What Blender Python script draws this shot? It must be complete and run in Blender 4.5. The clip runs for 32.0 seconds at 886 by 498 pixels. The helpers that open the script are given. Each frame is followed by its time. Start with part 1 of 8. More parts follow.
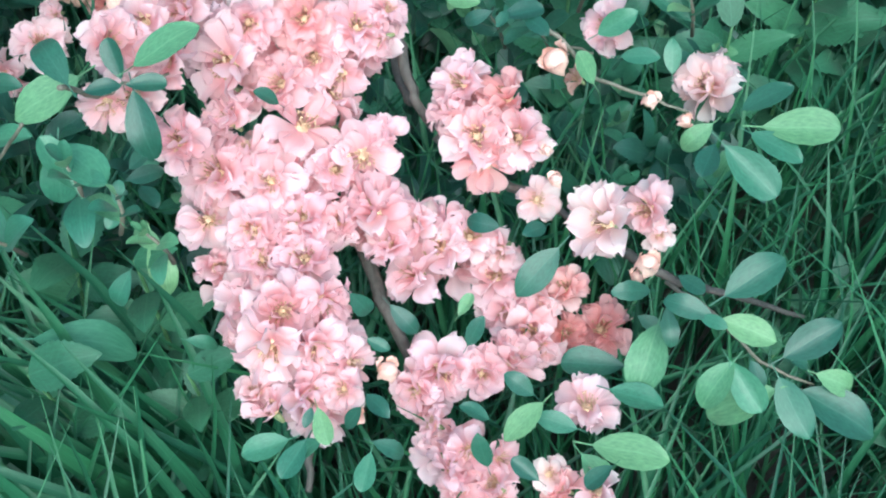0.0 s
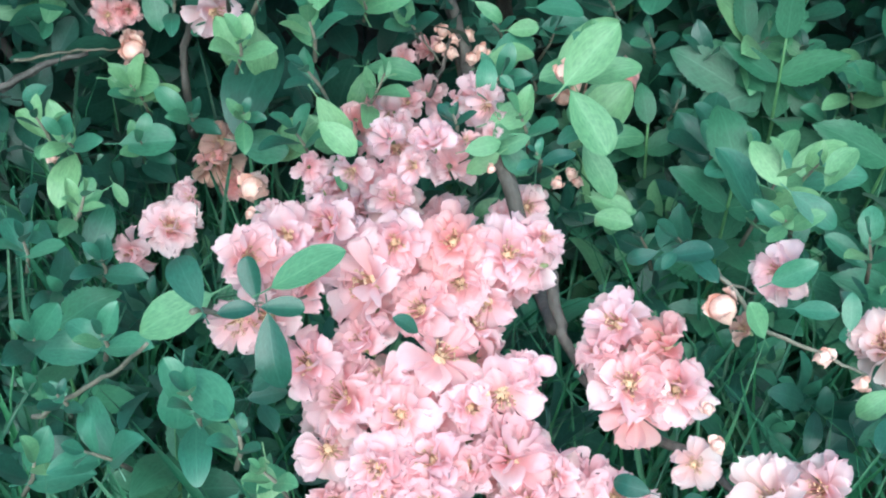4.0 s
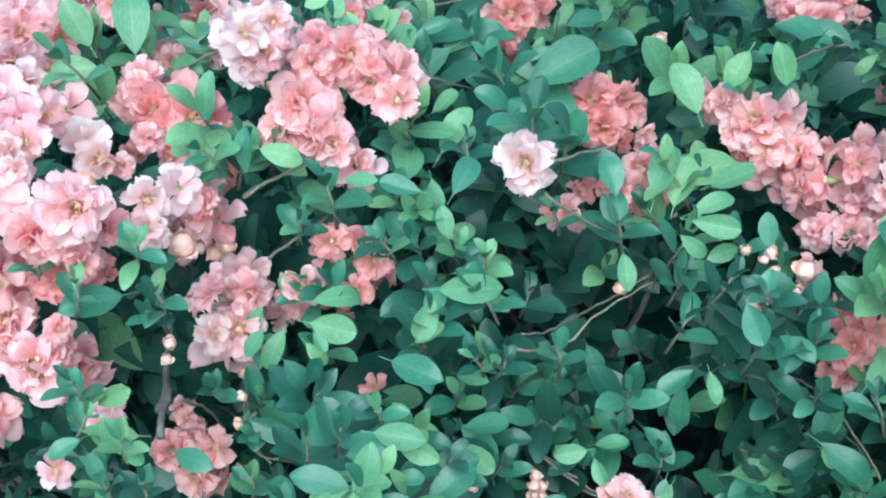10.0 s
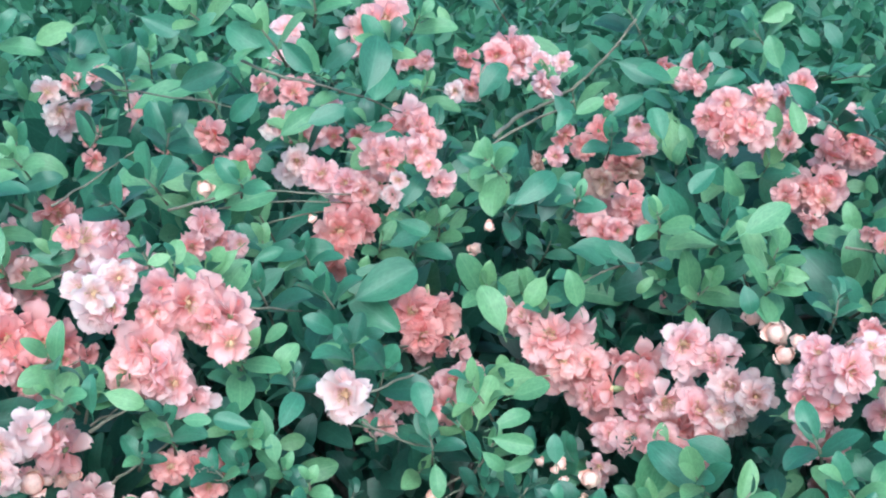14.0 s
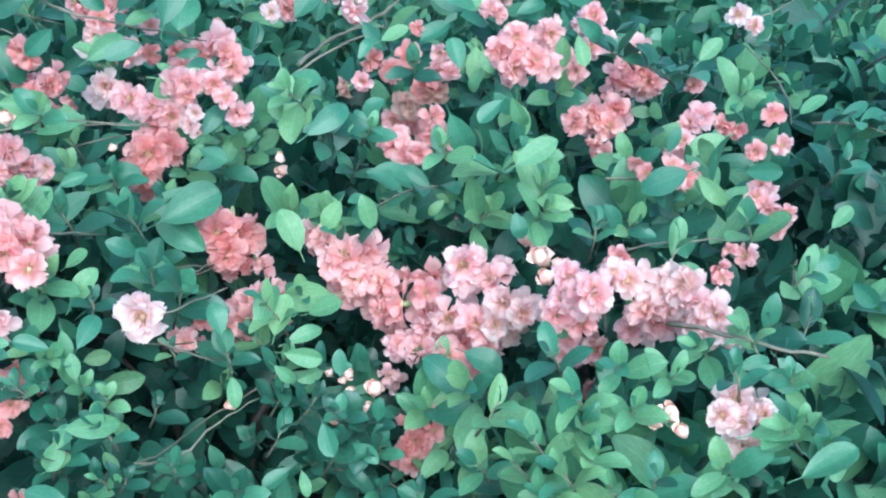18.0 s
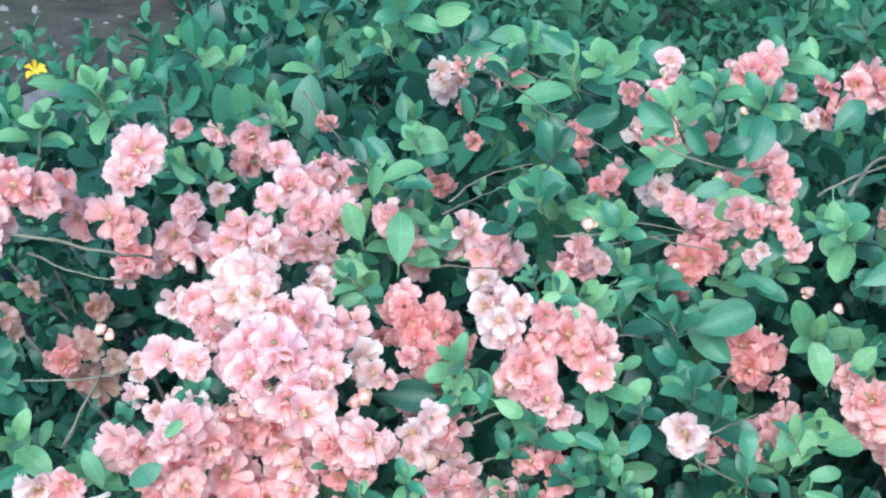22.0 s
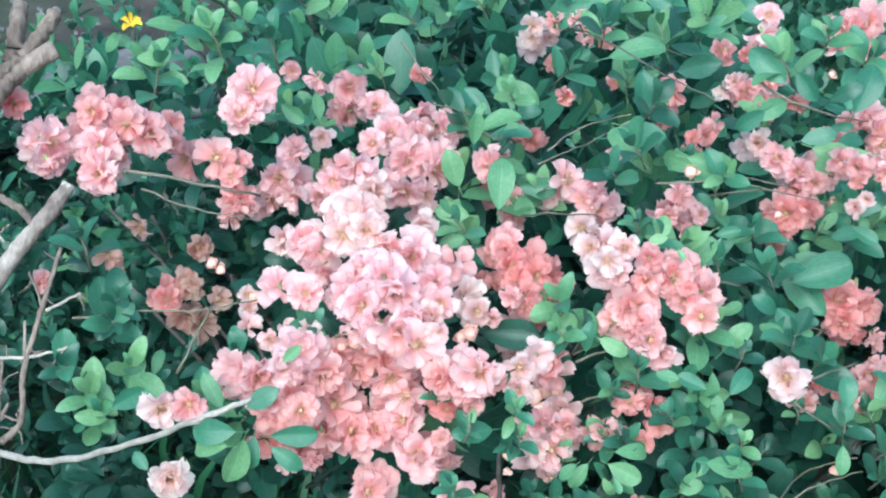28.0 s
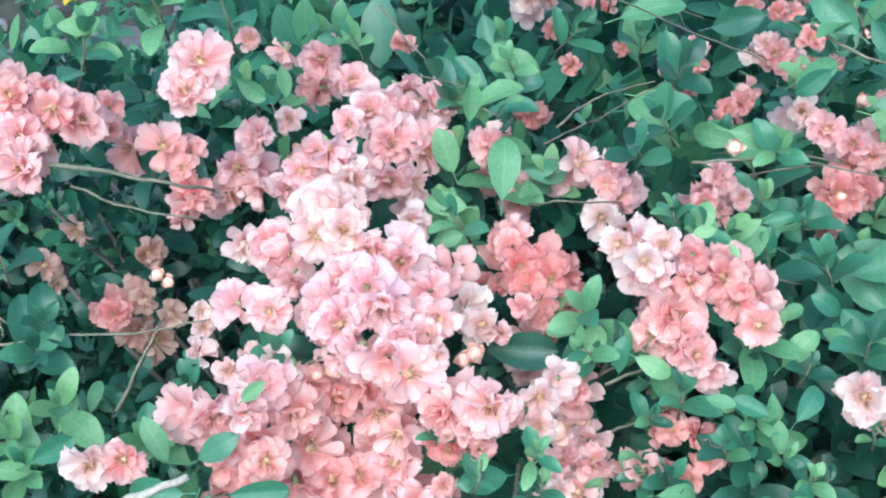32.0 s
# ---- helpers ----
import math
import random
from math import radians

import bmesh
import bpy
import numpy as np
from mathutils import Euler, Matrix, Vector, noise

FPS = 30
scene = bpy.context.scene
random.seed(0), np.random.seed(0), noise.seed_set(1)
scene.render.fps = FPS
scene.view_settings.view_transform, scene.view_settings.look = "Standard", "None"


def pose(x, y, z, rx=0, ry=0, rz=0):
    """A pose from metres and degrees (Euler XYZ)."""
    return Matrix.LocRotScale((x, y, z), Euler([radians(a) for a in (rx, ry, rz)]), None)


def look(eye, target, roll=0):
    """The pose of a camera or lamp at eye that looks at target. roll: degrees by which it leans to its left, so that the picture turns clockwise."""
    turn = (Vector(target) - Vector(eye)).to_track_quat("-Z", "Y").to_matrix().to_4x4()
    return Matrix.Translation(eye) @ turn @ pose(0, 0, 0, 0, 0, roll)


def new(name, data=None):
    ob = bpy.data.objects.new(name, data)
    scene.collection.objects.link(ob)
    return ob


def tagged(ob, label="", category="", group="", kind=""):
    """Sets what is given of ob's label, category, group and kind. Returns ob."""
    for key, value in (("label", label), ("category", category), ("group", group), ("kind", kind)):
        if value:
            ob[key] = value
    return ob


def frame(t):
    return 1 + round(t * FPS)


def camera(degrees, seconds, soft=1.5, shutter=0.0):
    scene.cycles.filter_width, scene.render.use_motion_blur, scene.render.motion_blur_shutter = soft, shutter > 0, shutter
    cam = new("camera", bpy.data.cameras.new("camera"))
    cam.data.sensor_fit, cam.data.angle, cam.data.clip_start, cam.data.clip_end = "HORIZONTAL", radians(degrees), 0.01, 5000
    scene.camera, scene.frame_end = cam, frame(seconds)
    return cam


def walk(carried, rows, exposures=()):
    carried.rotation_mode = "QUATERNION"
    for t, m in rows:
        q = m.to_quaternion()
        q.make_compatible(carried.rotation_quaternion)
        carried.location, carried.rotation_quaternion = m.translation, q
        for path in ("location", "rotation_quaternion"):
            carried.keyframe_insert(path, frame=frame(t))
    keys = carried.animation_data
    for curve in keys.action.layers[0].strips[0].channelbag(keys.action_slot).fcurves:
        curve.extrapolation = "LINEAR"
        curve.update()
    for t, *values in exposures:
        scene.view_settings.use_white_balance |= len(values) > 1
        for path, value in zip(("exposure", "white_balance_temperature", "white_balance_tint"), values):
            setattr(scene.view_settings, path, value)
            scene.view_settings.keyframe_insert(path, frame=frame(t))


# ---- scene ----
cam = camera(42.4, 32.0, soft=2.1)
METRES, EYE, TILT, LEAN, TURN = 1.4, 0.84, -48.0, 1.0, 0.0
ROWS = [
    (0.0, 0.0, 0.0, 0.0, 0.0, 0.0, -0.0),
    (0.5, 0.0032, 0.001, -0.0081, -0.14, -0.46, 0.31),
    (1.0, 0.0057, 0.0044, -0.0163, -0.28, -1.04, 0.81),
    (1.5, 0.0065, 0.0123, -0.022, 0.08, -0.1, 0.51),
    (2.0, -0.001, 0.0315, -0.0195, 1.19, 2.3, -1.42),
    (2.5, -0.0051, 0.0353, -0.0077, 2.03, 3.59, -3.15),
    (3.0, -0.0098, 0.0349, 0.0027, 3.15, 5.05, -3.88),
    (3.5, -0.0195, 0.0394, 0.0196, 4.16, 6.25, -5.38),
    (4.0, -0.0243, 0.0399, 0.0368, 4.27, 7.48, -5.4),
    (4.5, -0.0287, 0.0414, 0.0452, 4.91, 8.73, -5.61),
    (6.5, -0.0447, 0.0079, 0.0995, 4.8, 11.82, -6.14),
    (7.0, -0.0487, -0.0006, 0.1144, 4.47, 12.58, -5.66),
    (7.5, -0.052, -0.0095, 0.1265, 4.64, 13.9, -5.96),
    (8.0, -0.0547, -0.0165, 0.1373, 4.87, 14.5, -6.1),
    (8.5, -0.0558, -0.0249, 0.1509, 6.5, 16.24, -5.76),
    (9.0, -0.054, -0.0384, 0.1606, 7.33, 16.61, -5.89),
    (9.5, -0.0529, -0.05, 0.1673, 7.17, 17.6, -6.49),
    (10.0, -0.0516, -0.064, 0.1772, 8.26, 20.4, -6.98),
    (10.5, -0.0513, -0.0765, 0.1806, 8.87, 22.28, -7.58),
    (11.0, -0.0539, -0.086, 0.1796, 9.25, 24.47, -7.59),
    (11.5, -0.0534, -0.0958, 0.1841, 9.55, 26.8, -7.25),
    (12.0, -0.0534, -0.1051, 0.1899, 9.82, 27.72, -7.58),
    (12.5, -0.045, -0.125, 0.2005, 7.41, 28.56, -7.11),
    (13.0, -0.034, -0.1564, 0.2167, 4.31, 28.0, -6.03),
    (13.5, -0.0352, -0.1717, 0.2205, 3.53, 26.02, -5.13),
    (14.0, -0.0202, -0.1803, 0.2196, 1.88, 25.89, -4.02),
    (14.5, -0.0103, -0.1896, 0.2194, -0.23, 25.61, -3.28),
    (15.0, 0.0013, -0.1932, 0.224, -2.38, 24.75, -2.5),
    (15.5, 0.0112, -0.2013, 0.2197, -3.11, 24.38, -1.53),
    (17.5, 0.0302, -0.2236, 0.2184, -4.83, 21.24, -0.99),
    (18.0, 0.032, -0.2496, 0.2197, -4.48, 20.8, -1.45),
    (18.5, 0.035, -0.2764, 0.2209, -4.17, 19.76, -2.47),
    (19.0, 0.0273, -0.2976, 0.2197, -1.71, 19.34, -4.72),
    (19.5, 0.0117, -0.3165, 0.2288, 0.61, 18.96, -7.5),
    (20.0, -0.0172, -0.3336, 0.2358, 2.51, 18.51, -9.87),
    (20.5, -0.0366, -0.3434, 0.2418, 4.52, 18.02, -11.73),
    (21.0, -0.0562, -0.3475, 0.2521, 7.27, 18.37, -14.11),
    (21.5, -0.0772, -0.3486, 0.2591, 9.06, 18.22, -16.64),
    (22.0, -0.0909, -0.3485, 0.2648, 10.72, 18.22, -18.11),
    (22.5, -0.106, -0.3548, 0.2716, 12.07, 18.11, -20.06),
    (23.0, -0.1112, -0.3511, 0.2628, 13.16, 16.99, -20.93),
    (23.5, -0.1111, -0.3536, 0.2539, 13.72, 16.31, -21.45),
    (24.0, -0.1123, -0.3538, 0.2456, 14.0, 15.11, -21.61),
    (24.5, -0.1193, -0.3541, 0.2418, 14.74, 14.58, -22.19),
    (25.0, -0.1237, -0.3523, 0.2361, 14.38, 14.43, -22.28),
    (25.5, -0.1213, -0.3512, 0.2306, 13.99, 14.78, -21.68),
    (27.5, -0.1186, -0.3599, 0.2158, 12.74, 15.8, -20.3),
    (28.0, -0.1194, -0.3618, 0.2175, 12.79, 16.54, -20.13),
    (28.5, -0.1199, -0.3639, 0.2184, 12.6, 16.39, -19.89),
    (29.0, -0.1221, -0.3653, 0.218, 12.55, 16.84, -20.11),
    (29.5, -0.1207, -0.3624, 0.2191, 12.67, 16.49, -19.86),
    (30.0, -0.1198, -0.3562, 0.2226, 13.11, 15.89, -19.74),
    (30.5, -0.1113, -0.3449, 0.2266, 13.31, 16.09, -20.82),
    (31.0, -0.1162, -0.3102, 0.2363, 12.93, 15.31, -20.9),
    (31.5, -0.1447, -0.2633, 0.2503, 12.22, 15.57, -19.56),
    (32.0, -0.1792, -0.2166, 0.2703, 12.5, 15.76, -18.38),
]
walk(cam, [(t, pose(0, 0, EYE, TILT, LEAN, TURN) @ pose(METRES * x, METRES * y, METRES * z, 90 + pitch, roll, yaw)) for t, x, y, z, yaw, pitch, roll in ROWS],
     exposures=[(0.0, 0.88, 5250, -4), (4.5, 0.88, 5200, -4), (7.0, 1.08, 5050, -6), (9.5, 0.98, 5000, -6), (11.0, 0.9, 5000, -3), (13.0, 0.91, 5200, -2), (15.0, 0.94, 5100, -2), (18.0, 1.04, 4950, -2), (22.0, 0.96, 5120, -4), (32.0, 0.93, 5230, -4)])

# ---- light: open shade under a bright evening sky ----
world = bpy.data.worlds.new("sky")
scene.world = world
world.use_nodes = True
wn, wl = world.node_tree.nodes, world.node_tree.links
sky = wn.new("ShaderNodeTexSky")
sky.sky_type, sky.sun_disc = "NISHITA", False
sky.sun_elevation, sky.sun_rotation = radians(46), radians(172)
sky.air_density, sky.dust_density = 1.0, 5.0
wn["Background"].inputs[1].default_value = 0.15
wl.new(sky.outputs[0], wn["Background"].inputs[0])
sun = new("sun", bpy.data.lights.new("sun", "SUN"))
sun.data.energy, sun.data.angle, sun.data.color = 1.25, radians(60), (1.0, 0.96, 0.9)
sun.matrix_world = look((0.28, -1.95, 2.05), (0, 0, 0))

# ---- materials ----
def shader(name):
    m = bpy.data.materials.new(name)
    m.use_nodes = True
    n, l = m.node_tree.nodes, m.node_tree.links
    return m, n, l, n["Principled BSDF"]


def node(n, kind, **values):
    made = n.new(kind)
    for k, v in values.items():
        made.inputs[k].default_value = v
    return made


def ramp(n, stops):
    r = n.new("ShaderNodeValToRGB")
    while len(r.color_ramp.elements) < len(stops):
        r.color_ramp.elements.new(0.5)
    for e, (at, colour) in zip(r.color_ramp.elements, stops):
        e.position, e.color = at, (*colour, 1)
    return r


def mixed(n, l, factor, a, b, blend="MIX"):
    x = n.new("ShaderNodeMix")
    x.data_type, x.blend_type = "RGBA", blend
    for socket, value in ((x.inputs[0], factor), (x.inputs[6], a), (x.inputs[7], b)):
        if hasattr(value, "is_linked"):
            l.new(value, socket)
        else:
            socket.default_value = value if isinstance(value, float) else (*value, 1)
    return x.outputs[2]


def leaf_material(name, young, old, joined, gloss=0.48, through_light=0.3):
    """A leaf: pale midrib and side veins along its own length, mottling, and some light through the blade."""
    m, n, l, p = shader(name)
    uv = n.new("ShaderNodeUVMap")
    uv.uv_map = "blade"
    sep = n.new("ShaderNodeSeparateXYZ")
    l.new(uv.outputs[0], sep.inputs[0])
    if joined:
        rnd = n.new("ShaderNodeNewGeometry").outputs["Random Per Island"]
    else:
        rnd = n.new("ShaderNodeObjectInfo").outputs["Random"]
    tone = ramp(n, [(0.0, old), (0.55, tuple(0.5 * (a + b) for a, b in zip(young, old))), (1.0, young)])
    l.new(rnd, tone.inputs[0])
    spots = node(n, "ShaderNodeTexNoise", Scale=9.0, Detail=4.0)
    l.new(uv.outputs[0], spots.inputs["Vector"])
    patch = ramp(n, [(0.3, (0.72, 0.78, 0.7)), (0.7, (1.15, 1.12, 1.0))])
    l.new(spots.outputs[0], patch.inputs[0])
    base = mixed(n, l, 1.0, tone.outputs[0], patch.outputs[0], "MULTIPLY")
    rib = n.new("ShaderNodeMath")
    rib.operation = "ABSOLUTE"
    l.new(sep.outputs[1], rib.inputs[0])
    slant = n.new("ShaderNodeMath")
    slant.operation = "MULTIPLY_ADD"
    l.new(rib.outputs[0], slant.inputs[0])
    slant.inputs[1].default_value = -0.22
    l.new(sep.outputs[0], slant.inputs[2])
    veins = n.new("ShaderNodeMath")
    veins.operation = "PINGPONG"
    l.new(slant.outputs[0], veins.inputs[0])
    veins.inputs[1].default_value = 0.055
    side = ramp(n, [(0.0, (0.6, 0.6, 0.6)), (0.004, (0.3, 0.3, 0.3)), (0.009, (0, 0, 0))])
    l.new(veins.outputs[0], side.inputs[0])
    mid = ramp(n, [(0.0, (1, 1, 1)), (0.03, (0.8, 0.8, 0.8)), (0.08, (0, 0, 0))])
    l.new(rib.outputs[0], mid.inputs[0])
    both = mixed(n, l, 1.0, mid.outputs[0], side.outputs[0], "LIGHTEN")
    soft = mixed(n, l, 1.0, both, (0.17, 0.17, 0.17), "MULTIPLY")
    pale = tuple(min(1.0, c * 1.5 + 0.06) for c in young)
    colour = mixed(n, l, soft, base, pale)
    l.new(colour, p.inputs["Base Color"])
    p.inputs["Roughness"].default_value = gloss
    p.inputs["Specular IOR Level"].default_value = 0.55
    p.inputs["Sheen Weight"].default_value, p.inputs["Sheen Roughness"].default_value = 0.05, 0.5
    bump = node(n, "ShaderNodeBump", Strength=0.1, Distance=0.0015)
    l.new(both, bump.inputs["Height"])
    bump.invert = True
    l.new(bump.outputs[0], p.inputs["Normal"])
    lit = n.new("ShaderNodeBsdfTranslucent")
    l.new(colour, lit.inputs[0])
    add = n.new("ShaderNodeMixShader")
    add.inputs[0].default_value = through_light
    l.new(p.outputs[0], add.inputs[1])
    l.new(lit.outputs[0], add.inputs[2])
    l.new(add.outputs[0], n["Material Output"].inputs[0])
    return m


LEAF = {
    "young": leaf_material("young_leaf", (0.205, 0.385, 0.195), (0.11, 0.28, 0.155), False),
    "grown": leaf_material("grown_leaf", (0.085, 0.25, 0.158), (0.05, 0.175, 0.122), False, 0.4),
    # old leaves; also paints shade into rosettes of the hollow
    "old": leaf_material("old_shaded_leaf", (0.045, 0.148, 0.103), (0.026, 0.102, 0.077), False, 0.38),
}
FOLIAGE = [
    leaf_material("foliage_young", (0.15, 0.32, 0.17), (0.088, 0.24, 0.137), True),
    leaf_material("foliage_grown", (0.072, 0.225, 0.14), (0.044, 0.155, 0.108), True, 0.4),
    # darkest tone: old leaves, and shade painted into deep and low ones
    leaf_material("foliage_old_shaded", (0.036, 0.124, 0.09), (0.02, 0.08, 0.062), True, 0.4),
]
GRASS = leaf_material("grass_blade", (0.05, 0.2, 0.085), (0.016, 0.095, 0.055), True, 0.5, 0.3)
WEED = leaf_material("weed_leaf", (0.068, 0.21, 0.118), (0.033, 0.128, 0.083), True, 0.5, 0.25)


def petal_material(name, edge, heart):
    """Thin petal: deeper at the claw, paler at the rim, faint streaks, light passing through."""
    m, n, l, p = shader(name)
    uv = n.new("ShaderNodeUVMap")
    uv.uv_map = "blade"
    sep = n.new("ShaderNodeSeparateXYZ")
    l.new(uv.outputs[0], sep.inputs[0])
    streak = node(n, "ShaderNodeTexNoise", Scale=5.0, Detail=5.0)
    stretch = n.new("ShaderNodeMapping")
    stretch.inputs["Scale"].default_value = (0.5, 3.0, 1.0)
    l.new(uv.outputs[0], stretch.inputs[0])
    l.new(stretch.outputs[0], streak.inputs["Vector"])
    at = n.new("ShaderNodeMath")
    at.operation = "MULTIPLY_ADD"
    l.new(streak.outputs[0], at.inputs[0])
    at.inputs[1].default_value = 0.5
    l.new(sep.outputs[0], at.inputs[2])
    fade = ramp(n, [(0.25, heart), (1.15 / 1.5, tuple(0.35 * a + 0.65 * b for a, b in zip(heart, edge))), (1.0, edge)])
    l.new(at.outputs[0], fade.inputs[0])
    vary = ramp(n, [(0.0, (0.97, 0.91, 0.91)), (0.5, (1.0, 0.99, 1.03)), (1.0, (1.03, 1.1, 1.09))])
    l.new(n.new("ShaderNodeObjectInfo").outputs["Random"], vary.inputs[0])
    each = ramp(n, [(0.0, (0.93, 0.89, 0.9)), (0.5, (0.99, 0.97, 0.98)), (1.0, (1.05, 1.1, 1.1))])
    l.new(n.new("ShaderNodeNewGeometry").outputs["Random Per Island"], each.inputs[0])
    colour = mixed(n, l, 1.0, mixed(n, l, 1.0, fade.outputs[0], vary.outputs[0], "MULTIPLY"), each.outputs[0], "MULTIPLY")
    l.new(colour, p.inputs["Base Color"])
    p.inputs["Roughness"].default_value = 0.55
    p.inputs["Specular IOR Level"].default_value = 0.25
    bump = node(n, "ShaderNodeBump", Strength=0.15, Distance=0.001)
    l.new(streak.outputs[0], bump.inputs["Height"])
    l.new(bump.outputs[0], p.inputs["Normal"])
    lit = n.new("ShaderNodeBsdfTranslucent")
    l.new(mixed(n, l, 1.0, colour, (1.0, 0.89, 0.88), "MULTIPLY"), lit.inputs[0])
    add = n.new("ShaderNodeMixShader")
    add.inputs[0].default_value = 0.58
    l.new(p.outputs[0], add.inputs[1])
    l.new(lit.outputs[0], add.inputs[2])
    l.new(add.outputs[0], n["Material Output"].inputs[0])
    return m


PETAL = {
    "pink": petal_material("pink_petal", (0.96, 0.78, 0.785), (0.92, 0.58, 0.585)),
    "rose": petal_material("rose_petal", (0.96, 0.745, 0.735), (0.92, 0.54, 0.53)),
    "coral": petal_material("coral_petal", (0.95, 0.68, 0.655), (0.91, 0.49, 0.46)),
    "blush": petal_material("blush_petal", (0.95, 0.83, 0.79), (0.91, 0.66, 0.61)),
    "tan": petal_material("tan_petal", (0.76, 0.57, 0.48), (0.66, 0.42, 0.33)),
    "deep": petal_material("deep_petal", (0.92, 0.57, 0.54), (0.87, 0.4, 0.37)),
}


def grained(name, dark, light, scale, rough=0.85, bump_by=0.5, stretch=(1, 1, 1)):
    m, n, l, p = shader(name)
    where = n.new("ShaderNodeTexCoord")
    fit = n.new("ShaderNodeMapping")
    fit.inputs["Scale"].default_value = stretch
    l.new(where.outputs["Object"], fit.inputs[0])
    coarse = node(n, "ShaderNodeTexNoise", Scale=scale, Detail=6.0)
    fine = node(n, "ShaderNodeTexNoise", Scale=scale * 7, Detail=4.0)
    l.new(fit.outputs[0], coarse.inputs["Vector"])
    l.new(fit.outputs[0], fine.inputs["Vector"])
    a = ramp(n, [(0.3, dark), (0.7, light)])
    l.new(coarse.outputs[0], a.inputs[0])
    b = ramp(n, [(0.25, (0.7, 0.7, 0.7)), (0.75, (1.2, 1.2, 1.2))])
    l.new(fine.outputs[0], b.inputs[0])
    l.new(mixed(n, l, 1.0, a.outputs[0], b.outputs[0], "MULTIPLY"), p.inputs["Base Color"])
    p.inputs["Roughness"].default_value = rough
    bump = node(n, "ShaderNodeBump", Strength=bump_by, Distance=0.004)
    l.new(fine.outputs[0], bump.inputs["Height"])
    l.new(bump.outputs[0], p.inputs["Normal"])
    return m


STAMEN = grained("stamen", (0.6, 0.38, 0.22), (0.82, 0.64, 0.42), 30.0, 0.6, 0.1)
CALYX = grained("calyx", (0.2, 0.28, 0.12), (0.32, 0.36, 0.18), 20.0, 0.6, 0.1)
BUD = grained("bud", (0.76, 0.46, 0.38), (0.88, 0.64, 0.54), 3.0, 0.5, 0.05)
BARK = grained("bark", (0.05, 0.048, 0.042), (0.13, 0.12, 0.105), 40.0, 0.8, 0.5, (1, 1, 0.4))
TWIG = grained("twig", (0.11, 0.12, 0.085), (0.21, 0.19, 0.145), 40.0, 0.7, 0.3)
DEADWOOD = grained("dead_wood", (0.05, 0.036, 0.028), (0.31, 0.255, 0.22), 26.0, 0.9, 1.0, (1, 1, 0.45))
WEATHERED = grained("weathered_wood", (0.12, 0.092, 0.078), (0.44, 0.39, 0.355), 30.0, 0.9, 0.9, (1, 1, 0.5))
CUTWOOD = grained("cut_wood", (0.3, 0.275, 0.24), (0.46, 0.43, 0.385), 60.0, 0.85, 0.4)
SOIL = grained("soil", (0.022, 0.019, 0.018), (0.07, 0.063, 0.057), 9.0, 0.95, 1.0)
STONE = grained("path_stone", (0.085, 0.085, 0.09), (0.24, 0.235, 0.25), 4.0, 0.9, 0.6)
EARTH = SOIL.copy()
EARTH.name = "mossy_soil"
en, el = EARTH.node_tree.nodes, EARTH.node_tree.links
paint = en["Principled BSDF"].inputs["Base Color"]
bare = paint.links[0].from_socket
place = en.new("ShaderNodeTexCoord")
patches = node(en, "ShaderNodeTexNoise", Scale=0.7, Detail=7.0)
el.new(place.outputs["Object"], patches.inputs["Vector"])
cover = ramp(en, [(0.42, (0, 0, 0)), (0.6, (0.6, 0.6, 0.6))])
el.new(patches.outputs[0], cover.inputs[0])
el.new(mixed(en, el, cover.outputs[0], bare, (0.03, 0.062, 0.024)), paint)
YELLOW = grained("yellow_petal", (0.85, 0.55, 0.02), (0.95, 0.72, 0.05), 8.0, 0.6, 0.1)


# ---- helpers for shapes ----
def mesh_of(name, verts, faces, materials, uvs=None, which=None, smooth=True):
    me = bpy.data.meshes.new(name)
    me.from_pydata([tuple(v) for v in verts], [], [tuple(f) for f in faces])
    for m in materials:
        me.materials.append(m)
    if uvs is not None:
        layer = me.uv_layers.new(name="blade")
        loops = np.empty(len(me.loops), np.int32)
        me.loops.foreach_get("vertex_index", loops)
        layer.data.foreach_set("uv", np.asarray(uvs, np.float32)[loops].ravel())
    if which is not None:
        me.polygons.foreach_set("material_index", np.asarray(which, np.int32))
    if smooth:
        me.polygons.foreach_set("use_smooth", np.ones(len(me.polygons), bool))
    me.update()
    return me


def child(name, me, parent, m=None, label=""):
    ob = new(name, me)
    ob.parent = parent
    if m is not None:
        ob.matrix_basis = m
    return tagged(ob, label)


def blade(rows, half, across, lift, fold, curl, ruffle=0.0, phase=0.0, teeth=0.0):
    """A thin leaf or petal along +x, one long: row places, half widths, columns; its rise, fold at the rib and curl at the tip."""
    verts, uvs, faces = [], [], []
    for i, (u, w) in enumerate(zip(rows, half)):
        for j in range(across + 1):
            v = 2 * j / across - 1
            edge = abs(v)
            y = v * w * (1 + (teeth if i % 2 and edge > 0.9 else 0))
            z = lift * u * u + fold * edge * w - curl * max(0.0, u - 0.55) ** 2 + ruffle * u * edge * math.sin(7 * u + 4 * v + phase)
            verts.append((u, y, z))
            uvs.append((u, v))
    k = across + 1
    for i in range(len(rows) - 1):
        for j in range(across):
            faces.append((i * k + j, (i + 1) * k + j, (i + 1) * k + j + 1, i * k + j + 1))
    return np.array(verts), np.array(uvs), faces


def basis(along, up):
    """Turn whose x axis runs along and whose z axis leans to up."""
    x = Vector(along).normalized()
    y = Vector(up).cross(x)
    if y.length < 1e-4:
        y = Vector((0, 1, 0.1)).cross(x)
    y.normalize()
    z = x.cross(y)
    return Matrix((x, y, z)).transposed()


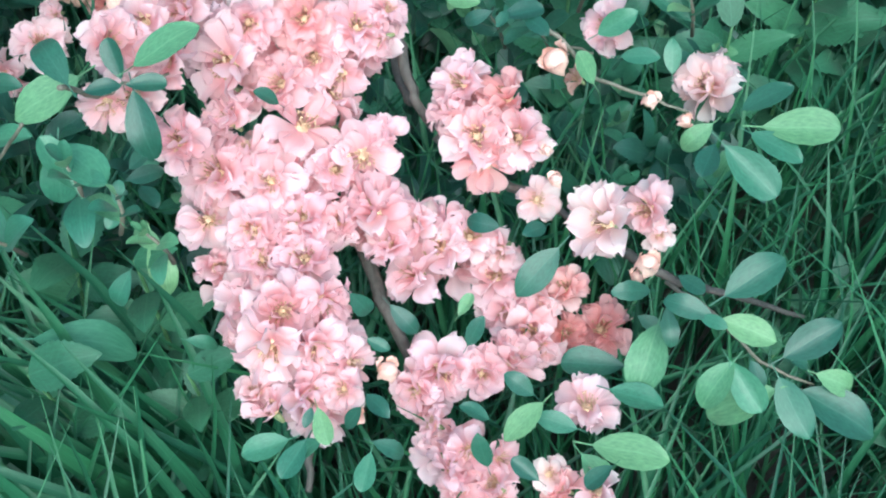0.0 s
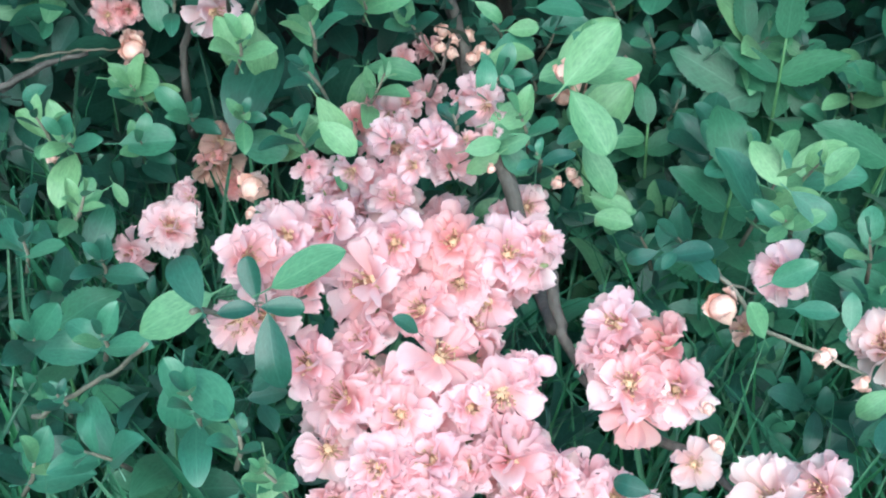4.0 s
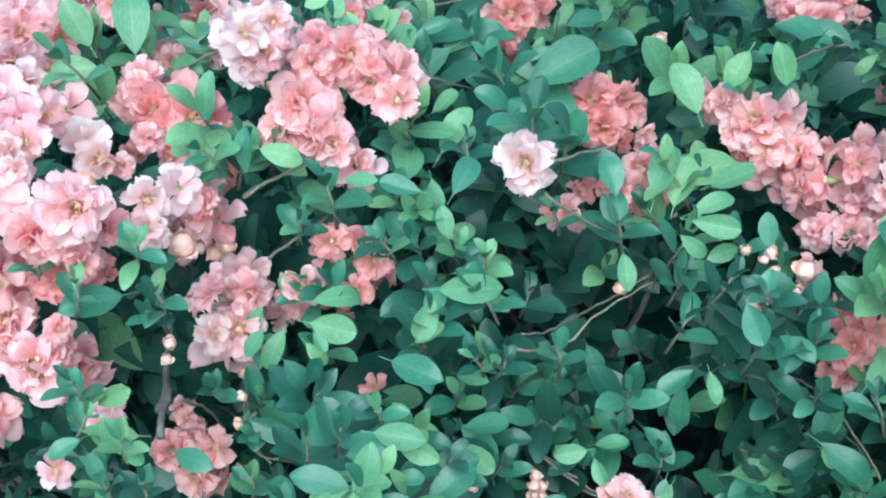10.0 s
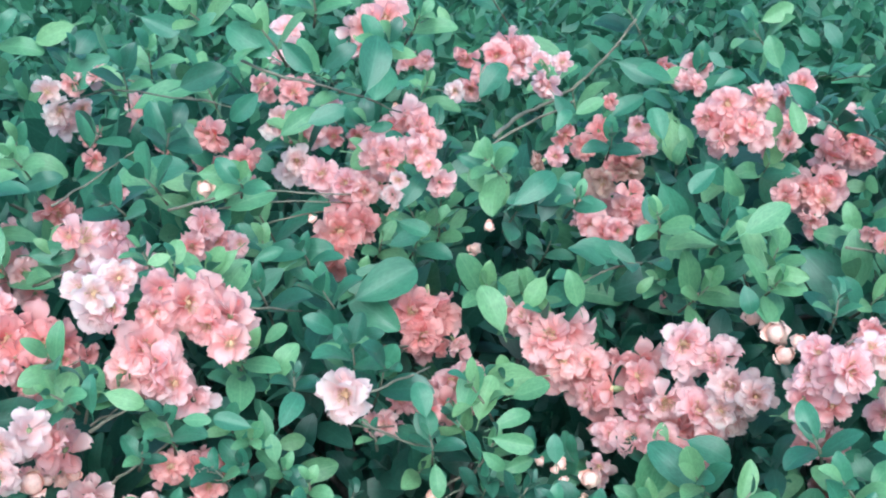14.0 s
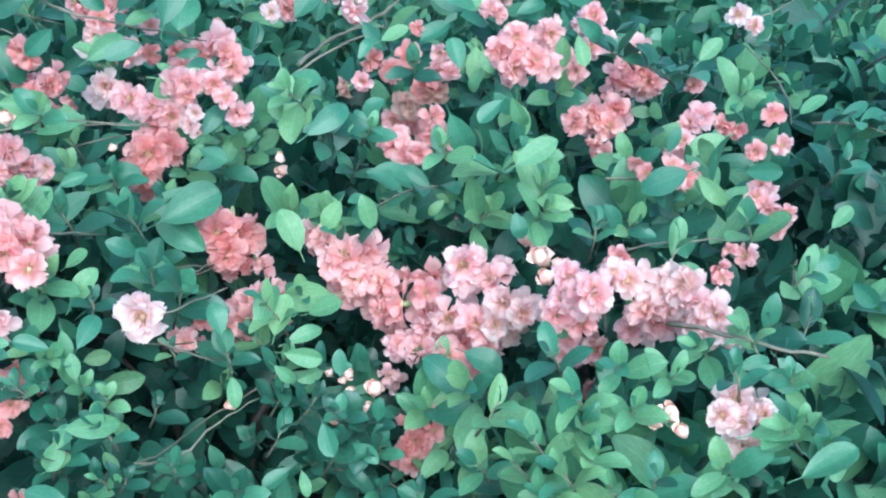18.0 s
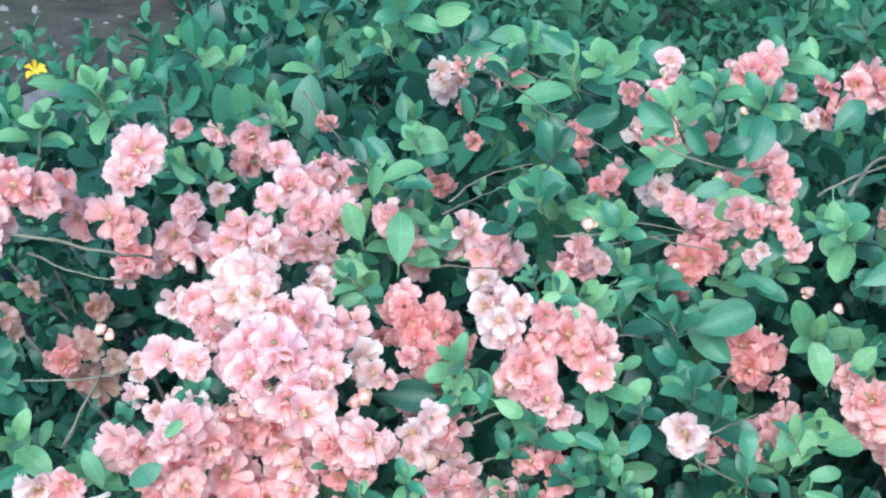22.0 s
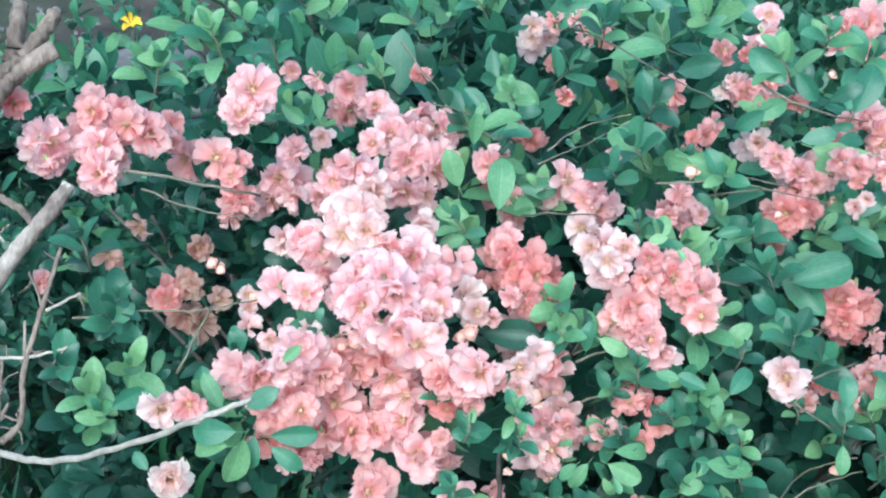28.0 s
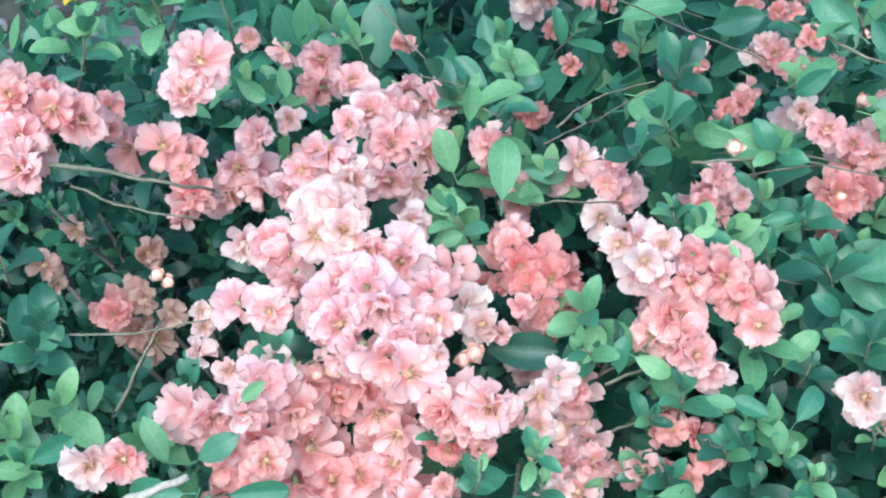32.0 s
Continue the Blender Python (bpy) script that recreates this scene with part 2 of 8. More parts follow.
def placed(p, turn, size):
    s = size if isinstance(size, tuple) else (size, size, size)
    return Matrix.Translation(p) @ turn.to_4x4() @ Matrix.Diagonal((*s, 1))


def tube(points, radii, sides=7):
    """Verts and faces of a round limb through the points, closed at both ends."""
    pts = [Vector(p) for p in points]
    verts, faces = [], []
    for i, p in enumerate(pts):
        d = (pts[min(i + 1, len(pts) - 1)] - pts[max(i - 1, 0)]).normalized()
        a = d.cross(Vector((0.3, 0.2, 0.93))).normalized()
        b = d.cross(a)
        for k in range(sides):
            w = 2 * math.pi * k / sides
            verts.append(p + (a * math.cos(w) + b * math.sin(w)) * radii[i])
    for i in range(len(pts) - 1):
        for k in range(sides):
            q = (k + 1) % sides
            faces.append((i * sides + k, i * sides + q, (i + 1) * sides + q, (i + 1) * sides + k))
    faces.append(tuple(reversed(range(sides))))
    faces.append(tuple((len(pts) - 1) * sides + k for k in range(sides)))
    return verts, faces


def bent(points, steps=5, wobble=0.0, rng=random):
    """A smooth line through a few points (Catmull-Rom), with a slight natural wobble."""
    p = [Vector(q) for q in points]
    p = [p[0] * 2 - p[1]] + p + [p[-1] * 2 - p[-2]]
    out = []
    for i in range(1, len(p) - 2):
        for s in range(steps):
            t = s / steps
            q = 0.5 * ((2 * p[i]) + (p[i + 1] - p[i - 1]) * t + (2 * p[i - 1] - 5 * p[i] + 4 * p[i + 1] - p[i + 2]) * t * t + (3 * p[i] - p[i - 1] - 3 * p[i + 1] + p[i + 2]) * t ** 3)
            out.append(q + Vector((rng.uniform(-1, 1), rng.uniform(-1, 1), rng.uniform(-1, 1))) * wobble)
    return out + [p[-2]]


def limb(name, parent, points, thick, thin, material, label="", steps=5, wobble=0.0, sides=7, knots=0.0):
    line = bent(points, steps, wobble)
    last = max(1, len(line) - 1)
    radii = [(thick + (thin - thick) * i / last) * (1 + min(knots, 0.1) * random.uniform(-0.5, 1)) for i in range(len(line))]
    base = Vector(parent.location) if parent else Vector()
    verts, faces = tube([q - base for q in line], radii, sides)
    if knots:
        # ridges, cracks and lumps of old bark
        for i, v in enumerate(verts):
            ring = min(i // sides, last)
            heart = line[ring] - base
            rough = noise.noise(Vector((2.2 * math.cos(6.283 * i / sides), 2.2 * math.sin(6.283 * i / sides), 0.1 * ring + thick * 900)))
            verts[i] = heart + (Vector(v) - heart) * (1 + knots * 1.2 * rough)
    return child(name, mesh_of(name, verts, faces, [material]), parent, None, label)


# ---- leaf and petal forms ----
LEAF_ROWS = [0.0, 0.04, 0.11, 0.2, 0.31, 0.43, 0.55, 0.67, 0.78, 0.87, 0.94, 0.98, 1.0]
LEAF_HALF = [0.012] + [0.74 * u ** 0.78 * (1 - u) ** 0.72 for u in LEAF_ROWS[1:-1]] + [0.004]
BLUNT_HALF = [0.012] + [0.7 * u ** 0.84 * (1 - u) ** 0.54 for u in LEAF_ROWS[1:-1]] + [0.03]
LEAF_FORM = []
for k in range(5):
    wide = (1.0, 0.86, 0.95, 0.95, 1.05)[k]
    half = BLUNT_HALF if k in (1, 2, 4) else LEAF_HALF
    LEAF_FORM.append(blade([-0.26, -0.12] + LEAF_ROWS, [0.012, 0.01] + [w * wide for w in half], 4, (0.1, -0.05, 0.16, 0.05, -0.1)[k], (0.34, 0.2, 0.42, 0.14, 0.28)[k], (0.6, 1.0, 0.3, 0.6, 0.9)[k], 0.02, k, 0.03))
LEAF_MESH = {(tone, k): mesh_of("leaf", f[0], f[2], [LEAF[tone]], f[1]) for tone in LEAF for k, f in enumerate(LEAF_FORM)}

PETAL_ROWS = [0.0, 0.1, 0.24, 0.4, 0.57, 0.73, 0.86, 0.95, 1.0]
PETAL_HALF = [0.04, 0.08, 0.16, 0.26, 0.34, 0.375, 0.345, 0.25, 0.11]


def petal_form(wide, cup, lift, curl, ruffle, notch, phase):
    """A rounded quince petal along +x, one long: narrow claw, cupped blade, waved and slightly notched rim."""
    verts, uvs, faces = [], [], []
    k = 6
    for u, w in zip(PETAL_ROWS, PETAL_HALF):
        for j in range(k + 1):
            v = 2 * j / k - 1
            wave = math.sin(4.2 * v + phase) + 0.6 * math.sin(9.1 * v + 2.3 * phase)
            x = u - 0.05 * u ** 4 * v * v * wide - notch * u ** 6 * math.exp(-16 * v * v) + 0.045 * u ** 4 * math.sin(8 * v + 1.7 * phase)
            z = lift * u * u + cup * (v * w) ** 2 * 2.4 - curl * max(0.0, u - 0.62) ** 2 + ruffle * u ** 3 * wave * 0.5
            verts.append((x, v * w * wide, z))
            uvs.append((u, v))
    for i in range(len(PETAL_ROWS) - 1):
        for j in range(k):
            a = i * (k + 1) + j
            faces.append((a, a + k + 1, a + k + 2, a + 1))
    return np.array(verts), np.array(uvs), faces


PETAL_FORM = [petal_form(*q) for q in ((0.94, 0.8, 0.12, 0.5, 0.14, 0.07, 0.3), (1.1, 0.5, 0.02, 1.3, 0.19, 0.02, 2.0), (0.8, 1.0, 0.2, -0.5, 0.13, 0.1, 4.0), (1.0, 0.7, 0.14, 1.0, 0.2, 0.0, 5.3))]
PETAL_MESH = {(c, k): mesh_of("petal", f[0], f[2], [PETAL[c]], f[1]) for c in PETAL for k, f in enumerate(PETAL_FORM)}


def heart_mesh(colour, seed, full):
    """Inner whorls of a double blossom with its green cup beneath, one across, facing +z."""
    rng = random.Random(seed)
    verts, uvs, faces, which = [], [], [], []
    whorls = (((6, 0.43, 20),), ((7, 0.45, 16), (5, 0.37, 36)), ((7, 0.46, 14), (7, 0.41, 29), (5, 0.34, 47)))[full]
    for ring, (count, size, rise) in enumerate(whorls):
        for k in range(count):
            f = PETAL_FORM[rng.randrange(4)]
            turn = pose(0, 0, 0.015 * ring, 0, 0, 360 * k / count + 37 * ring + rng.uniform(-22, 22)) @ pose(0.05, 0, 0, rng.uniform(-38, 38), -rise + rng.uniform(-20, 16), 0)
            s = size * rng.uniform(0.84, 1.12)
            start = len(verts)
            verts += [turn @ (Vector(v) * s) for v in f[0]]
            uvs += list(f[1])
            faces += [tuple(i + start for i in q) for q in f[2]]
            which += [0] * len(f[2])
    cup, skin = tube([(0, 0, -0.24), (0, 0, -0.14), (0, 0, -0.07), (0, 0, -0.03)], [0.03, 0.06, 0.065, 0.03], 7)
    start = len(verts)
    verts += cup
    uvs += [(0, 0)] * len(cup)
    faces += [tuple(i + start for i in q) for q in skin]
    which += [1] * len(skin)
    return mesh_of("blossom", verts, faces, [PETAL[colour], CALYX], uvs, which)


HEART = {(c, k, form): heart_mesh(c, 10 * k + len(c) + 100 * form, k) for c in PETAL for k in range(3) for form in range(4)}


def stamen_mesh(seed):
    rng = random.Random(seed)
    verts, faces = tube([(0, 0, -0.02), (0, 0, 0.02), (0, 0, 0.05), (0, 0, 0.06)], [0.1, 0.085, 0.05, 0.01], 8)
    for k in range(30):
        a, r = 0.24 * k + rng.uniform(-0.2, 0.2) + 3 * (k % 2), rng.uniform(0.04, 0.17)
        top = Vector((r * math.cos(a), r * math.sin(a), rng.uniform(0.14, 0.2)))
        v, f = tube([(top.x * 0.2, top.y * 0.2, 0), top * 0.97, top, top + Vector((0, 0, 0.016))], [0.006, 0.005, 0.017, 0.01], 4)
        start = len(verts)
        verts += v
        faces += [tuple(i + start for i in q) for q in f]
    return mesh_of("stamen_tuft", verts, faces, [STAMEN])


STAMENS = [stamen_mesh(k) for k in range(3)]


def bud_mesh(seed):
    """A closed bud: overlapping petals over a green cup, one long."""
    rng = random.Random(seed)
    verts, faces, which = [], [], []
    v, f = tube([(0, 0, -0.42), (0, 0, -0.3), (0, 0, -0.1), (0, 0, 0.1), (0, 0, 0.32), (0, 0, 0.45), (0, 0, 0.5)], [0.1, 0.2, 0.37, 0.43, 0.32, 0.15, 0.03], 10)
    verts += [Vector((q.x * (1 + 0.1 * math.sin(3 * math.atan2(q.y, q.x) + 5 * q.z)), q.y, q.z)) for q in v]
    faces += f
    which += [1 if i < 20 else 0 for i in range(len(f))]
    for k in range(4):
        form = PETAL_FORM[k % 3]
        turn = pose(0, 0, -0.3, 0, 0, 90 * k + rng.uniform(-20, 20)) @ pose(0.27, 0, 0, 0, -84, 0)
        start = len(verts)
        verts += [turn @ Vector((p[0] * 0.82, p[1] * 0.82, p[2] * 0.5 - 0.14)) for p in form[0]]
        faces += [tuple(i + start for i in q) for q in form[2]]
        which += [0] * len(form[2])
    return mesh_of("bud", verts, faces, [BUD, CALYX], None, which)


BUDS = [bud_mesh(k) for k in range(3)]
# point near the camera's path; blossoms and leaves turn towards it
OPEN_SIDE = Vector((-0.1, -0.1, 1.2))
BLOSSOM_AT = []


def blooms(bush, colour, spots):
    """Double blossoms on a bush: place and width of each. They turn to the open side, each a little its own way."""
    base = Vector(bush.location)
    for x, y, z, wide in spots:
        p = Vector((x, y, z))
        BLOSSOM_AT.append((x, y, z, wide))
        face = (OPEN_SIDE - p).normalized() + Vector([random.uniform(-1, 1) for _ in range(3)]) * (0.35 if colour == "blush" else 0.85)
        turn = face.to_track_quat("Z", "Y").to_matrix() @ Euler((0, 0, random.uniform(0, 6.28))).to_matrix()
        kind = random.choice((0, 1, 2) if colour in ("blush", "tan") else (1, 2, 2, 2, 0))
        blossom = child("blossom", HEART[colour, kind, random.randrange(4)], bush, placed(p - base, turn, wide))
        count = random.choice((6, 6, 7))
        opened = random.uniform(-4, 16) if colour != "blush" else random.uniform(14, 34)
        for k in range(count):
            s = random.uniform(0.43, 0.56)
            child("petal", PETAL_MESH[colour, random.randrange(4)], blossom,
                  pose(0, 0, -0.01, 0, 0, 360 * k / count + random.uniform(-9, 9)) @ pose(0.02, 0, 0, random.uniform(-36, 36), -opened + random.uniform(-30, 22), 0) @ Matrix.Diagonal((s, s, s, 1)))
        child("stamen_tuft", STAMENS[random.randrange(3)], blossom, None, "yellow stamens")


def inner_blooms(bush, colour, spots):
    """Half hidden blossoms beneath the others of a cluster, without the spread outer petals."""
    base = Vector(bush.location)
    for x, y, z, wide in spots:
        p = Vector((x, y, z))
        BLOSSOM_AT.append((x, y, z, wide))
        face = (OPEN_SIDE - p).normalized() + Vector([random.uniform(-0.5, 0.5) for _ in range(3)])
        turn = face.to_track_quat("Z", "Y").to_matrix() @ Euler((0, 0, random.uniform(0, 6.28))).to_matrix()
        child("blossom", HEART[colour, random.choice((1, 2)), random.randrange(4)], bush, placed(p - base, turn, wide * 1.3))


def buds(bush, spots):
    base = Vector(bush.location)
    for x, y, z, wide in spots:
        p = Vector((x, y, z))
        face = (OPEN_SIDE - p).normalized() * 0.5 + Vector((random.uniform(-0.6, 0.6), random.uniform(-0.6, 0.3), random.uniform(0.1, 0.9)))
        turn = face.to_track_quat("Z", "Y").to_matrix() @ Euler((0, 0, random.uniform(0, 6.28))).to_matrix()
        child("flower_bud", BUDS[random.randrange(3)], bush, placed(p - base, turn, wide * 0.92), "closed pale peach bud")


def leaf(parent, base, tip, tone, width=1.0, up=None):
    """One leaf from its stalk to its tip, its upper face to the light."""
    b, t = Vector(base), Vector(tip)
    light = Vector(up) if up else ((OPEN_SIDE - b).normalized() + Vector((random.uniform(-0.4, 0.4), random.uniform(-0.4, 0.4), 0.35 + random.uniform(-0.3, 0.3))))
    long = (t - b).length
    return child("leaf", LEAF_MESH[tone, random.randrange(5)], parent, placed(b - Vector(parent.location), basis(t - b, light), (long, long * width, long)))


def single_leaves(bush, tone, spots):
    """Single leaves standing out of a bush: stalk and tip of each."""
    for x0, y0, z0, x1, y1, z1 in spots:
        leaf(bush, (x0, y0, z0), (x1, y1, z1), tone, random.uniform(0.85, 1.15))


def shoot(bush, p, axis, count, size, tones):
    """A short twig with its rosette of leaves, wide ones below and small ones at the tip."""
    p, axis = Vector(p), Vector(axis).normalized()
    long = size * random.uniform(1.0, 1.6)
    base = Vector(bush.location)
    foot = p - axis * long
    v, f = tube([foot - p, (foot - p) * 0.5 + Vector((0.002, 0.001, 0)), Vector()], [0.0016, 0.0013, 0.0007], 5)
    twig = child("twig", mesh_of("twig", v, f, [TWIG]), bush, Matrix.Translation(p - base))
    side = axis.cross(Vector((0.2, 0.9, 0.3))).normalized()
    for k in range(count):
        back = k / count
        around = Matrix.Rotation(k * 2.4 + random.uniform(-0.3, 0.3), 3, axis) @ side
        lean = 0.4 + 0.85 * back + random.uniform(-0.15, 0.15)
        way = (axis * math.cos(lean) + around * math.sin(lean)).normalized()
        s = size * (0.5 + 0.6 * back) * random.uniform(0.8, 1.2)
        at = -axis * long * 0.8 * back
        child("leaf", LEAF_MESH[random.choice(tones), random.randrange(5)], twig, placed(at, basis(way, axis), (s, s * random.uniform(0.8, 1.05), s)))


def rosettes_on(bush, tone, spots):
    """Leafy shoots at places of a bush: place and breadth of each rosette."""
    mix = {"young": ("young", "young", "young", "grown"), "grown": ("grown", "grown", "young", "old"), "old": ("old", "old", "grown")}[tone]
    for x, y, z, wide in spots:
        p = Vector((x, y, z))
        axis = (OPEN_SIDE - p).normalized() * 0.55 + Vector((random.uniform(-0.45, 0.45), random.uniform(-0.35, 0.35), 0.6))
        shoot(bush, p, axis, random.choice((5, 6, 6, 7)), wide * 0.74, mix)


def thing(name, at, label, category, group="", kind=""):
    ob = new(name)
    ob.location = at
    ob.empty_display_size = 0.05
    return tagged(ob, label, category, group, kind)


# ---- leaf masses, joined ----
LOW_ROWS = [0.0, 0.07, 0.2, 0.37, 0.55, 0.72, 0.86, 0.95, 1.0]
LOW_HALF = [0.012] + [0.7 * u ** 0.76 * (1 - u) ** 0.7 for u in LOW_ROWS[1:-1]] + [0.006]
LOW_BLUNT = [0.012] + [0.68 * u ** 0.83 * (1 - u) ** 0.55 for u in LOW_ROWS[1:-1]] + [0.05]
LOW_FORM = [blade(LOW_ROWS, [w * wd for w in half], 2, lift, fold, curl) for half, wd, lift, fold, curl in
            ((LOW_HALF, 0.95, 0.1, 0.42, 0.6), (LOW_BLUNT, 0.86, -0.05, 0.22, 1.1), (LOW_BLUNT, 1.0, 0.15, 0.34, 0.4), (LOW_HALF, 0.98, 0.0, 0.14, 0.9))]

MID_FORM = [blade([0.0, 0.1, 0.28, 0.5, 0.72, 0.9, 1.0], [0.012, 0.12, 0.22, 0.265, 0.22, 0.12, 0.006], 2, lift, fold, curl) for lift, fold, curl in ((0.1, 0.2, 0.5), (-0.05, 0.1, 0.9), (0.15, 0.16, 0.3))]
FAR_FORM = [blade([0.0, 0.22, 0.5, 0.8, 1.0], [0.012, 0.19, 0.27, 0.18, 0.006], 2, lift, fold, curl) for lift, fold, curl in ((0.1, 0.2, 0.5), (-0.05, 0.1, 0.9), (0.15, 0.16, 0.3))]


def leaf_mass(name, origin, at, way, up, size, tone, materials, forms=LOW_FORM, width=None):
    """Many leaves as one mesh: places, directions, upper sides, lengths and tones as arrays."""
    rng = np.random.default_rng(len(at))
    x = way / np.linalg.norm(way, axis=1, keepdims=True)
    y = np.cross(up, x)
    y /= np.linalg.norm(y, axis=1, keepdims=True) + 1e-9
    z = np.cross(x, y)
    pick = rng.integers(0, len(forms), len(at))
    verts, uvs, faces, which, start = [], [], [], [], 0
    wide = np.ones(len(at)) if width is None else width
    for k, (fv, fu, ff) in enumerate(forms):
        s = np.where(pick == k)[0]
        if not len(s):
            continue
        L = size[s][:, None, None]
        v = at[s][:, None, :] + L * (fv[None, :, 0:1] * x[s][:, None, :] + wide[s][:, None, None] * fv[None, :, 1:2] * y[s][:, None, :] + fv[None, :, 2:3] * z[s][:, None, :])
        verts.append(v.reshape(-1, 3))
        uvs.append(np.tile(fu, (len(s), 1)))
        q = np.array(ff)[None] + (start + np.arange(len(s)) * len(fv))[:, None, None]
        faces.append(q.reshape(-1, 4))
        which.append(np.repeat(tone[s], len(ff)))
        start += len(s) * len(fv)
    verts = np.concatenate(verts) - np.array(origin)
    faces, which, uvs = np.concatenate(faces), np.concatenate(which), np.concatenate(uvs)
    me = bpy.data.meshes.new(name)
    me.vertices.add(len(verts))
    me.vertices.foreach_set("co", verts.astype(np.float32).ravel())
    me.loops.add(faces.size)
    me.loops.foreach_set("vertex_index", faces.astype(np.int32).ravel())
    me.polygons.add(len(faces))
    me.polygons.foreach_set("loop_start", np.arange(0, faces.size, 4, dtype=np.int32))
    me.polygons.foreach_set("loop_total", np.full(len(faces), 4, np.int32))
    for m in materials:
        me.materials.append(m)
    me.polygons.foreach_set("material_index", which.astype(np.int32))
    me.polygons.foreach_set("use_smooth", np.ones(len(faces), bool))
    layer = me.uv_layers.new(name="blade")
    layer.data.foreach_set("uv", uvs[faces.ravel()].astype(np.float32).ravel())
    me.update(calc_edges=True)
    return me


# ---- ground ----
def ground_height(x, y):
    return 0.02 * math.sin(3.1 * x + 1) * math.cos(2.7 * y) + 0.012 * math.sin(9 * x + 2 * y)


gv, gf = [], []
line = [-400, -60, -12, -5] + [-3 + 0.15 * i for i in range(41)] + [5, 12, 60, 400]
for y in line:
    for x in line:
        near = max(abs(x), abs(y)) < 4
        gv.append((x, y + 1.0, ground_height(x, y + 1.0) if near else 0.0))
k = len(line)
gf = [(i * k + j, i * k + j + 1, (i + 1) * k + j + 1, (i + 1) * k + j) for i in range(k - 1) for j in range(k - 1)]
tagged(new("ground", mesh_of("ground", gv, gf, [EARTH])), "dark crumbly garden soil under grass and shrubs", "ground", "", "structure")

# ---- the bushes ----
front_bush = thing("quince_bush", (-0.1, 0.8, 0), "low arching flowering quince crowded with pink double blossoms over grass", "shrub", "flowering quinces")
centre_bush = thing("quince_bush", (-0.15, 1.25, 0), "leafy flowering quince with scattered coral blossoms round a dark hollow", "shrub", "flowering quinces")
left_bush = thing("quince_bush", (-0.7, 1.15, 0), "dense flowering quince covered with pink and coral blossoms beside dead wood", "shrub", "flowering quinces")
right_bush = thing("quince_bush", (0.4, 1.2, 0), "flowering quince with blush and coral blossoms among glossy green leaves", "shrub", "flowering quinces")
back_bush = thing("quince_bush", (-0.1, 1.9, 0), "spreading flowering quince with sparse coral blossoms and long shoots behind", "shrub", "flowering quinces")

blooms(front_bush, "pink", [(-.291, .768, .496, .027), (-.328, .723, .283, .050), (-.191, .504, .453, .038), (-.174, .527, .449, .040), (-.157, .549, .440, .037), (-.134, .539, .410, .057), (-.161, .508, .436, .043), (-.193, .484, .428, .035), (-.178, .487, .429, .042), (-.123, .556, .427, .038), (-.061, .572, .409, .047), (-.044, .567, .406, .031), (-.042, .577, .418, .027), (-.086, .559, .398, .043), (-.070, .554, .389, .036), (-.106, .541, .391, .039), (-.080, .546, .375, .044), (-.094, .521, .374, .048), (-.162, .497, .385, .039), (-.135, .517, .383, .040)])
blooms(front_bush, "pink", [(-.058, .511, .359, .051), (-.044, .520, .367, .029), (-.075, .501, .357, .035), (-.144, .498, .357, .054), (-.126, .505, .368, .033), (-.112, .491, .358, .042), (-.152, .480, .336, .043), (-.121, .465, .344, .042), (-.092, .473, .342, .046), (-.049, .480, .342, .050), (-.070, .473, .341, .033), (-.118, .453, .330, .042), (-.091, .451, .331, .046), (-.151, .468, .307, .034), (-.041, .461, .329, .033), (-.127, .439, .309, .044), (-.102, .416, .326, .048), (-.079, .423, .328, .037), (-.133, .422, .298, .042), (-.107, .397, .320, .046)])
blooms(front_bush, "pink", [(-.082, .399, .316, .040), (-.063, .393, .307, .031), (-.089, .376, .298, .040), (-.119, .382, .291, .028), (-.107, .371, .289, .035), (-.066, .379, .300, .029), (-.010, .463, .326, .050), (-.024, .452, .316, .044), (.007, .468, .330, .039), (-.024, .472, .338, .031), (.028, .468, .320, .031), (.024, .463, .299, .040), (.030, .450, .284, .036), (.042, .441, .276, .040), (.049, .455, .287, .032), (-.011, .405, .284, .046), (-.025, .394, .278, .036), (.013, .400, .285, .034), (.030, .408, .285, .042), (.052, .431, .271, .032)])
blooms(front_bush, "pink", [(.076, .385, .269, .040), (-.005, .343, .271, .036), (.021, .332, .271, .031), (.078, .329, .268, .029), (-.014, .370, .276, .024), (.013, .527, .359, .051), (.039, .523, .361, .043), (.005, .549, .383, .041), (-.004, .534, .372, .030), (.100, .600, .387, .037), (.115, .473, .348, .038), (-.284, .769, .446, .040), (-.320, .758, .287, .025), (-.093, .751, .396, .040), (-.146, .701, .388, .041), (-.206, .763, .313, .032), (-.119, .764, .273, .051), (-.367, .734, .247, .042), (-.174, .765, .305, .051), (-.190, .754, .290, .051)])
blooms(front_bush, "pink", [(-.140, .753, .268, .054), (-.232, .753, .269, .041), (-.197, .737, .284, .044), (.005, .351, .279, .030), (.021, .345, .280, .028), (.001, .333, .267, .032), (.020, .325, .264, .030), (.010, .313, .250, .032), (.027, .309, .250, .027), (.062, .308, .248, .027), (.116, .309, .244, .028)])
blooms(front_bush, "coral", [(-.091, .568, .419, .043), (.068, .464, .284, .034), (.059, .332, .267, .029), (.032, .541, .377, .041), (.018, .512, .350, .039)])
blooms(front_bush, "blush", [(.169, .590, .343, .052), (.048, .482, .348, .031), (.088, .460, .350, .050), (.119, .460, .340, .023), (-.157, .760, .288, .053), (.050, .338, .273, .024)])
blooms(front_bush, "deep", [(.093, .464, .243, .044), (.068, .451, .257, .031)])
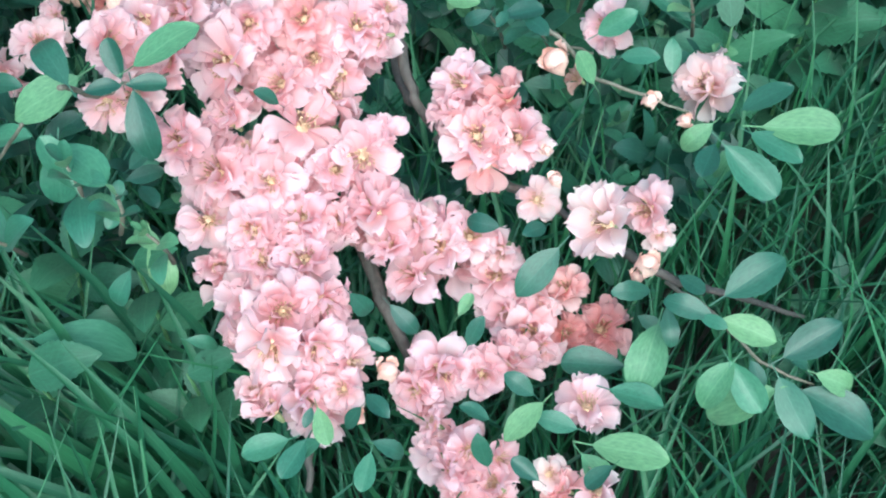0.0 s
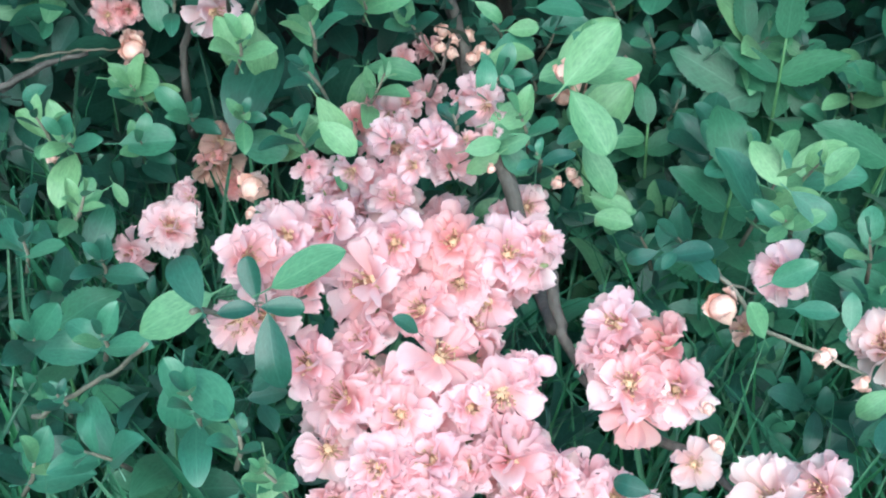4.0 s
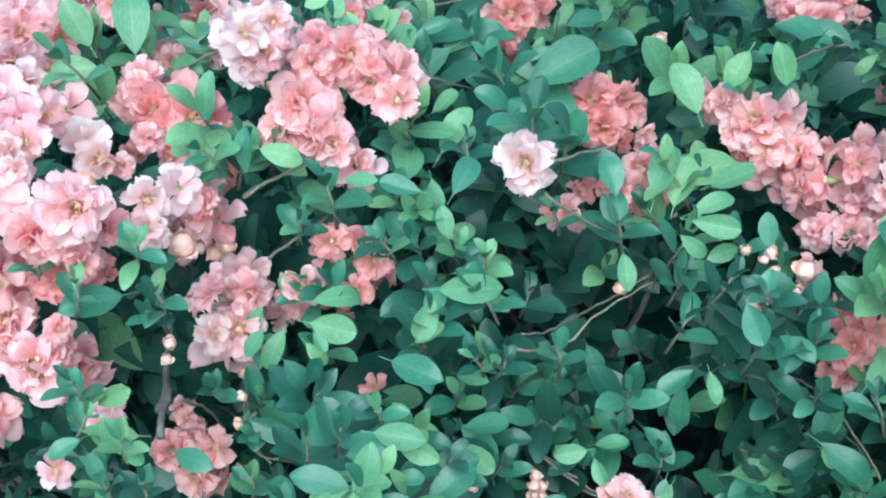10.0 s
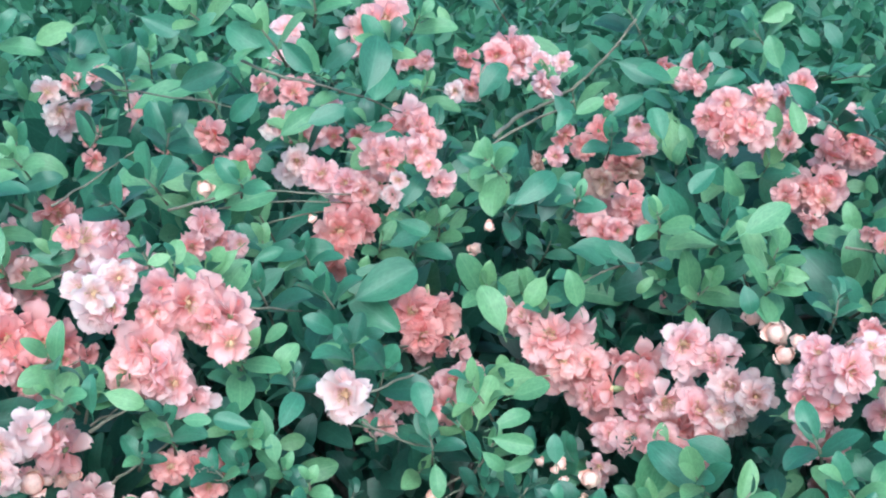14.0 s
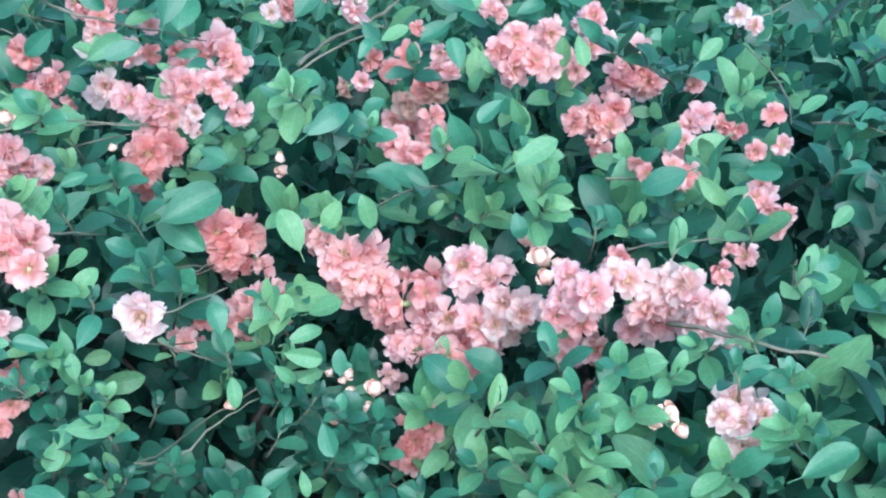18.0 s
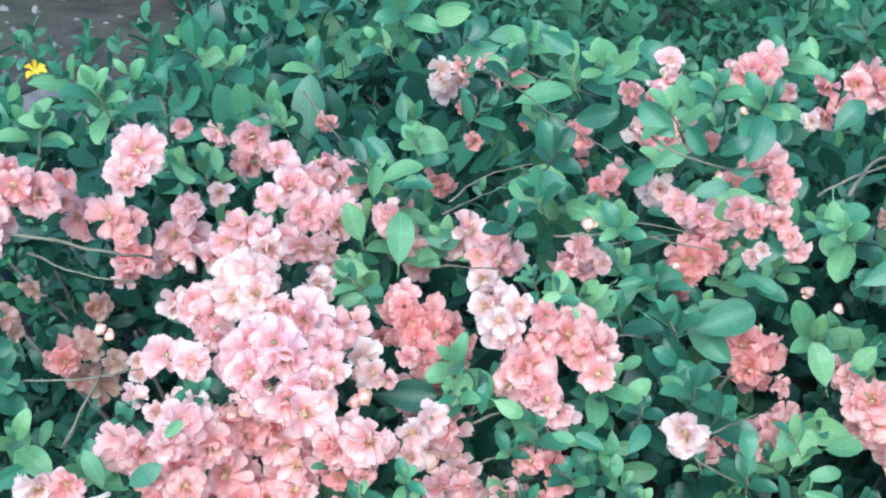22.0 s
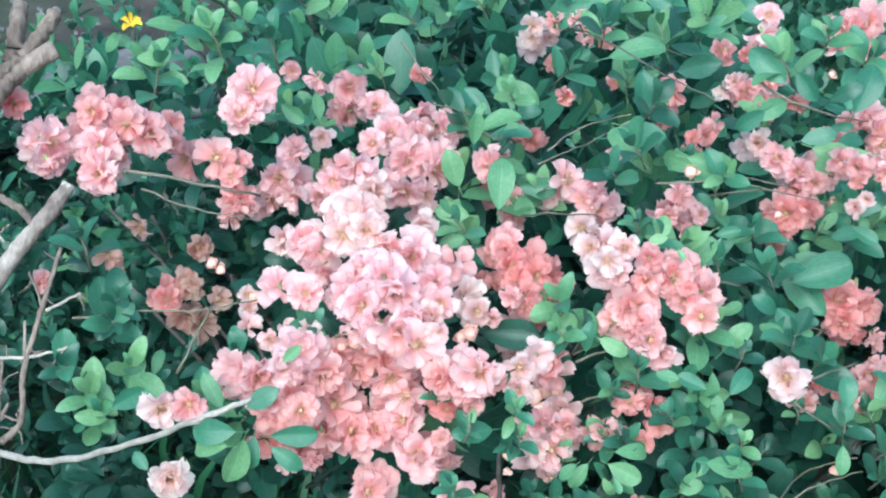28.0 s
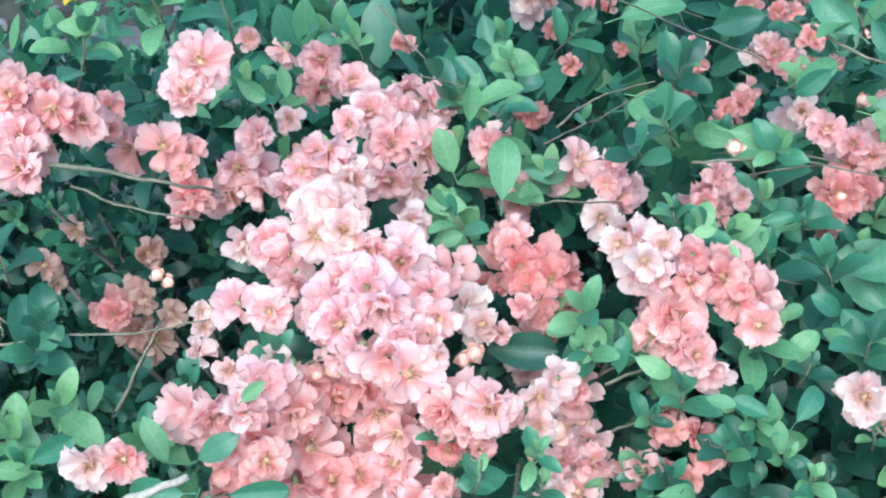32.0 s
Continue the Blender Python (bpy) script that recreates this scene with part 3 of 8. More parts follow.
blooms(front_bush, "tan", [(.078, .561, .375, .023)])
inner_blooms(front_bush, "pink", [(-.180, .511, .438, .038), (-.148, .559, .408, .044), (-.109, .570, .399, .043), (-.135, .548, .382, .044), (-.049, .588, .403, .034), (-.069, .574, .383, .039), (-.052, .572, .390, .032), (-.078, .548, .347, .045), (-.113, .520, .340, .050), (-.075, .496, .332, .045), (-.096, .506, .344, .035), (-.154, .504, .324, .039), (-.117, .484, .324, .037), (-.104, .466, .323, .038), (-.089, .482, .318, .038), (-.036, .483, .327, .039), (-.056, .479, .326, .028), (-.138, .459, .295, .037), (-.090, .424, .309, .038), (-.112, .414, .300, .038)])
inner_blooms(front_bush, "pink", [(-.073, .408, .304, .031), (-.084, .396, .290, .036), (-.082, .377, .282, .033), (-.113, .386, .278, .027), (-.003, .476, .296, .043), (-.008, .481, .326, .031), (.019, .479, .296, .029), (.053, .463, .268, .031), (-.018, .388, .263, .024), (-.011, .359, .260, .028), (-.002, .367, .269, .027), (.013, .552, .358, .044), (-.200, .776, .294, .034), (.011, .345, .267, .025), (-.000, .326, .251, .027)])
inner_blooms(front_bush, "coral", [(.058, .321, .248, .025)])
buds(front_bush, [(.063, .562, .389, .021), (.125, .565, .353, .013), (.059, .483, .363, .010), (.055, .507, .365, .008), (.112, .446, .328, .017), (.147, .555, .344, .011), (-.042, .395, .294, .016), (-.059, .366, .290, .012), (.108, .449, .314, .010), (-.274, .772, .288, .025), (-.036, .742, .428, .016), (-.036, .724, .348, .010), (-.026, .755, .334, .010), (-.020, .758, .325, .009), (-.078, .666, .400, .007), (-.490, .716, .488, .021), (-.275, .758, .273, .010)])
blooms(back_bush, "blush", [(-.704, 1.613, .826, .049), (.562, 1.611, .874, .042), (.558, 1.523, .884, .029), (-.738, 1.732, .767, .051), (-.710, 1.754, .766, .036), (-.364, 1.608, .801, .032), (-.124, 1.708, .818, .033)])
blooms(back_bush, "coral", [(-.667, 1.630, .834, .041), (-.628, 1.623, .847, .040), (-.209, 1.447, .963, .062), (-.225, 1.431, .946, .041), (-.195, 1.457, .971, .045), (-.148, 1.385, .854, .043), (-.136, 1.377, .839, .040), (.022, 1.486, .790, .030), (.216, 1.382, .892, .043), (.264, 1.451, .881, .045), (.211, 1.373, .857, .045), (.195, 1.391, .873, .036), (.238, 1.366, .869, .040), (.365, 1.681, .792, .044), (.419, 1.581, .799, .060), (.399, 1.563, .775, .052), (.438, 1.569, .784, .046), (.344, 1.495, .756, .056), (.366, 1.479, .744, .048), (.315, 1.465, .747, .033), (.349, 1.452, .730, .032), (.473, 1.461, .814, .028), (.090, 1.644, .664, .062), (.128, 1.594, .680, .052)])
blooms(back_bush, "coral", [(.070, 1.612, .685, .043), (.149, 1.516, .690, .033), (.129, 1.509, .830, .032), (-.720, 2.037, .692, .052), (-.714, 1.967, .678, .040), (-.347, 1.605, .789, .046), (-.328, 1.613, .771, .040), (-.200, 1.382, .835, .031), (-.184, 1.649, .869, .040), (-.069, 1.861, .838, .053), (-.100, 1.760, .812, .043), (.203, 1.681, .850, .041), (.213, 1.624, .856, .031), (.130, 1.597, .782, .038), (.144, 1.549, .789, .030), (.073, 1.449, .712, .042), (.102, 1.411, .719, .036), (.060, 1.468, .712, .033), (.285, 1.645, .817, .047), (.300, 1.536, .820, .044), (.316, 1.479, .821, .035), (.343, 1.568, .873, .038), (.292, 1.581, .813, .037)])
blooms(back_bush, "deep", [(-.641, 1.456, .705, .058), (-.606, 1.517, .758, .034), (-.450, 1.561, .785, .056), (-.489, 1.644, .732, .046), (-.466, 1.590, .728, .040), (-.817, 1.432, .779, .037), (-.299, 1.385, .890, .036), (-.288, 1.367, .859, .028), (.376, 1.491, .766, .040), (.499, 1.387, .789, .030), (.118, 1.565, .768, .037), (-.682, 2.003, .676, .046), (-.695, 1.728, .723, .030), (-.591, 1.768, .699, .029), (-.286, 1.798, .720, .052), (-.305, 1.697, .747, .034), (-.397, 1.655, .834, .039), (-.360, 1.644, .837, .032), (-.372, 1.485, .745, .030), (-.386, 1.418, .755, .036), (-.111, 1.795, .851, .043), (.187, 1.687, .857, .032), (.030, 1.571, .795, .038), (.063, 1.578, .778, .038)])
blooms(back_bush, "deep", [(.096, 1.595, .837, .024), (.117, 1.421, .745, .035)])
blooms(back_bush, "rose", [(-.323, 1.489, .946, .043), (-.324, 1.473, .926, .050), (.384, 1.819, .792, .058), (.392, 1.717, .794, .045), (.465, 1.424, .770, .043), (.445, 1.382, .764, .036), (-.308, 1.712, .788, .034), (-.161, 1.658, .873, .032), (-.025, 1.890, .837, .062), (-.050, 1.843, .822, .046), (.010, 1.572, .867, .045), (.023, 1.401, .932, .028), (-.003, 1.653, .872, .039)])
blooms(back_bush, "tan", [(.003, 1.448, .795, .032), (.129, 1.566, .751, .042), (.091, 1.540, .741, .044)])
blooms(centre_bush, "blush", [(-.423, .805, .751, .038), (-.417, .784, .738, .030), (-.408, .845, .617, .038), (-.457, 1.129, .749, .047), (-.403, .948, .824, .037), (-.370, .896, .845, .038), (-.362, .933, .843, .033), (-.173, .957, .726, .056), (-.290, 1.349, .820, .041), (-.141, 1.112, .879, .022)])
blooms(centre_bush, "coral", [(-.456, .756, .724, .031), (-.405, .861, .721, .046), (-.341, .876, .649, .037), (-.311, .957, .810, .053), (-.294, .957, .792, .043), (-.334, .937, .812, .033), (-.272, .944, .779, .043), (-.341, .926, .779, .061), (-.355, .911, .767, .043), (-.089, 1.115, .659, .059), (-.090, 1.200, .662, .027), (-.206, 1.323, .791, .036), (-.354, 1.115, .801, .030), (-.073, 1.189, .621, .042), (-.055, 1.163, .603, .034), (-.349, 1.148, .810, .039), (-.357, 1.222, .765, .033), (-.012, 1.187, .697, .044), (.018, 1.163, .687, .054), (.031, 1.152, .667, .047), (.002, 1.161, .676, .040), (.059, 1.156, .664, .040), (.081, 1.151, .636, .062), (.060, 1.147, .629, .041)])
blooms(centre_bush, "coral", [(-.347, 1.177, .764, .024), (-.158, 1.176, .888, .034), (-.129, 1.165, .892, .028), (-.115, 1.153, .880, .028), (-.449, .782, .744, .039), (-.452, .871, .686, .021), (-.429, .862, .494, .039), (-.444, .852, .469, .042), (-.439, .838, .540, .020), (-.448, .862, .485, .028), (-.395, .877, .383, .025), (-.364, 1.045, .518, .030), (.012, .992, .274, .041), (-.147, 1.037, .648, .029), (-.138, 1.064, .627, .020)])
blooms(centre_bush, "deep", [(-.325, .911, .671, .031), (-.106, 1.039, .669, .035), (-.142, 1.236, .678, .059), (-.125, 1.247, .694, .055), (-.128, 1.220, .658, .049), (-.230, 1.291, .753, .061), (-.208, 1.301, .760, .049), (-.232, 1.277, .731, .041), (-.359, 1.348, .817, .036), (-.368, 1.319, .816, .028), (-.288, .901, .660, .033), (-.300, .889, .640, .028), (-.294, .898, .542, .029), (-.095, 1.094, .620, .026), (-.134, 1.045, .672, .025), (.058, 1.172, .646, .034), (-.436, 1.150, .845, .021), (-.431, 1.001, .852, .026), (-.451, 1.009, .722, .022), (-.155, 1.141, .884, .022), (-.387, 1.093, .582, .021), (-.355, 1.148, .512, .041), (-.367, 1.143, .531, .028), (-.249, .828, .538, .018)])
blooms(centre_bush, "deep", [(-.306, .817, .463, .018), (.089, 1.007, .535, .029)])
blooms(centre_bush, "rose", [(-.454, .759, .607, .029), (-.450, .759, .767, .055), (-.406, .855, .649, .044), (-.382, .872, .645, .041), (-.392, .858, .615, .049), (-.458, 1.180, .751, .056), (-.358, .904, .830, .032), (-.315, .915, .753, .040), (-.331, .917, .764, .053), (-.259, 1.336, .807, .049), (-.227, 1.325, .800, .041), (.082, 1.123, .596, .040), (.070, 1.104, .569, .027), (-.325, 1.195, .771, .027), (-.439, .911, .683, .026), (-.384, .925, .589, .031), (-.440, .655, .628, .024), (-.410, .872, .380, .030), (-.085, .938, .418, .037), (-.099, .941, .416, .025), (-.072, .941, .410, .022)])
blooms(centre_bush, "tan", [(-.390, .865, .359, .022), (-.305, 1.105, .449, .020), (-.278, 1.099, .451, .020)])
blooms(front_bush, "blush", [(-.277, .787, .280, .023)])
blooms(front_bush, "coral", [(-.323, .822, .277, .029)])
blooms(front_bush, "pink", [(-.174, .840, .322, .033), (-.160, .848, .327, .028), (-.154, .768, .356, .030), (-.111, .756, .393, .021), (-.084, .708, .422, .027), (-.115, .662, .420, .033), (-.125, .651, .410, .026), (-.188, .651, .386, .023), (-.139, .642, .390, .030), (-.057, .728, .323, .034), (-.073, .716, .320, .025), (-.331, .775, .281, .023), (-.163, .643, .410, .027), (-.218, .641, .366, .030)])
blooms(front_bush, "rose", [(-.168, .882, .346, .025), (-.168, .764, .358, .026), (-.096, .681, .410, .017)])
blooms(front_bush, "tan", [(-.085, .897, .323, .020), (-.317, .833, .287, .039)])
blooms(left_bush, "blush", [(-.820, 1.116, .794, .037), (-.675, .973, .815, .048), (-.762, .911, .753, .046), (-.667, .887, .798, .052), (-.639, .887, .813, .045), (-.623, 1.002, .766, .045), (-.506, .898, .740, .045), (-.508, .783, .778, .028), (-.675, .739, .743, .027), (-.632, .714, .762, .025), (-.725, .615, .722, .044), (-.715, .607, .644, .047), (-.765, .835, .719, .024), (-.759, .830, .703, .024), (-.482, .955, .674, .037)])
blooms(left_bush, "coral", [(-1.036, .927, .849, .046), (-1.002, .947, .835, .046), (-.981, 1.002, .794, .036), (-.987, 1.052, .748, .062), (-.921, 1.017, .778, .060), (-.893, 1.012, .761, .036), (-.824, 1.043, .909, .027), (-.887, 1.230, .823, .044), (-.880, 1.298, .751, .056), (-.890, 1.001, .720, .052), (-.691, .615, .737, .039), (-.613, .737, .723, .051), (-.603, .796, .696, .047), (-.554, .776, .714, .046), (-.605, .747, .676, .056), (-.611, .687, .708, .044), (-.581, .743, .654, .046), (-.600, .713, .663, .045), (-.599, .688, .651, .029), (-.563, .760, .649, .040), (-.548, .717, .604, .046), (-.464, .756, .740, .037), (-.584, 1.128, .806, .051), (-.521, 1.014, .757, .037)])
blooms(left_bush, "coral", [(-1.029, .793, .678, .031), (-.608, 1.258, .714, .044), (-.579, 1.211, .720, .038), (-.487, .762, .666, .024), (-.463, .848, .496, .039)])
blooms(left_bush, "deep", [(-1.118, .884, .861, .042), (-.615, .681, .689, .038), (-.487, .774, .697, .032), (-.506, 1.005, .743, .051), (-.474, 1.009, .737, .044), (-.468, .955, .727, .032), (-.991, .987, .558, .043), (-.530, 1.027, .704, .028), (-.479, 1.021, .665, .034), (-.462, .797, .693, .019), (-.471, 1.013, .690, .034)])
blooms(left_bush, "pink", [(-.585, .894, .789, .048), (-.617, .843, .788, .047), (-.600, .798, .775, .052), (-.572, .820, .792, .059), (-.579, .791, .761, .039), (-.537, .791, .785, .038)])
blooms(left_bush, "rose", [(-1.061, .870, .827, .056), (-1.044, .849, .814, .044), (-1.020, .912, .811, .062), (-.999, .890, .792, .061), (-.987, .967, .814, .062), (-.814, .937, .922, .060), (-.813, .909, .901, .049), (-.882, 1.313, .783, .060), (-.825, 1.288, .773, .050), (-.766, 1.298, .773, .062), (-.760, 1.201, .776, .060), (-.729, 1.237, .761, .062), (-.701, 1.260, .776, .057), (-.714, 1.159, .766, .058), (-.676, 1.161, .764, .054), (-.698, .974, .842, .057), (-.738, 1.101, .808, .040), (-.817, 1.043, .801, .047), (-.854, 1.055, .753, .057), (-.828, 1.055, .732, .053), (-.752, .979, .777, .045), (-.862, 1.051, .717, .037), (-.721, .958, .820, .037), (-.690, 1.098, .756, .056)])
blooms(left_bush, "rose", [(-.673, 1.125, .741, .041), (-.723, .900, .765, .054), (-.612, .890, .794, .045), (-.681, .861, .764, .045), (-.656, .778, .783, .042), (-.548, .902, .777, .041), (-.522, .830, .781, .039), (-.523, .765, .769, .053), (-.668, .699, .728, .044), (-.629, .684, .754, .043), (-.712, .719, .685, .033), (-.639, .679, .715, .031), (-.534, .777, .695, .046), (-.538, .779, .658, .053), (-.512, .768, .633, .062), (-.510, 1.218, .761, .058), (-.469, 1.203, .779, .036), (-.618, 1.247, .747, .026), (-.490, .901, .736, .025)])
blooms(left_bush, "tan", [(-1.124, 1.031, .566, .045), (-1.147, 1.073, .511, .030), (-1.017, .978, .671, .037), (-.979, 1.049, .612, .042), (-.969, 1.019, .566, .042), (-.867, .927, .629, .038), (-.964, 1.019, .510, .060)])
blooms(right_bush, "blush", [(.192, 1.073, .688, .044), (.209, 1.042, .693, .037), (.183, 1.068, .660, .035), (.292, .949, .787, .037), (.350, .950, .783, .046), (.374, .922, .770, .044), (.396, .924, .762, .027), (.360, .792, .762, .035), (.365, .774, .750, .033), (.348, .781, .752, .029), (.384, .785, .752, .026)])
blooms(right_bush, "coral", [(.107, 1.144, .657, .042), (.134, 1.081, .610, .047), (.131, 1.100, .566, .030), (.254, .950, .737, .034), (.318, 1.142, .589, .048), (.365, 1.237, .494, .038), (.343, 1.224, .474, .038), (.366, 1.127, .577, .036), (.257, 1.019, .678, .031), (.438, 1.042, .770, .030), (.470, 1.137, .796, .029), (.504, 1.126, .784, .024), (.527, 1.248, .817, .029), (.503, 1.264, .801, .028), (.382, 1.159, .806, .026), (.113, 1.011, .529, .024)])
blooms(right_bush, "deep", [(.156, 1.065, .585, .029), (.293, .990, .790, .029), (.418, 1.039, .777, .021), (.383, .947, .793, .022), (.536, 1.321, .827, .032), (.375, 1.162, .817, .032), (.353, 1.176, .804, .024), (.186, 1.357, .656, .034), (.163, 1.344, .657, .024), (.103, 1.016, .540, .037), (.119, 1.018, .555, .029)])
blooms(right_bush, "rose", [(.105, 1.105, .601, .047), (.146, 1.104, .718, .052), (.179, 1.093, .705, .040), (.132, 1.106, .650, .052), (.163, 1.079, .652, .053), (.114, 1.122, .624, .047), (.177, 1.066, .631, .032), (.254, .919, .789, .041), (.276, .944, .798, .028), (.318, .963, .746, .040), (.319, 1.002, .701, .036), (.233, .947, .765, .034), (.237, .954, .787, .034), (.359, .928, .777, .033), (.337, .949, .757, .028), (.484, 1.130, .789, .035)])
inner_blooms(back_bush, "blush", [(-.742, 1.763, .741, .048), (-.730, 1.800, .749, .034), (-.385, 1.625, .781, .030)])
inner_blooms(back_bush, "coral", [(-.666, 1.676, .835, .039), (-.209, 1.461, .959, .048), (-.233, 1.469, .948, .039), (-.194, 1.473, .972, .043), (-.166, 1.423, .858, .041), (-.135, 1.415, .826, .038), (.209, 1.393, .868, .041), (.223, 1.417, .839, .043), (.219, 1.419, .879, .035), (.262, 1.413, .844, .038), (.420, 1.614, .811, .048), (.391, 1.583, .782, .048), (.432, 1.592, .770, .044), (.359, 1.540, .735, .048), (.383, 1.516, .750, .046), (.319, 1.482, .750, .032), (.356, 1.471, .709, .030), (.109, 1.681, .648, .048), (.127, 1.605, .668, .048), (.091, 1.625, .679, .041), (-.352, 1.617, .784, .044), (-.323, 1.638, .769, .038), (-.185, 1.420, .843, .029), (-.049, 1.895, .849, .048)])
inner_blooms(back_bush, "coral", [(-.089, 1.785, .825, .040), (.225, 1.702, .862, .039), (.206, 1.636, .859, .029), (.129, 1.612, .768, .037), (.146, 1.578, .784, .028), (.068, 1.468, .715, .040), (.086, 1.424, .711, .034), (.309, 1.551, .796, .041), (.287, 1.621, .806, .036)])
inner_blooms(back_bush, "deep", [(-.466, 1.630, .711, .038), (-.294, 1.388, .840, .027), (.386, 1.536, .753, .038), (.518, 1.395, .780, .029), (.111, 1.576, .747, .035), (-.688, 2.028, .680, .043), (-.700, 1.767, .717, .029), (-.397, 1.673, .822, .037), (-.344, 1.667, .829, .031), (.184, 1.717, .857, .030), (.085, 1.626, .786, .036), (.120, 1.465, .749, .033)])
inner_blooms(back_bush, "rose", [(.484, 1.456, .770, .041), (.451, 1.409, .742, .035), (-.022, 1.916, .849, .048), (-.034, 1.890, .816, .044)])
inner_blooms(back_bush, "tan", [(.117, 1.578, .749, .040), (.089, 1.583, .725, .041)])
inner_blooms(centre_bush, "blush", [(-.419, .848, .741, .036), (-.415, .791, .735, .028), (-.411, .880, .597, .036), (-.403, .972, .828, .035), (-.374, .914, .824, .036), (-.388, .960, .828, .031), (-.303, 1.385, .797, .039), (-.150, 1.138, .854, .021)])
inner_blooms(centre_bush, "coral", [(-.481, .795, .717, .030), (-.413, .895, .693, .044), (-.352, .897, .629, .035), (-.317, .988, .799, .048), (-.286, .998, .784, .041), (-.341, .974, .816, .031), (-.281, .981, .787, .041), (-.349, .942, .757, .048), (-.353, .945, .774, .041), (-.087, 1.235, .631, .026), (-.191, 1.347, .794, .035), (-.062, 1.210, .602, .040), (-.363, 1.160, .786, .037), (-.351, 1.259, .743, .032), (-.023, 1.212, .696, .042), (.033, 1.201, .680, .048), (.020, 1.176, .643, .045), (.006, 1.191, .653, .038), (.053, 1.195, .634, .038), (.097, 1.194, .642, .048), (.058, 1.176, .620, .039), (-.343, 1.188, .748, .023), (-.178, 1.215, .872, .033), (-.132, 1.188, .895, .027)])
inner_blooms(centre_bush, "coral", [(-.106, 1.173, .857, .027), (-.478, .794, .712, .037), (-.448, .898, .664, .020), (-.450, .873, .485, .037), (-.433, .876, .448, .040), (-.453, .860, .536, .019), (-.458, .903, .454, .027), (-.388, .913, .381, .024), (-.160, 1.081, .622, .027), (-.144, 1.104, .606, .019)])
inner_blooms(centre_bush, "deep", [(-.334, .921, .657, .029), (-.091, 1.083, .646, .033), (-.129, 1.257, .664, .048), (-.116, 1.258, .667, .048), (-.115, 1.239, .641, .046), (-.239, 1.316, .744, .048), (-.221, 1.333, .769, .046), (-.239, 1.307, .706, .039), (-.360, 1.379, .815, .034), (-.302, .922, .661, .032), (-.324, .915, .615, .026), (-.099, 1.123, .618, .025), (-.141, 1.086, .644, .023), (.063, 1.198, .622, .032), (-.449, 1.050, .705, .021), (-.170, 1.181, .885, .021), (.086, 1.028, .511, .027)])
inner_blooms(centre_bush, "rose", [(-.480, .786, .571, .028), (-.474, .795, .736, .048), (-.404, .897, .617, .042), (-.396, .899, .643, .039), (-.410, .870, .590, .047), (-.458, 1.226, .733, .048), (-.378, .925, .813, .030), (-.306, .932, .728, .038), (-.346, .931, .761, .048), (-.247, 1.382, .783, .047), (-.219, 1.346, .799, .039), (.078, 1.164, .582, .038), (.078, 1.140, .535, .026), (-.341, 1.224, .760, .026), (-.437, .949, .670, .025), (-.425, .895, .357, .028), (-.083, .961, .391, .035), (-.091, .981, .382, .023), (-.065, .960, .393, .021)])
inner_blooms(centre_bush, "tan", [(-.392, .868, .343, .021)])
inner_blooms(front_bush, "blush", [(-.264, .790, .246, .022)])
inner_blooms(front_bush, "coral", [(-.308, .835, .241, .028)])
inner_blooms(front_bush, "pink", [(-.193, .863, .311, .031), (-.148, .875, .319, .027), (-.173, .780, .334, .029), (-.121, .780, .355, .020), (-.094, .748, .387, .026), (-.108, .688, .384, .032), (-.143, .682, .375, .025), (-.203, .684, .379, .022), (-.158, .681, .369, .028), (-.351, .780, .253, .022), (-.147, .683, .407, .025)])
inner_blooms(front_bush, "rose", [(-.153, .924, .332, .023), (-.189, .777, .356, .025), (-.079, .689, .409, .016)])
inner_blooms(front_bush, "tan", [(-.327, .839, .262, .037)])
inner_blooms(left_bush, "blush", [(-.696, .982, .810, .045), (-.680, .917, .792, .048), (-.678, .916, .806, .048), (-.652, .909, .812, .042), (-.663, .904, .822, .042), (-.529, .914, .741, .043), (-.529, .802, .762, .027), (-.523, .804, .783, .027), (-.704, .742, .749, .026), (-.675, .781, .728, .026), (-.629, .754, .739, .024), (-.637, .750, .756, .024), (-.486, .987, .677, .035), (-.479, .970, .646, .035)])
inner_blooms(left_bush, "coral", [(-1.066, .968, .840, .044), (-1.038, .979, .831, .044), (-1.000, 1.033, .801, .034), (-.929, 1.057, .765, .048), (-.898, 1.033, .770, .034), (-.895, 1.019, .738, .034), (-.889, 1.315, .743, .048), (-.891, 1.017, .728, .048), (-.635, .766, .710, .048), (-.631, .777, .714, .048), (-.623, .809, .697, .045), (-.617, .830, .676, .045), (-.579, .801, .713, .043), (-.580, .812, .717, .043), (-.606, .782, .643, .048), (-.613, .784, .644, .048), (-.635, .700, .695, .041), (-.629, .708, .705, .041), (-.580, .750, .640, .044), (-.601, .759, .634, .044), (-.608, .739, .642, .043), (-.626, .729, .633, .043), (-.611, .719, .631, .027), (-.630, .697, .631, .027)])
inner_blooms(left_bush, "coral", [(-.571, .795, .630, .038), (-.563, .788, .632, .038), (-.553, .749, .590, .043), (-.491, .765, .742, .035), (-.488, .762, .740, .035), (-.520, 1.026, .766, .035), (-.631, 1.272, .688, .042), (-.576, 1.222, .691, .037), (-.501, .780, .633, .023), (-.496, .770, .644, .023), (-.465, .888, .492, .037), (-.467, .868, .480, .037)])
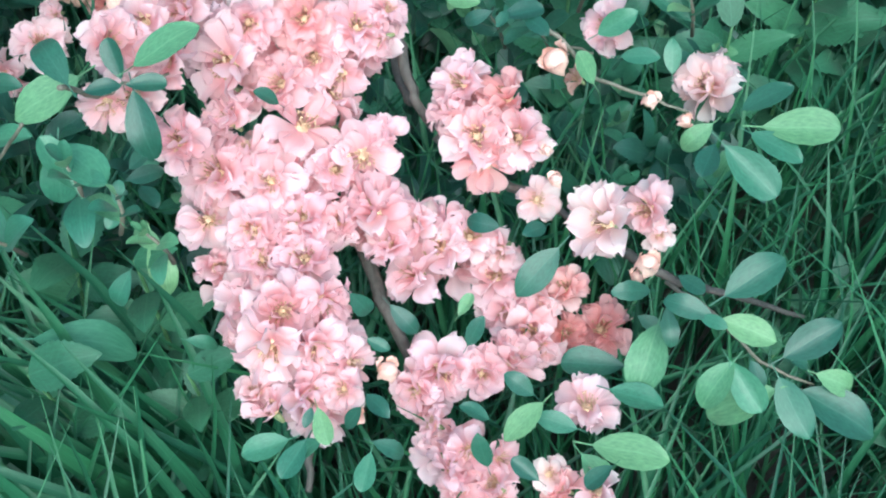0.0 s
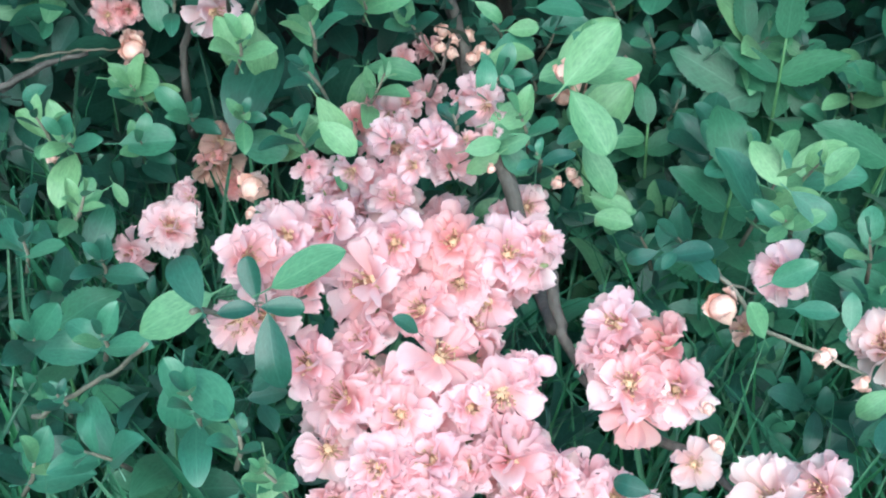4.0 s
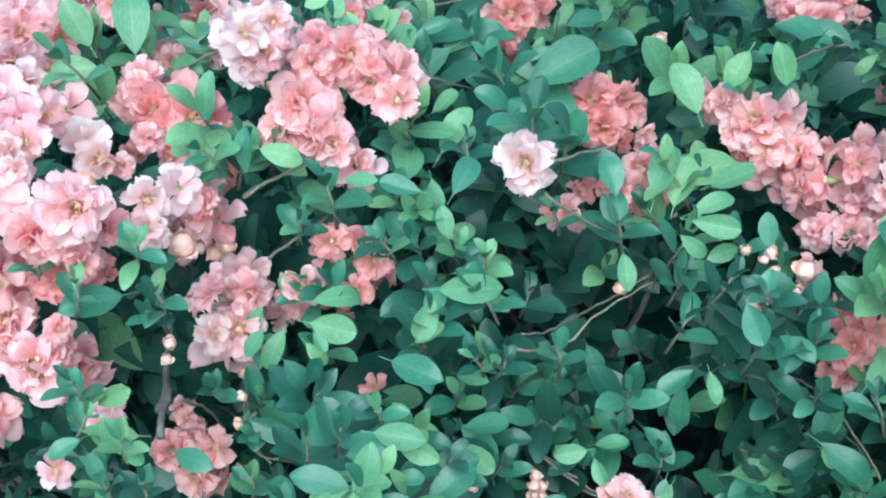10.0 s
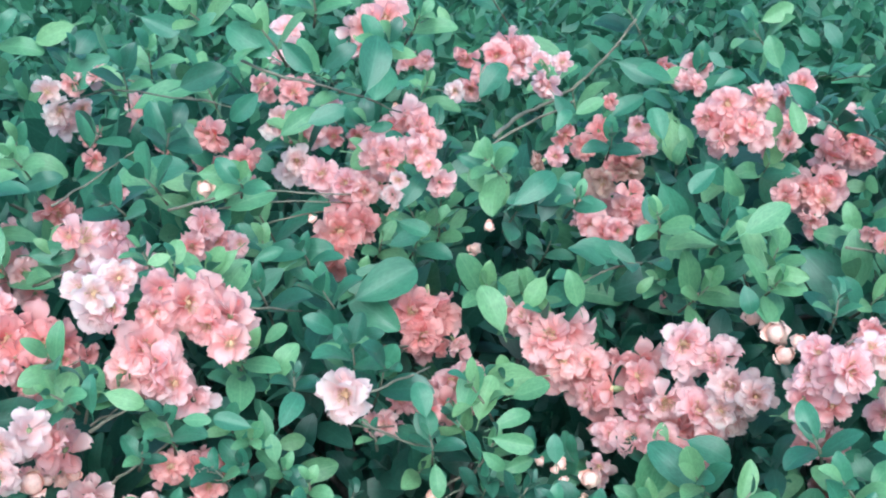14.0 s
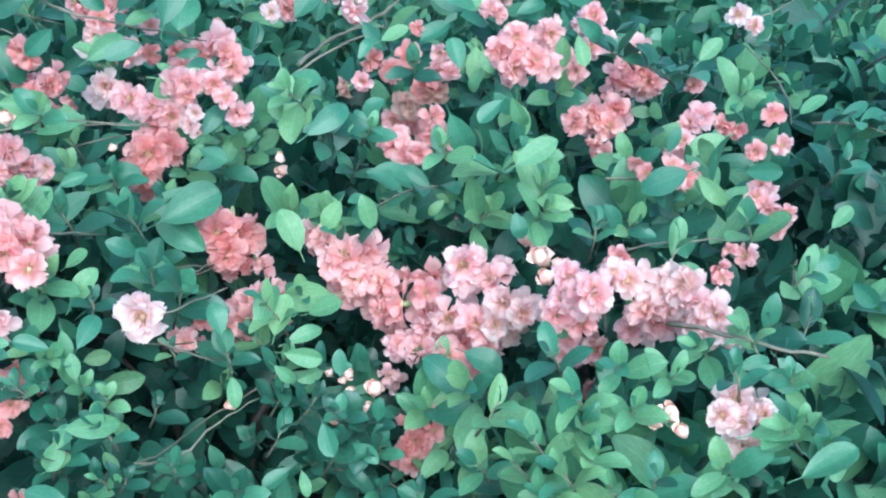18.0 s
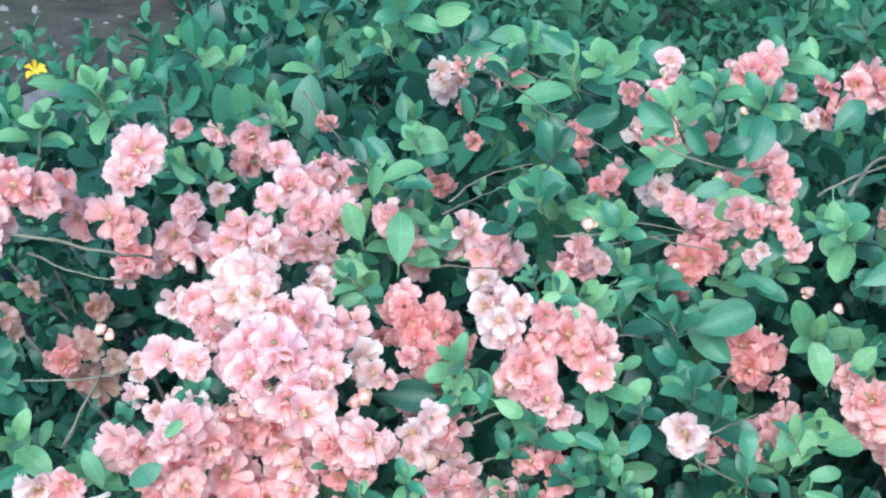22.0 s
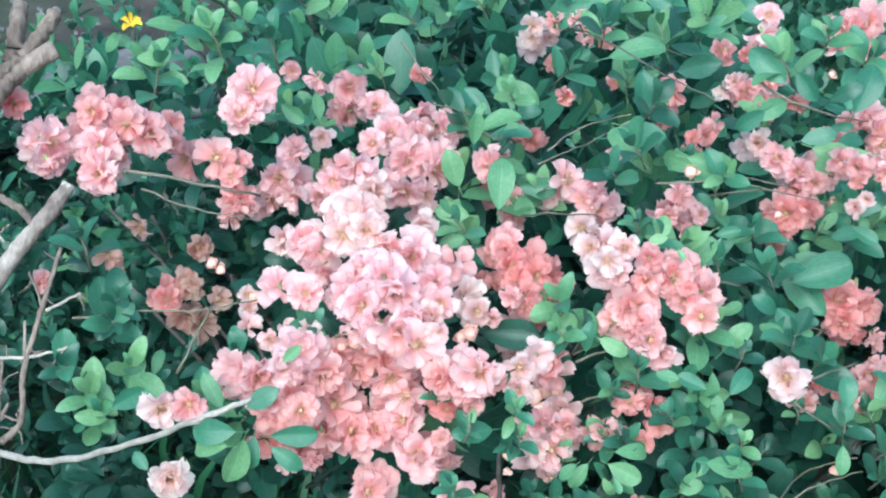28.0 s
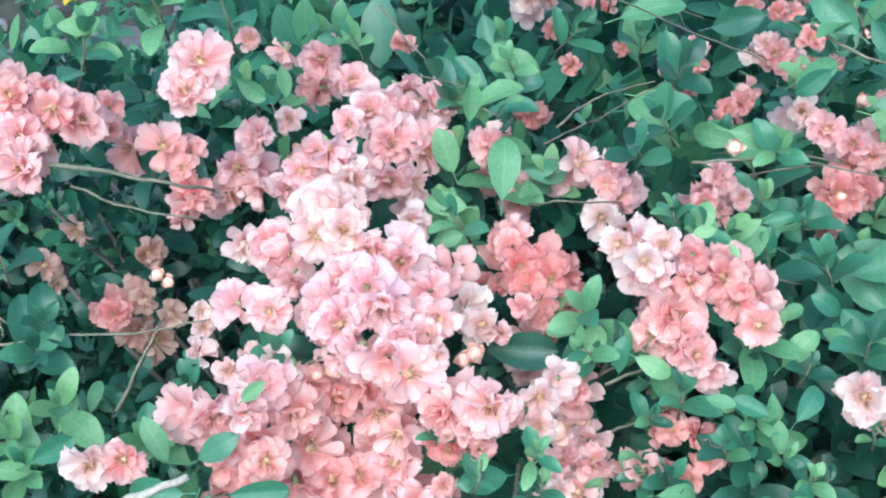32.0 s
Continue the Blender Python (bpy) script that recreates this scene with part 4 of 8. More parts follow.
inner_blooms(left_bush, "deep", [(-.649, .685, .660, .036), (-.644, .686, .694, .036), (-.500, .783, .696, .031), (-.492, .813, .695, .031), (-.496, 1.027, .742, .048), (-.529, 1.038, .743, .048), (-.476, 1.036, .725, .042), (-.478, 1.051, .712, .042), (-.494, .991, .732, .030), (-.477, .979, .724, .030), (-1.003, .995, .561, .041), (-.557, 1.051, .681, .026), (-.527, 1.057, .698, .026), (-.484, 1.044, .637, .032), (-.474, 1.050, .665, .032), (-.482, .834, .676, .018), (-.482, .803, .676, .018), (-.493, 1.020, .684, .032), (-.464, 1.056, .677, .032)])
inner_blooms(left_bush, "pink", [(-.592, .925, .760, .046), (-.592, .918, .785, .046), (-.612, .857, .775, .045), (-.627, .860, .772, .045), (-.621, .817, .768, .048), (-.621, .817, .775, .048), (-.604, .848, .791, .048), (-.592, .834, .793, .048), (-.603, .803, .746, .037), (-.584, .799, .742, .037), (-.556, .829, .771, .036), (-.535, .802, .767, .036)])
inner_blooms(left_bush, "rose", [(-1.091, .893, .814, .048), (-1.077, .896, .802, .048), (-1.084, .883, .796, .042), (-1.026, .933, .808, .048), (-1.054, .939, .817, .048), (-1.017, .921, .790, .048), (-1.014, .971, .821, .048), (-.908, 1.357, .773, .048), (-.843, 1.308, .768, .047), (-.770, 1.243, .775, .048), (-.724, 1.277, .772, .048), (-.720, 1.171, .772, .048), (-.708, 1.201, .760, .048), (-.679, 1.176, .769, .048), (-.709, .990, .816, .048), (-.855, 1.099, .727, .048), (-.857, 1.076, .729, .048), (-.852, 1.090, .737, .048), (-.896, 1.079, .688, .035), (-.869, 1.068, .722, .035), (-.716, .983, .831, .035), (-.721, 1.112, .743, .048), (-.680, 1.137, .713, .039), (-.722, .919, .753, .048)])
inner_blooms(left_bush, "rose", [(-.624, .917, .764, .043), (-.628, .918, .765, .043), (-.701, .893, .762, .043), (-.690, .784, .779, .040), (-.553, .943, .764, .039), (-.545, .840, .771, .037), (-.546, .867, .783, .037), (-.529, .802, .750, .048), (-.549, .781, .768, .048), (-.682, .713, .708, .042), (-.694, .704, .718, .042), (-.653, .719, .723, .041), (-.628, .715, .758, .041), (-.639, .717, .705, .030), (-.674, .711, .689, .030), (-.551, .800, .689, .043), (-.549, .808, .679, .043), (-.560, .804, .651, .048), (-.567, .800, .640, .048), (-.508, .809, .613, .048), (-.508, .803, .608, .048), (-.531, 1.236, .739, .048), (-.473, 1.223, .760, .034), (-.610, 1.262, .753, .025)])
inner_blooms(left_bush, "rose", [(-.481, .938, .744, .024)])
inner_blooms(left_bush, "tan", [(-.980, 1.025, .571, .040), (-.995, 1.033, .506, .048)])
inner_blooms(right_bush, "blush", [(.193, 1.089, .660, .042), (.218, 1.086, .674, .035), (.204, 1.102, .633, .033), (.310, .976, .774, .035), (.345, .963, .772, .044), (.368, .928, .757, .042), (.404, .945, .732, .025), (.372, .803, .755, .033), (.372, .783, .720, .031), (.370, .796, .751, .027), (.396, .827, .732, .025)])
inner_blooms(right_bush, "coral", [(.117, 1.191, .652, .039), (.154, 1.112, .614, .045), (.144, 1.136, .546, .029), (.257, .977, .729, .033), (.262, 1.032, .646, .029), (.490, 1.182, .792, .027), (.497, 1.133, .759, .023), (.408, 1.200, .796, .025), (.101, 1.026, .502, .023)])
inner_blooms(right_bush, "deep", [(.174, 1.108, .586, .028), (.290, 1.005, .767, .027), (.384, .963, .796, .021), (.395, 1.197, .793, .031), (.352, 1.217, .801, .022), (.098, 1.060, .542, .035), (.110, 1.034, .560, .028)])
inner_blooms(right_bush, "rose", [(.121, 1.138, .587, .044), (.153, 1.113, .707, .048), (.191, 1.118, .697, .038), (.155, 1.148, .623, .048), (.181, 1.110, .621, .048), (.116, 1.159, .611, .044), (.168, 1.074, .602, .031), (.251, .931, .779, .039), (.292, .962, .786, .026), (.339, .985, .722, .038), (.345, 1.037, .684, .034), (.230, .954, .742, .032), (.257, .967, .775, .032), (.367, .962, .748, .032), (.366, .963, .729, .027), (.502, 1.149, .764, .034)])
buds(centre_bush, [(-.388, .858, .355, .023), (-.141, .929, .349, .014), (-.131, .929, .341, .014), (-.120, .932, .343, .015), (-.108, .916, .339, .014), (-.132, .917, .334, .013), (-.115, .909, .334, .013), (-.142, .916, .340, .012), (-.411, .822, .707, .024), (-.416, .886, .667, .017), (-.401, .906, .647, .015), (-.438, .875, .625, .013), (-.429, .813, .627, .012), (-.418, .781, .633, .010), (-.027, .968, .290, .018), (-.024, .961, .275, .021), (-.045, .948, .282, .019), (.005, 1.016, .626, .010), (.012, .969, .603, .017), (.045, .987, .604, .013)])
buds(centre_bush, [(.029, .997, .619, .010), (.020, 1.006, .624, .010), (-.165, .946, .426, .013), (-.166, .933, .424, .013), (-.160, .941, .417, .012), (-.196, .795, .530, .010), (-.393, .858, .573, .010), (-.388, .862, .573, .008), (-.436, .854, .641, .009), (-.415, .857, .687, .013), (.055, 1.007, .614, .022), (-.097, 1.004, .591, .015), (.025, 1.014, .626, .013), (-.403, .883, .677, .016), (-.347, 1.258, .753, .019), (-.037, .950, .274, .015), (-.166, .935, .413, .012), (-.160, .942, .406, .012), (-.393, .834, .540, .010), (-.375, .810, .585, .009)])
buds(centre_bush, [(-.447, .790, .292, .012), (-.335, 1.112, .862, .019), (-.051, 1.074, .847, .012), (-.229, 1.118, .832, .010)])
buds(left_bush, [(-.497, .854, .737, .020), (-.505, .844, .736, .017), (-.867, 1.206, .688, .023), (-.868, 1.224, .694, .020), (-.603, .790, .731, .018), (-.572, .805, .741, .015), (-.617, .785, .723, .014), (-.755, .837, .717, .018), (-.812, .839, .743, .015), (-.803, .842, .736, .014), (-.518, .796, .343, .016)])
buds(right_bush, [(.224, 1.046, .759, .027), (.226, 1.020, .749, .021), (.220, 1.148, .729, .024), (.237, 1.026, .761, .018), (.307, .790, .745, .020), (.316, .778, .736, .015), (.296, .791, .737, .016), (.225, 1.101, .740, .017)])
buds(back_bush, [(-.075, 1.362, .708, .018), (.087, 1.588, .619, .016), (-.177, 1.361, .748, .018), (-.227, 1.493, .787, .021), (-.243, 1.972, .718, .018)])
single_leaves(back_bush, "grown", [(-.078, 1.372, .819, -.025, 1.367, .830), (.151, 1.429, .833, .139, 1.461, .862), (.024, 1.428, .755, .046, 1.430, .788), (-.830, 1.673, .895, -.827, 1.696, .933), (-.714, 1.907, .795, -.648, 1.921, .812), (-.504, 1.585, .800, -.460, 1.559, .743), (-.381, 1.468, .789, -.345, 1.470, .767), (-.265, 1.601, .874, -.288, 1.602, .927), (-.344, 1.648, .886, -.392, 1.652, .916), (-.050, 1.776, .822, -.057, 1.750, .793), (.019, 1.551, .854, .049, 1.532, .822), (.180, 1.632, .861, .131, 1.611, .880), (.241, 1.568, .893, .219, 1.574, .913)])
single_leaves(back_bush, "young", [(.291, 1.456, .832, .285, 1.458, .874), (.179, 1.428, .837, .165, 1.423, .804), (.495, 1.533, .826, .525, 1.547, .856), (-.506, 1.486, .742, -.448, 1.482, .742), (-.549, 1.531, .828, -.474, 1.543, .864), (-.274, 1.429, .907, -.298, 1.425, .947), (-.661, 1.446, .740, -.682, 1.471, .777), (-.361, 1.376, .774, -.400, 1.359, .768), (-.325, 1.618, .812, -.288, 1.645, .831), (-.196, 1.694, .936, -.179, 1.680, .907), (-.135, 1.760, .900, -.154, 1.775, .930), (.306, 1.543, .900, .290, 1.555, .940)])
single_leaves(centre_bush, "grown", [(-.307, .838, .508, -.349, .821, .531), (-.240, .741, .576, -.220, .741, .578), (-.231, .784, .543, -.191, .802, .552), (-.270, .858, .514, -.286, .877, .532), (-.219, .878, .525, -.190, .863, .509), (-.252, .781, .475, -.285, .772, .473), (-.361, .856, .420, -.354, .837, .387), (-.371, .838, .476, -.403, .827, .490), (-.433, .708, .521, -.450, .711, .535), (-.424, .667, .634, -.414, .662, .615), (-.422, .660, .650, -.437, .645, .647), (-.415, .822, .698, -.440, .818, .689), (-.345, 1.040, .541, -.386, 1.047, .541), (-.384, 1.008, .546, -.364, .992, .534), (-.356, .953, .685, -.375, .938, .681), (-.275, 1.026, .677, -.258, 1.024, .654)])
single_leaves(centre_bush, "grown", [(-.296, 1.052, .660, -.322, 1.033, .658), (-.261, 1.082, .482, -.228, 1.075, .466), (-.249, 1.098, .519, -.237, 1.083, .503), (-.278, 1.083, .498, -.327, 1.084, .488), (-.229, 1.025, .487, -.182, 1.033, .494), (-.188, 1.027, .467, -.144, 1.047, .488), (-.323, 1.062, .477, -.301, 1.059, .448), (-.104, .995, .683, -.112, 1.007, .713), (-.078, 1.029, .631, -.098, 1.031, .639), (.019, .967, .656, .016, .978, .681), (.058, .939, .622, .059, .942, .648), (.041, .952, .583, .060, .936, .570), (.003, .934, .621, .017, .910, .598), (-.033, .984, .524, -.061, .972, .504), (-.040, 1.008, .493, -.043, .995, .452), (.042, 1.009, .393, .006, .988, .387)])
single_leaves(centre_bush, "grown", [(.079, .978, .462, .123, .961, .439), (-.073, 1.006, .444, -.048, 1.001, .421), (-.051, .971, .415, -.057, .956, .396), (-.043, .972, .370, .007, .967, .382), (-.063, .909, .386, -.027, .901, .393), (-.440, .650, .588, -.443, .627, .575), (-.342, 1.244, .764, -.295, 1.229, .750), (-.286, 1.255, .738, -.236, 1.241, .751), (-.278, 1.197, .743, -.325, 1.162, .719), (-.256, 1.235, .712, -.283, 1.239, .732), (-.264, 1.179, .725, -.211, 1.172, .710), (-.219, 1.223, .715, -.146, 1.232, .721), (-.214, 1.223, .705, -.151, 1.198, .673), (-.156, 1.057, .698, -.204, 1.080, .734), (-.246, .896, .724, -.278, .896, .730), (-.117, 1.028, .669, -.105, 1.013, .648)])
single_leaves(centre_bush, "grown", [(.061, 1.287, .697, .088, 1.285, .723), (-.198, 1.186, .714, -.138, 1.230, .733), (-.432, .762, .697, -.465, .733, .699), (-.190, 1.327, .844, -.160, 1.353, .857), (-.168, 1.258, .751, -.134, 1.282, .757), (-.296, 1.142, .775, -.268, 1.155, .784), (-.427, .910, .697, -.417, .923, .735), (-.204, 1.359, .856, -.177, 1.356, .864), (-.372, .867, .748, -.374, .870, .780), (-.223, .905, .719, -.209, .933, .741), (-.436, .793, .359, -.456, .788, .349), (-.386, .791, .310, -.340, .797, .311), (-.148, .901, .418, -.122, .894, .419)])
single_leaves(centre_bush, "young", [(-.285, .809, .519, -.329, .809, .519), (-.265, .755, .555, -.265, .737, .522), (-.264, .766, .564, -.249, .769, .566), (-.270, .863, .532, -.235, .865, .519), (-.321, .981, .473, -.273, .978, .475), (-.229, .842, .466, -.186, .830, .444), (-.412, .713, .615, -.439, .698, .624), (-.438, .714, .638, -.412, .717, .653), (-.441, .794, .726, -.419, .799, .744), (-.390, .980, .599, -.365, 1.002, .617), (-.394, 1.060, .542, -.353, 1.090, .558), (-.372, .866, .633, -.384, .854, .614), (-.259, 1.040, .616, -.233, 1.056, .616), (-.254, 1.070, .562, -.206, 1.070, .575), (-.295, 1.103, .516, -.272, 1.105, .539), (-.284, 1.103, .518, -.298, 1.085, .502)])
single_leaves(centre_bush, "young", [(-.073, 1.044, .659, -.061, 1.076, .700), (-.041, 1.033, .652, -.006, 1.045, .666), (-.041, .998, .661, -.002, 1.002, .652), (-.050, .988, .652, -.028, .984, .635), (-.020, .965, .536, -.012, .944, .520), (.008, 1.004, .401, .079, 1.018, .409), (.080, .974, .458, .096, .969, .443), (-.115, .969, .448, -.088, .966, .459), (-.121, .945, .459, -.149, .937, .455), (-.114, .941, .454, -.104, .931, .435), (-.019, .935, .289, .017, .945, .293), (-.400, .832, .359, -.372, .820, .347), (-.429, .713, .650, -.444, .709, .643), (-.293, 1.065, .818, -.323, 1.053, .793), (-.260, 1.017, .743, -.239, 1.026, .758), (-.248, .944, .714, -.239, .926, .692)])
single_leaves(centre_bush, "young", [(-.060, 1.337, .792, -.063, 1.374, .833), (-.217, 1.315, .841, -.159, 1.319, .832), (-.340, 1.234, .816, -.395, 1.241, .816), (.007, 1.187, .748, -.011, 1.180, .715), (.001, 1.126, .660, -.054, 1.138, .645), (-.069, 1.088, .651, -.081, 1.072, .612), (-.049, 1.090, .572, -.007, 1.095, .555), (-.052, 1.038, .599, -.039, 1.023, .578), (-.097, 1.013, .620, -.090, .988, .601), (-.205, .923, .623, -.181, .911, .616), (-.211, .917, .591, -.195, .897, .576), (-.358, 1.260, .789, -.302, 1.284, .802), (-.322, .952, .857, -.340, .944, .853), (-.310, .954, .846, -.301, .948, .837), (-.302, 1.322, .858, -.263, 1.338, .886), (-.416, .928, .758, -.442, .897, .752)])
single_leaves(centre_bush, "young", [(-.408, .883, .766, -.410, .870, .734), (-.361, .872, .765, -.330, .868, .759), (-.298, .875, .741, -.273, .873, .743), (-.227, .856, .663, -.181, .879, .654), (-.231, .858, .652, -.243, .845, .625), (-.318, .831, .661, -.285, .856, .656), (-.345, .836, .631, -.357, .816, .609), (-.346, 1.044, .778, -.307, 1.047, .796), (-.314, 1.069, .762, -.292, 1.080, .801), (-.245, .972, .725, -.225, .982, .761), (-.231, .917, .676, -.237, .926, .700), (-.037, 1.320, .811, -.049, 1.313, .779), (-.074, 1.255, .851, -.067, 1.236, .825), (.045, 1.182, .716, .031, 1.187, .758), (-.037, 1.161, .695, -.057, 1.173, .741), (-.023, 1.107, .645, .016, 1.104, .662)])
single_leaves(centre_bush, "young", [(-.056, 1.052, .649, -.047, 1.068, .690), (-.001, 1.019, .628, -.027, 1.004, .623), (-.323, .834, .640, -.286, .832, .634), (-.325, .826, .627, -.310, .822, .611), (-.353, .814, .643, -.367, .805, .625), (-.404, .870, .746, -.398, .895, .773), (-.379, .842, .342, -.358, .826, .328), (-.385, .743, .299, -.407, .720, .295), (-.373, .739, .311, -.362, .731, .295), (-.050, .954, .414, -.055, .933, .398), (-.019, .910, .255, .021, .942, .302), (-.403, .835, .342, -.354, .824, .347), (-.022, .912, .301, .001, .874, .271)])
single_leaves(front_bush, "grown", [(-.197, .811, .458, -.242, .801, .458), (-.355, .839, .451, -.385, .842, .456), (-.162, .887, .426, -.172, .867, .396), (-.169, .894, .425, -.128, .901, .436), (-.094, .869, .365, -.061, .891, .371), (-.297, .831, .402, -.324, .829, .392), (-.245, .817, .418, -.215, .803, .408), (-.289, .792, .319, -.245, .787, .317), (-.088, .711, .419, -.086, .724, .445), (-.070, .753, .405, -.080, .760, .411), (-.075, .698, .396, -.056, .688, .384)])
single_leaves(front_bush, "young", [(-.341, .839, .452, -.328, .826, .431), (-.111, .893, .397, -.088, .888, .385), (-.192, .845, .361, -.150, .838, .364), (-.272, .826, .401, -.265, .810, .368), (-.289, .850, .362, -.287, .832, .315), (-.263, .796, .300, -.225, .809, .335), (-.200, .712, .417, -.178, .703, .385), (-.187, .813, .377, -.196, .797, .349), (-.169, .880, .415, -.162, .864, .388), (-.101, .860, .359, -.064, .872, .372), (-.084, .887, .376, -.059, .887, .379), (-.015, .887, .269, .034, .895, .282), (-.019, .743, .370, .005, .725, .338), (-.055, .688, .412, -.079, .686, .400), (-.074, .677, .405, -.095, .671, .392), (-.008, .713, .331, .019, .707, .330)])
single_leaves(front_bush, "young", [(-.303, .889, .386, -.303, .852, .346), (-.180, .635, .449, -.157, .622, .440), (-.083, .697, .414, -.054, .712, .418), (-.043, .893, .340, .007, .939, .363), (-.094, .656, .420, -.072, .667, .421), (-.012, .730, .334, .018, .721, .328), (.100, .686, .373, .127, .683, .353)])
single_leaves(left_bush, "grown", [(-.803, .635, .678, -.771, .655, .701), (-.649, .650, .724, -.623, .666, .745), (-.639, .645, .697, -.634, .627, .668), (-.618, .643, .691, -.585, .642, .677), (-.618, .642, .706, -.582, .670, .702), (-.722, .583, .667, -.741, .588, .679), (-.760, .829, .660, -.782, .827, .673), (-.566, 1.199, .748, -.522, 1.221, .745), (-.871, 1.282, .825, -.850, 1.294, .821), (-.637, .610, .727, -.678, .594, .723)])
single_leaves(left_bush, "old", [(-.504, .910, .705, -.440, .928, .708)])
single_leaves(left_bush, "young", [(-.471, .655, .505, -.456, .652, .494), (-.855, .700, .623, -.894, .702, .643), (-.846, .716, .633, -.850, .739, .671), (-.841, .670, .625, -.868, .649, .634), (-.842, .756, .628, -.845, .777, .651), (-.678, .649, .713, -.705, .658, .742), (-.698, .699, .688, -.715, .716, .709), (-.641, .601, .714, -.678, .595, .706), (-.698, .745, .703, -.718, .724, .702), (-.623, .675, .772, -.610, .687, .787), (-.587, 1.068, .759, -.630, 1.058, .760), (-.670, 1.292, .766, -.675, 1.295, .819), (-.629, 1.137, .759, -.653, 1.144, .804), (-.553, 1.080, .770, -.562, 1.106, .828), (-.564, .997, .768, -.591, .987, .757), (-.464, 1.319, .775, -.414, 1.342, .754)])
single_leaves(left_bush, "young", [(-.885, .974, .957, -.906, .971, .996), (-.944, .899, .947, -.919, .920, .944), (-.812, .997, .884, -.781, 1.000, .867), (-.854, 1.171, .790, -.868, 1.187, .822), (-.619, 1.152, .815, -.623, 1.159, .857), (-.469, .992, .701, -.466, 1.009, .740), (-.640, .628, .703, -.650, .612, .657)])
single_leaves(right_bush, "grown", [(.233, 1.203, .778, .187, 1.206, .749), (.196, 1.086, .790, .204, 1.072, .767), (.188, 1.032, .562, .243, 1.047, .559), (.369, .969, .655, .339, .977, .662), (.375, .832, .768, .403, .839, .772), (.389, .812, .776, .423, .808, .763), (.432, .785, .685, .480, .792, .709), (.483, .996, .784, .520, .998, .792), (.512, .946, .794, .540, .943, .772), (.454, 1.144, .823, .490, 1.126, .832), (.383, 1.119, .831, .336, 1.124, .804), (.410, 1.311, .776, .422, 1.317, .807), (.211, 1.331, .809, .188, 1.324, .838), (.113, 1.291, .725, .075, 1.305, .745), (.190, 1.305, .666, .149, 1.294, .676), (.150, 1.046, .639, .189, 1.027, .634)])
single_leaves(right_bush, "grown", [(.340, .876, .648, .332, .894, .676), (.409, .838, .774, .438, .823, .754)])
single_leaves(right_bush, "young", [(.100, .977, .611, .118, .987, .670), (.106, .962, .532, .133, .986, .554), (.229, 1.354, .734, .278, 1.355, .765), (.222, 1.120, .790, .261, 1.103, .793), (.130, 1.244, .729, .111, 1.237, .712), (.290, 1.126, .523, .277, 1.132, .561), (.247, 1.083, .543, .280, 1.103, .571), (.278, 1.084, .510, .347, 1.104, .523), (.274, 1.021, .526, .325, 1.010, .547), (.259, .963, .556, .268, .937, .521), (.221, 1.001, .532, .159, 1.002, .485), (.336, .828, .661, .334, .821, .623), (.356, .794, .682, .339, .774, .664), (.365, .755, .750, .409, .759, .758), (.539, 1.083, .787, .559, 1.093, .808), (.461, .967, .794, .477, .950, .774)])
single_leaves(right_bush, "young", [(.407, 1.158, .810, .434, 1.134, .787), (.494, 1.359, .780, .445, 1.351, .761), (.550, 1.268, .849, .582, 1.279, .870), (.233, 1.332, .783, .218, 1.343, .819), (.152, 1.325, .684, .178, 1.340, .707), (.291, 1.276, .712, .250, 1.287, .719), (.191, 1.009, .524, .241, 1.015, .506), (.181, 1.012, .532, .151, .980, .503), (.147, 1.053, .523, .087, 1.042, .516), (.147, 1.056, .551, .090, 1.059, .544), (.153, 1.072, .562, .106, 1.058, .573), (.226, 1.058, .551, .250, 1.052, .545), (.101, 1.036, .471, .084, 1.003, .449), (.217, .974, .712, .252, .967, .719), (.337, .763, .681, .361, .770, .714), (.120, .766, .322, .129, .792, .362)])
single_leaves(right_bush, "young", [(.126, .760, .332, .175, .797, .349)])
rosettes_on(front_bush, "young", [(-.232, .665, .486, .046), (-.337, .628, .389, .034), (-.270, .762, .367, .035), (-.196, .747, .357, .043), (-.063, .699, .422, .050), (-.021, .774, .423, .065), (.005, .757, .304, .031), (.102, .672, .406, .063), (.130, .693, .401, .053), (.103, .636, .398, .039), (-.169, .417, .394, .029), (-.201, .713, .477, .043)])
rosettes_on(front_bush, "grown", [(-.397, .726, .362, .055), (-.426, .747, .365, .039), (-.232, .758, .357, .048), (-.050, .662, .418, .029), (.158, .645, .382, .047), (-.331, .516, .368, .055), (-.307, .445, .346, .048), (-.272, .439, .367, .050), (-.199, .420, .443, .041), (-.176, .416, .423, .028), (-.268, .481, .413, .041), (-.314, .778, .463, .049)])
rosettes_on(front_bush, "old", [(-.209, .721, .434, .035), (-.106, .691, .425, .027), (.051, .707, .321, .058), (.026, .739, .298, .047), (-.297, .469, .375, .029), (-.376, .606, .366, .042), (-.321, .597, .360, .041)])
rosettes_on(centre_bush, "young", [(-.246, .684, .613, .062), (-.068, 1.050, .694, .058), (-.252, .918, .699, .040), (-.396, .662, .651, .039), (-.447, .728, .515, .038), (-.403, .740, .751, .033), (-.406, .861, .770, .045), (-.375, .862, .612, .027), (-.378, .816, .350, .051), (-.166, .782, .395, .043), (-.359, .899, .758, .057), (-.223, .916, .671, .042), (-.303, 1.208, .771, .070), (-.317, 1.052, .805, .056), (-.057, 1.253, .708, .081), (-.013, 1.229, .715, .072), (-.414, .890, .787, .072), (-.336, 1.312, .773, .091), (-.399, 1.307, .791, .061), (-.340, 1.016, .824, .050)])
